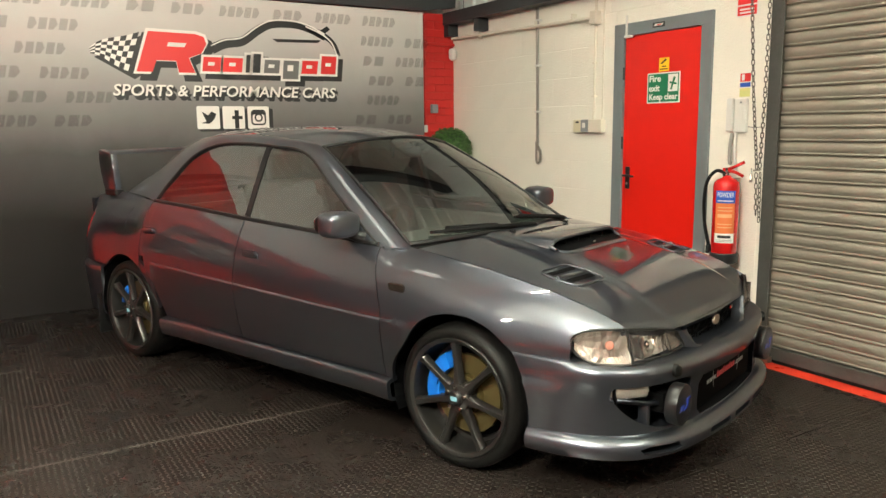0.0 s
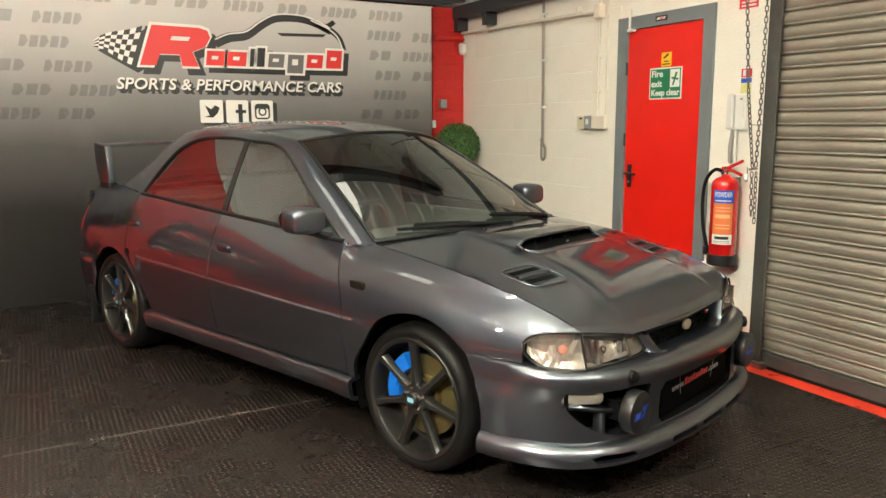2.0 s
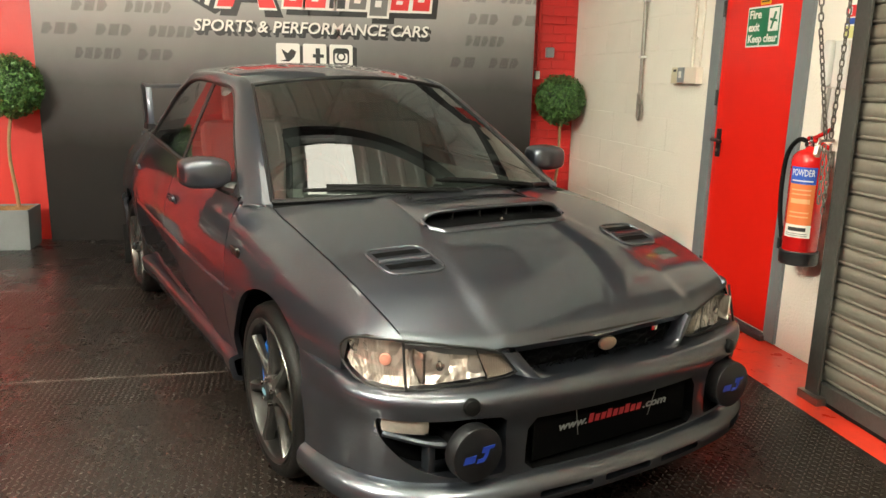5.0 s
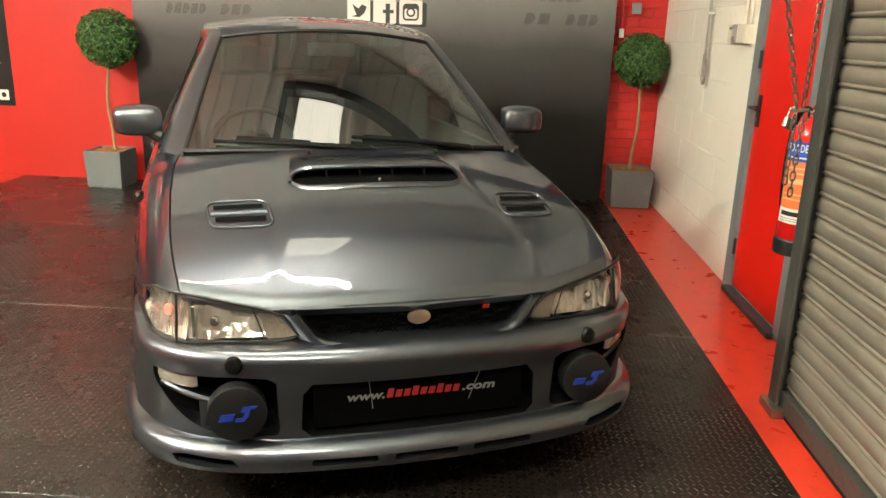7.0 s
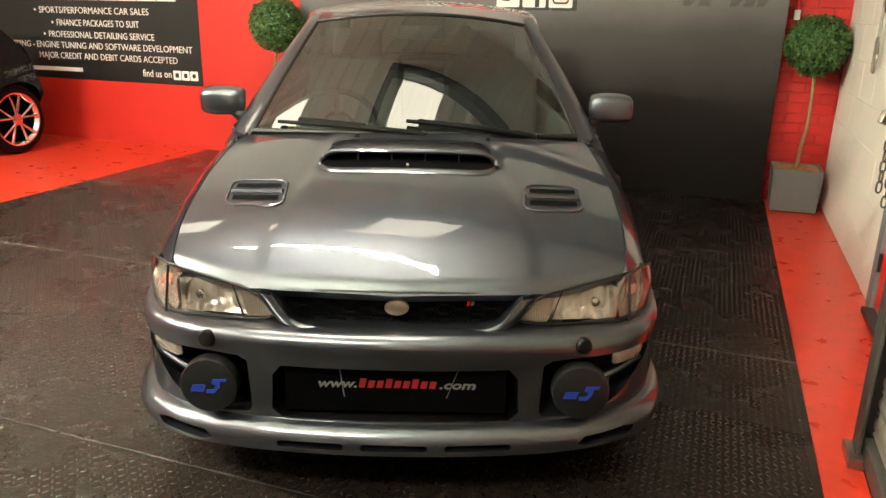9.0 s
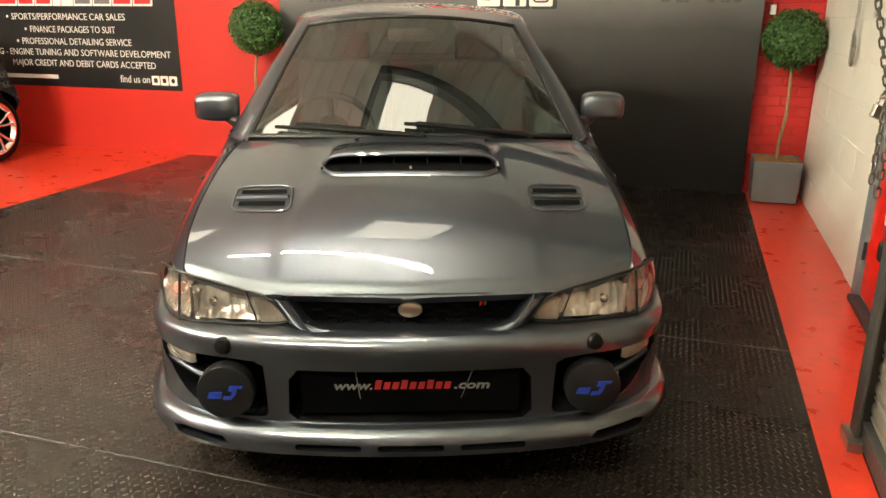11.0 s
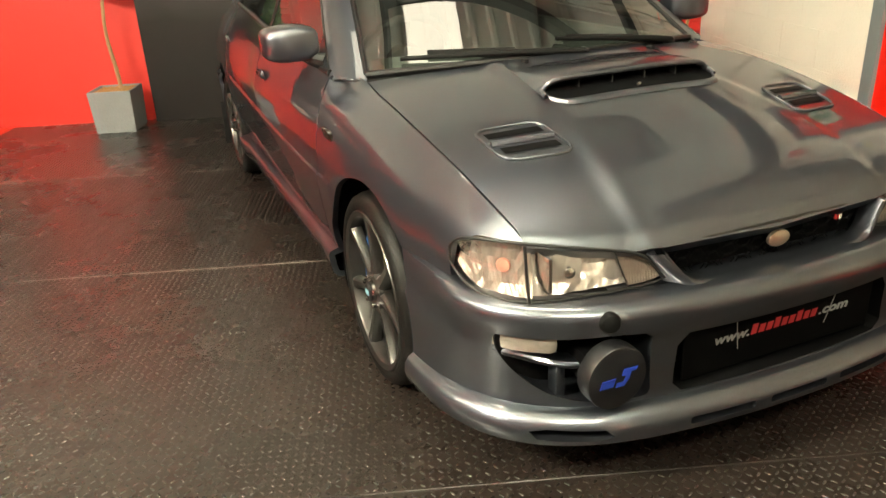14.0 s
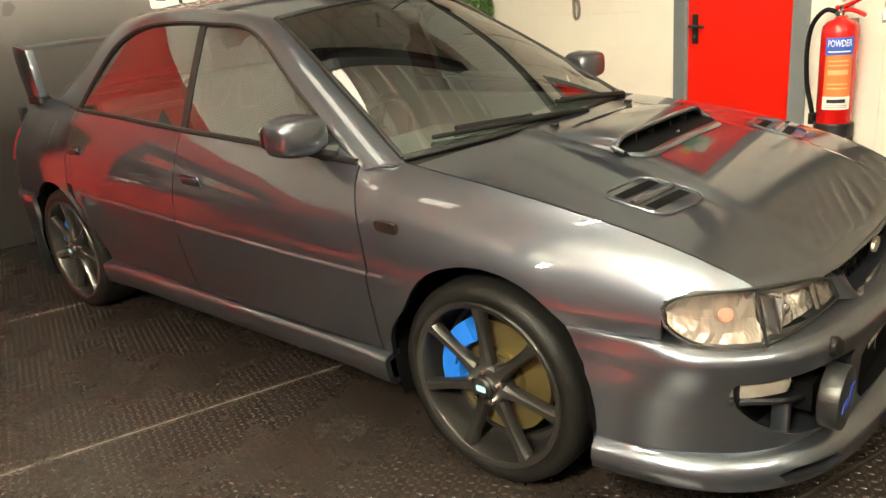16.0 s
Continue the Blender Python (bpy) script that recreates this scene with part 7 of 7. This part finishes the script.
part("rocker", box(-0.06, -0.053, -1.985, -1.955, 1.36, 1.40, 0.003), WHITE_PLASTIC, switches)
part("cream_box", box(-0.05, -0.001, -2.155, -2.01, 1.325, 1.425, 0.006), CREAM_PAINT, switches)
rope = thing("hook_cable", "cable pull with a snap hook hanging on the wall", "cable")
part("rod", tube(spline([(-0.03, -1.335, 2.9), (-0.03, -1.34, 2.2), (-0.028, -1.348, 1.7), (-0.028, -1.355, 1.25)], 5), 0.008, seg=8), STEEL, rope, smooth=True)
part("cord", tube(spline([(-0.028, -1.350, 2.9), (-0.03, -1.36, 2.1), (-0.028, -1.372, 1.22)], 5), 0.005, seg=8), CORD, rope, smooth=True)
for z in (1.50, 1.88, 2.25):
    part("clip", box(-0.045, 0.0, -1.378, -1.335, z - 0.008, z + 0.008, 0.003), WHITE_PLASTIC, rope)
hook = part("snap_hook", tube(spline([(-0.03, -1.352, 1.25), (-0.03, -1.350, 1.16), (-0.03, -1.352, 1.09), (-0.03, -1.372, 1.065), (-0.03, -1.398, 1.085), (-0.03, -1.405, 1.14), (-0.03, -1.395, 1.165)], 5), 0.010, seg=8), STEEL, rope, "dull steel snap hook", smooth=True)
part("hook_gate", tube([(-0.03, -1.352, 1.225), (-0.03, -1.402, 1.165)], 0.012, seg=8), STEEL, rope, smooth=True)
part("hook_lever", tube(spline([(-0.03, -1.335, 1.235), (-0.035, -1.37, 1.24), (-0.035, -1.385, 1.25)], 4), 0.006, seg=8), STEEL, rope)

red_pipe = thing("red_pipe", "small pipe on the brick wall, painted red over", "pipe")
part("upright", tube([(-0.355, -0.022, 2.44), (-0.355, -0.022, 1.36)], 0.013, seg=10), RED_BRICK, red_pipe, smooth=True)
part("branch", tube(spline([(-0.355, -0.024, 2.12), (-0.34, -0.03, 2.16), (-0.30, -0.03, 2.172), (-0.02, -0.03, 2.172)], 5), 0.013, seg=10), RED_BRICK, red_pipe, smooth=True)
part("tee", box(-0.375, -0.325, -0.045, -0.003, 2.10, 2.15, 0.008), RED_BRICK, red_pipe)
part("end_cap", box(-0.375, -0.335, -0.04, -0.003, 1.33, 1.40, 0.004), WHITE_PLASTIC, red_pipe)
tagged(part("grey_box", box(-0.285, -0.215, -0.045, -0.003, 1.515, 1.60, 0.006), GREY_PLASTIC), "small grey electrical box on red brick", "electrical box")
sensor = thing("wall_sensor", "white plastic alarm sensor in the corner", "sensor", pose(-0.04, -0.04, 2.085, 0, 0, 45))
part("shell", lathe([(0.018, -0.06), (0.038, -0.045), (0.042, 0.02), (0.036, 0.045), (0.012, 0.055)], seg=24), WHITE_PLASTIC, sensor, smooth=True)

# ================================================================ dark hatchback nosed up to the red wall
DARK_PAINT = paint_of("black metallic paint", (0.012, 0.012, 0.014), 0.5, 0.3)
hatch = thing("dark_hatchback", "black hatchback parked nose to the red wall, alloy wheels", "car", pose(-6.79, 0, 0))
outline = [(-0.60, 0.20), (-0.545, 0.30), (-0.52, 0.46), (-0.535, 0.62), (-0.60, 0.74), (-0.62, 0.87), (-0.68, 1.03), (-0.76, 1.16), (-0.88, 1.29), (-1.02, 1.37), (-1.5, 1.46), (-2.3, 1.47), (-3.1, 1.34), (-3.7, 1.03), (-4.4, 0.90), (-4.62, 0.70), (-4.66, 0.40), (-4.6, 0.20)]
rows = []
for k in range(15):
    s = -1 + 2 * k / 14
    rows.append([(-0.86 + 0.86 * s * (1 - 0.26 * EASE((z - 0.82) / 0.55)) * (1 - 0.05 * EASE((0.5 - z) / 0.3)), y + 0.16 * (abs(s) ** 3) * (-1 if y > -1.0 else 1 if y < -4.0 else 0), z - 0.05 * abs(s) ** 4 * (z > 1.0)) for y, z in [(p.x, p.z) for p in spline([(y, 0, z) for y, z in outline], 4)]])
shell_bm = sheet(rows, 1, 0)
for end in (0, -1):
    shell_bm.faces.new([shell_bm.verts.new(p) for p in rows[end]])
bmesh.ops.remove_doubles(shell_bm, verts=shell_bm.verts, dist=1e-4)
bmesh.ops.recalc_face_normals(shell_bm, faces=shell_bm.faces)
wells = [cyl(0.345, 0.345, 0.5, pose(-0.10, y, 0.31, 0, 90), 40) for y in (-0.95, -3.75)] + [cyl(0.345, 0.345, 0.5, pose(-1.62, y, 0.31, 0, 90), 40) for y in (-0.95, -3.75)]
part("shell", cut(shell_bm, wells), DARK_PAINT, hatch, smooth=True, sharp=40)
for side, x in ((1, 0.002), (-1, -1.722)):
    win = prism([(-1.10, 0.93), (-1.18, 1.20), (-1.55, 1.36), (-2.3, 1.38), (-2.9, 1.28), (-3.45, 1.0)], 0.004, Matrix(((0, -0.24 * side, 1, x + side * 0.222), (1, 0, 0, 0), (0, 1, 0, 0), (0, 0, 0, 1))))
    part("side_glass", win, mk("dark privacy glass", (0.008, 0.009, 0.009), 0.06, var=0.1), hatch)
for x, side in ((-0.055, 1), (-1.665, -1)):
    for y in (-0.95, -3.75):
        w = new("wheel")
        w.parent, w.matrix_local = hatch, Matrix(((0, 0, side, x), (side, 0, 0, y), (0, 1, 0, 0.312), (0, 0, 0, 1)))
        part("tyre", lathe([(0.225, -0.19), (0.285, -0.19), (0.31, -0.16), (0.312, -0.05), (0.30, -0.012), (0.27, 0.0), (0.238, -0.008)], seg=48, caps=False), TYRE, w, smooth=True)
        part("rim", lathe([(0.20, -0.12), (0.205, -0.03), (0.23, 0.0), (0.243, 0.0), (0.245, -0.03), (0.22, -0.13)], seg=48, close=True), CHROME, w, "bright alloy rim", smooth=True)
        part("hub", lathe([(0.055, -0.04), (0.055, -0.008), (0.03, 0.0)], seg=24), CHROME, w, smooth=True)
        part("barrel_dark", lathe([(0.21, -0.10), (0.21, -0.095)], seg=32), GRILLE_SHADE_BLACK, w)
        for k in range(5):
            for off in (-7, 7):
                a = radians(72 * k + 90)
                b = radians(72 * k + 90 + off * 2.0)
                part("spoke", tube([(0.04 * math.cos(a), 0.04 * math.sin(a), -0.016), (0.235 * math.cos(b), 0.235 * math.sin(b), -0.012)], 0.012, seg=8), CHROME, w)
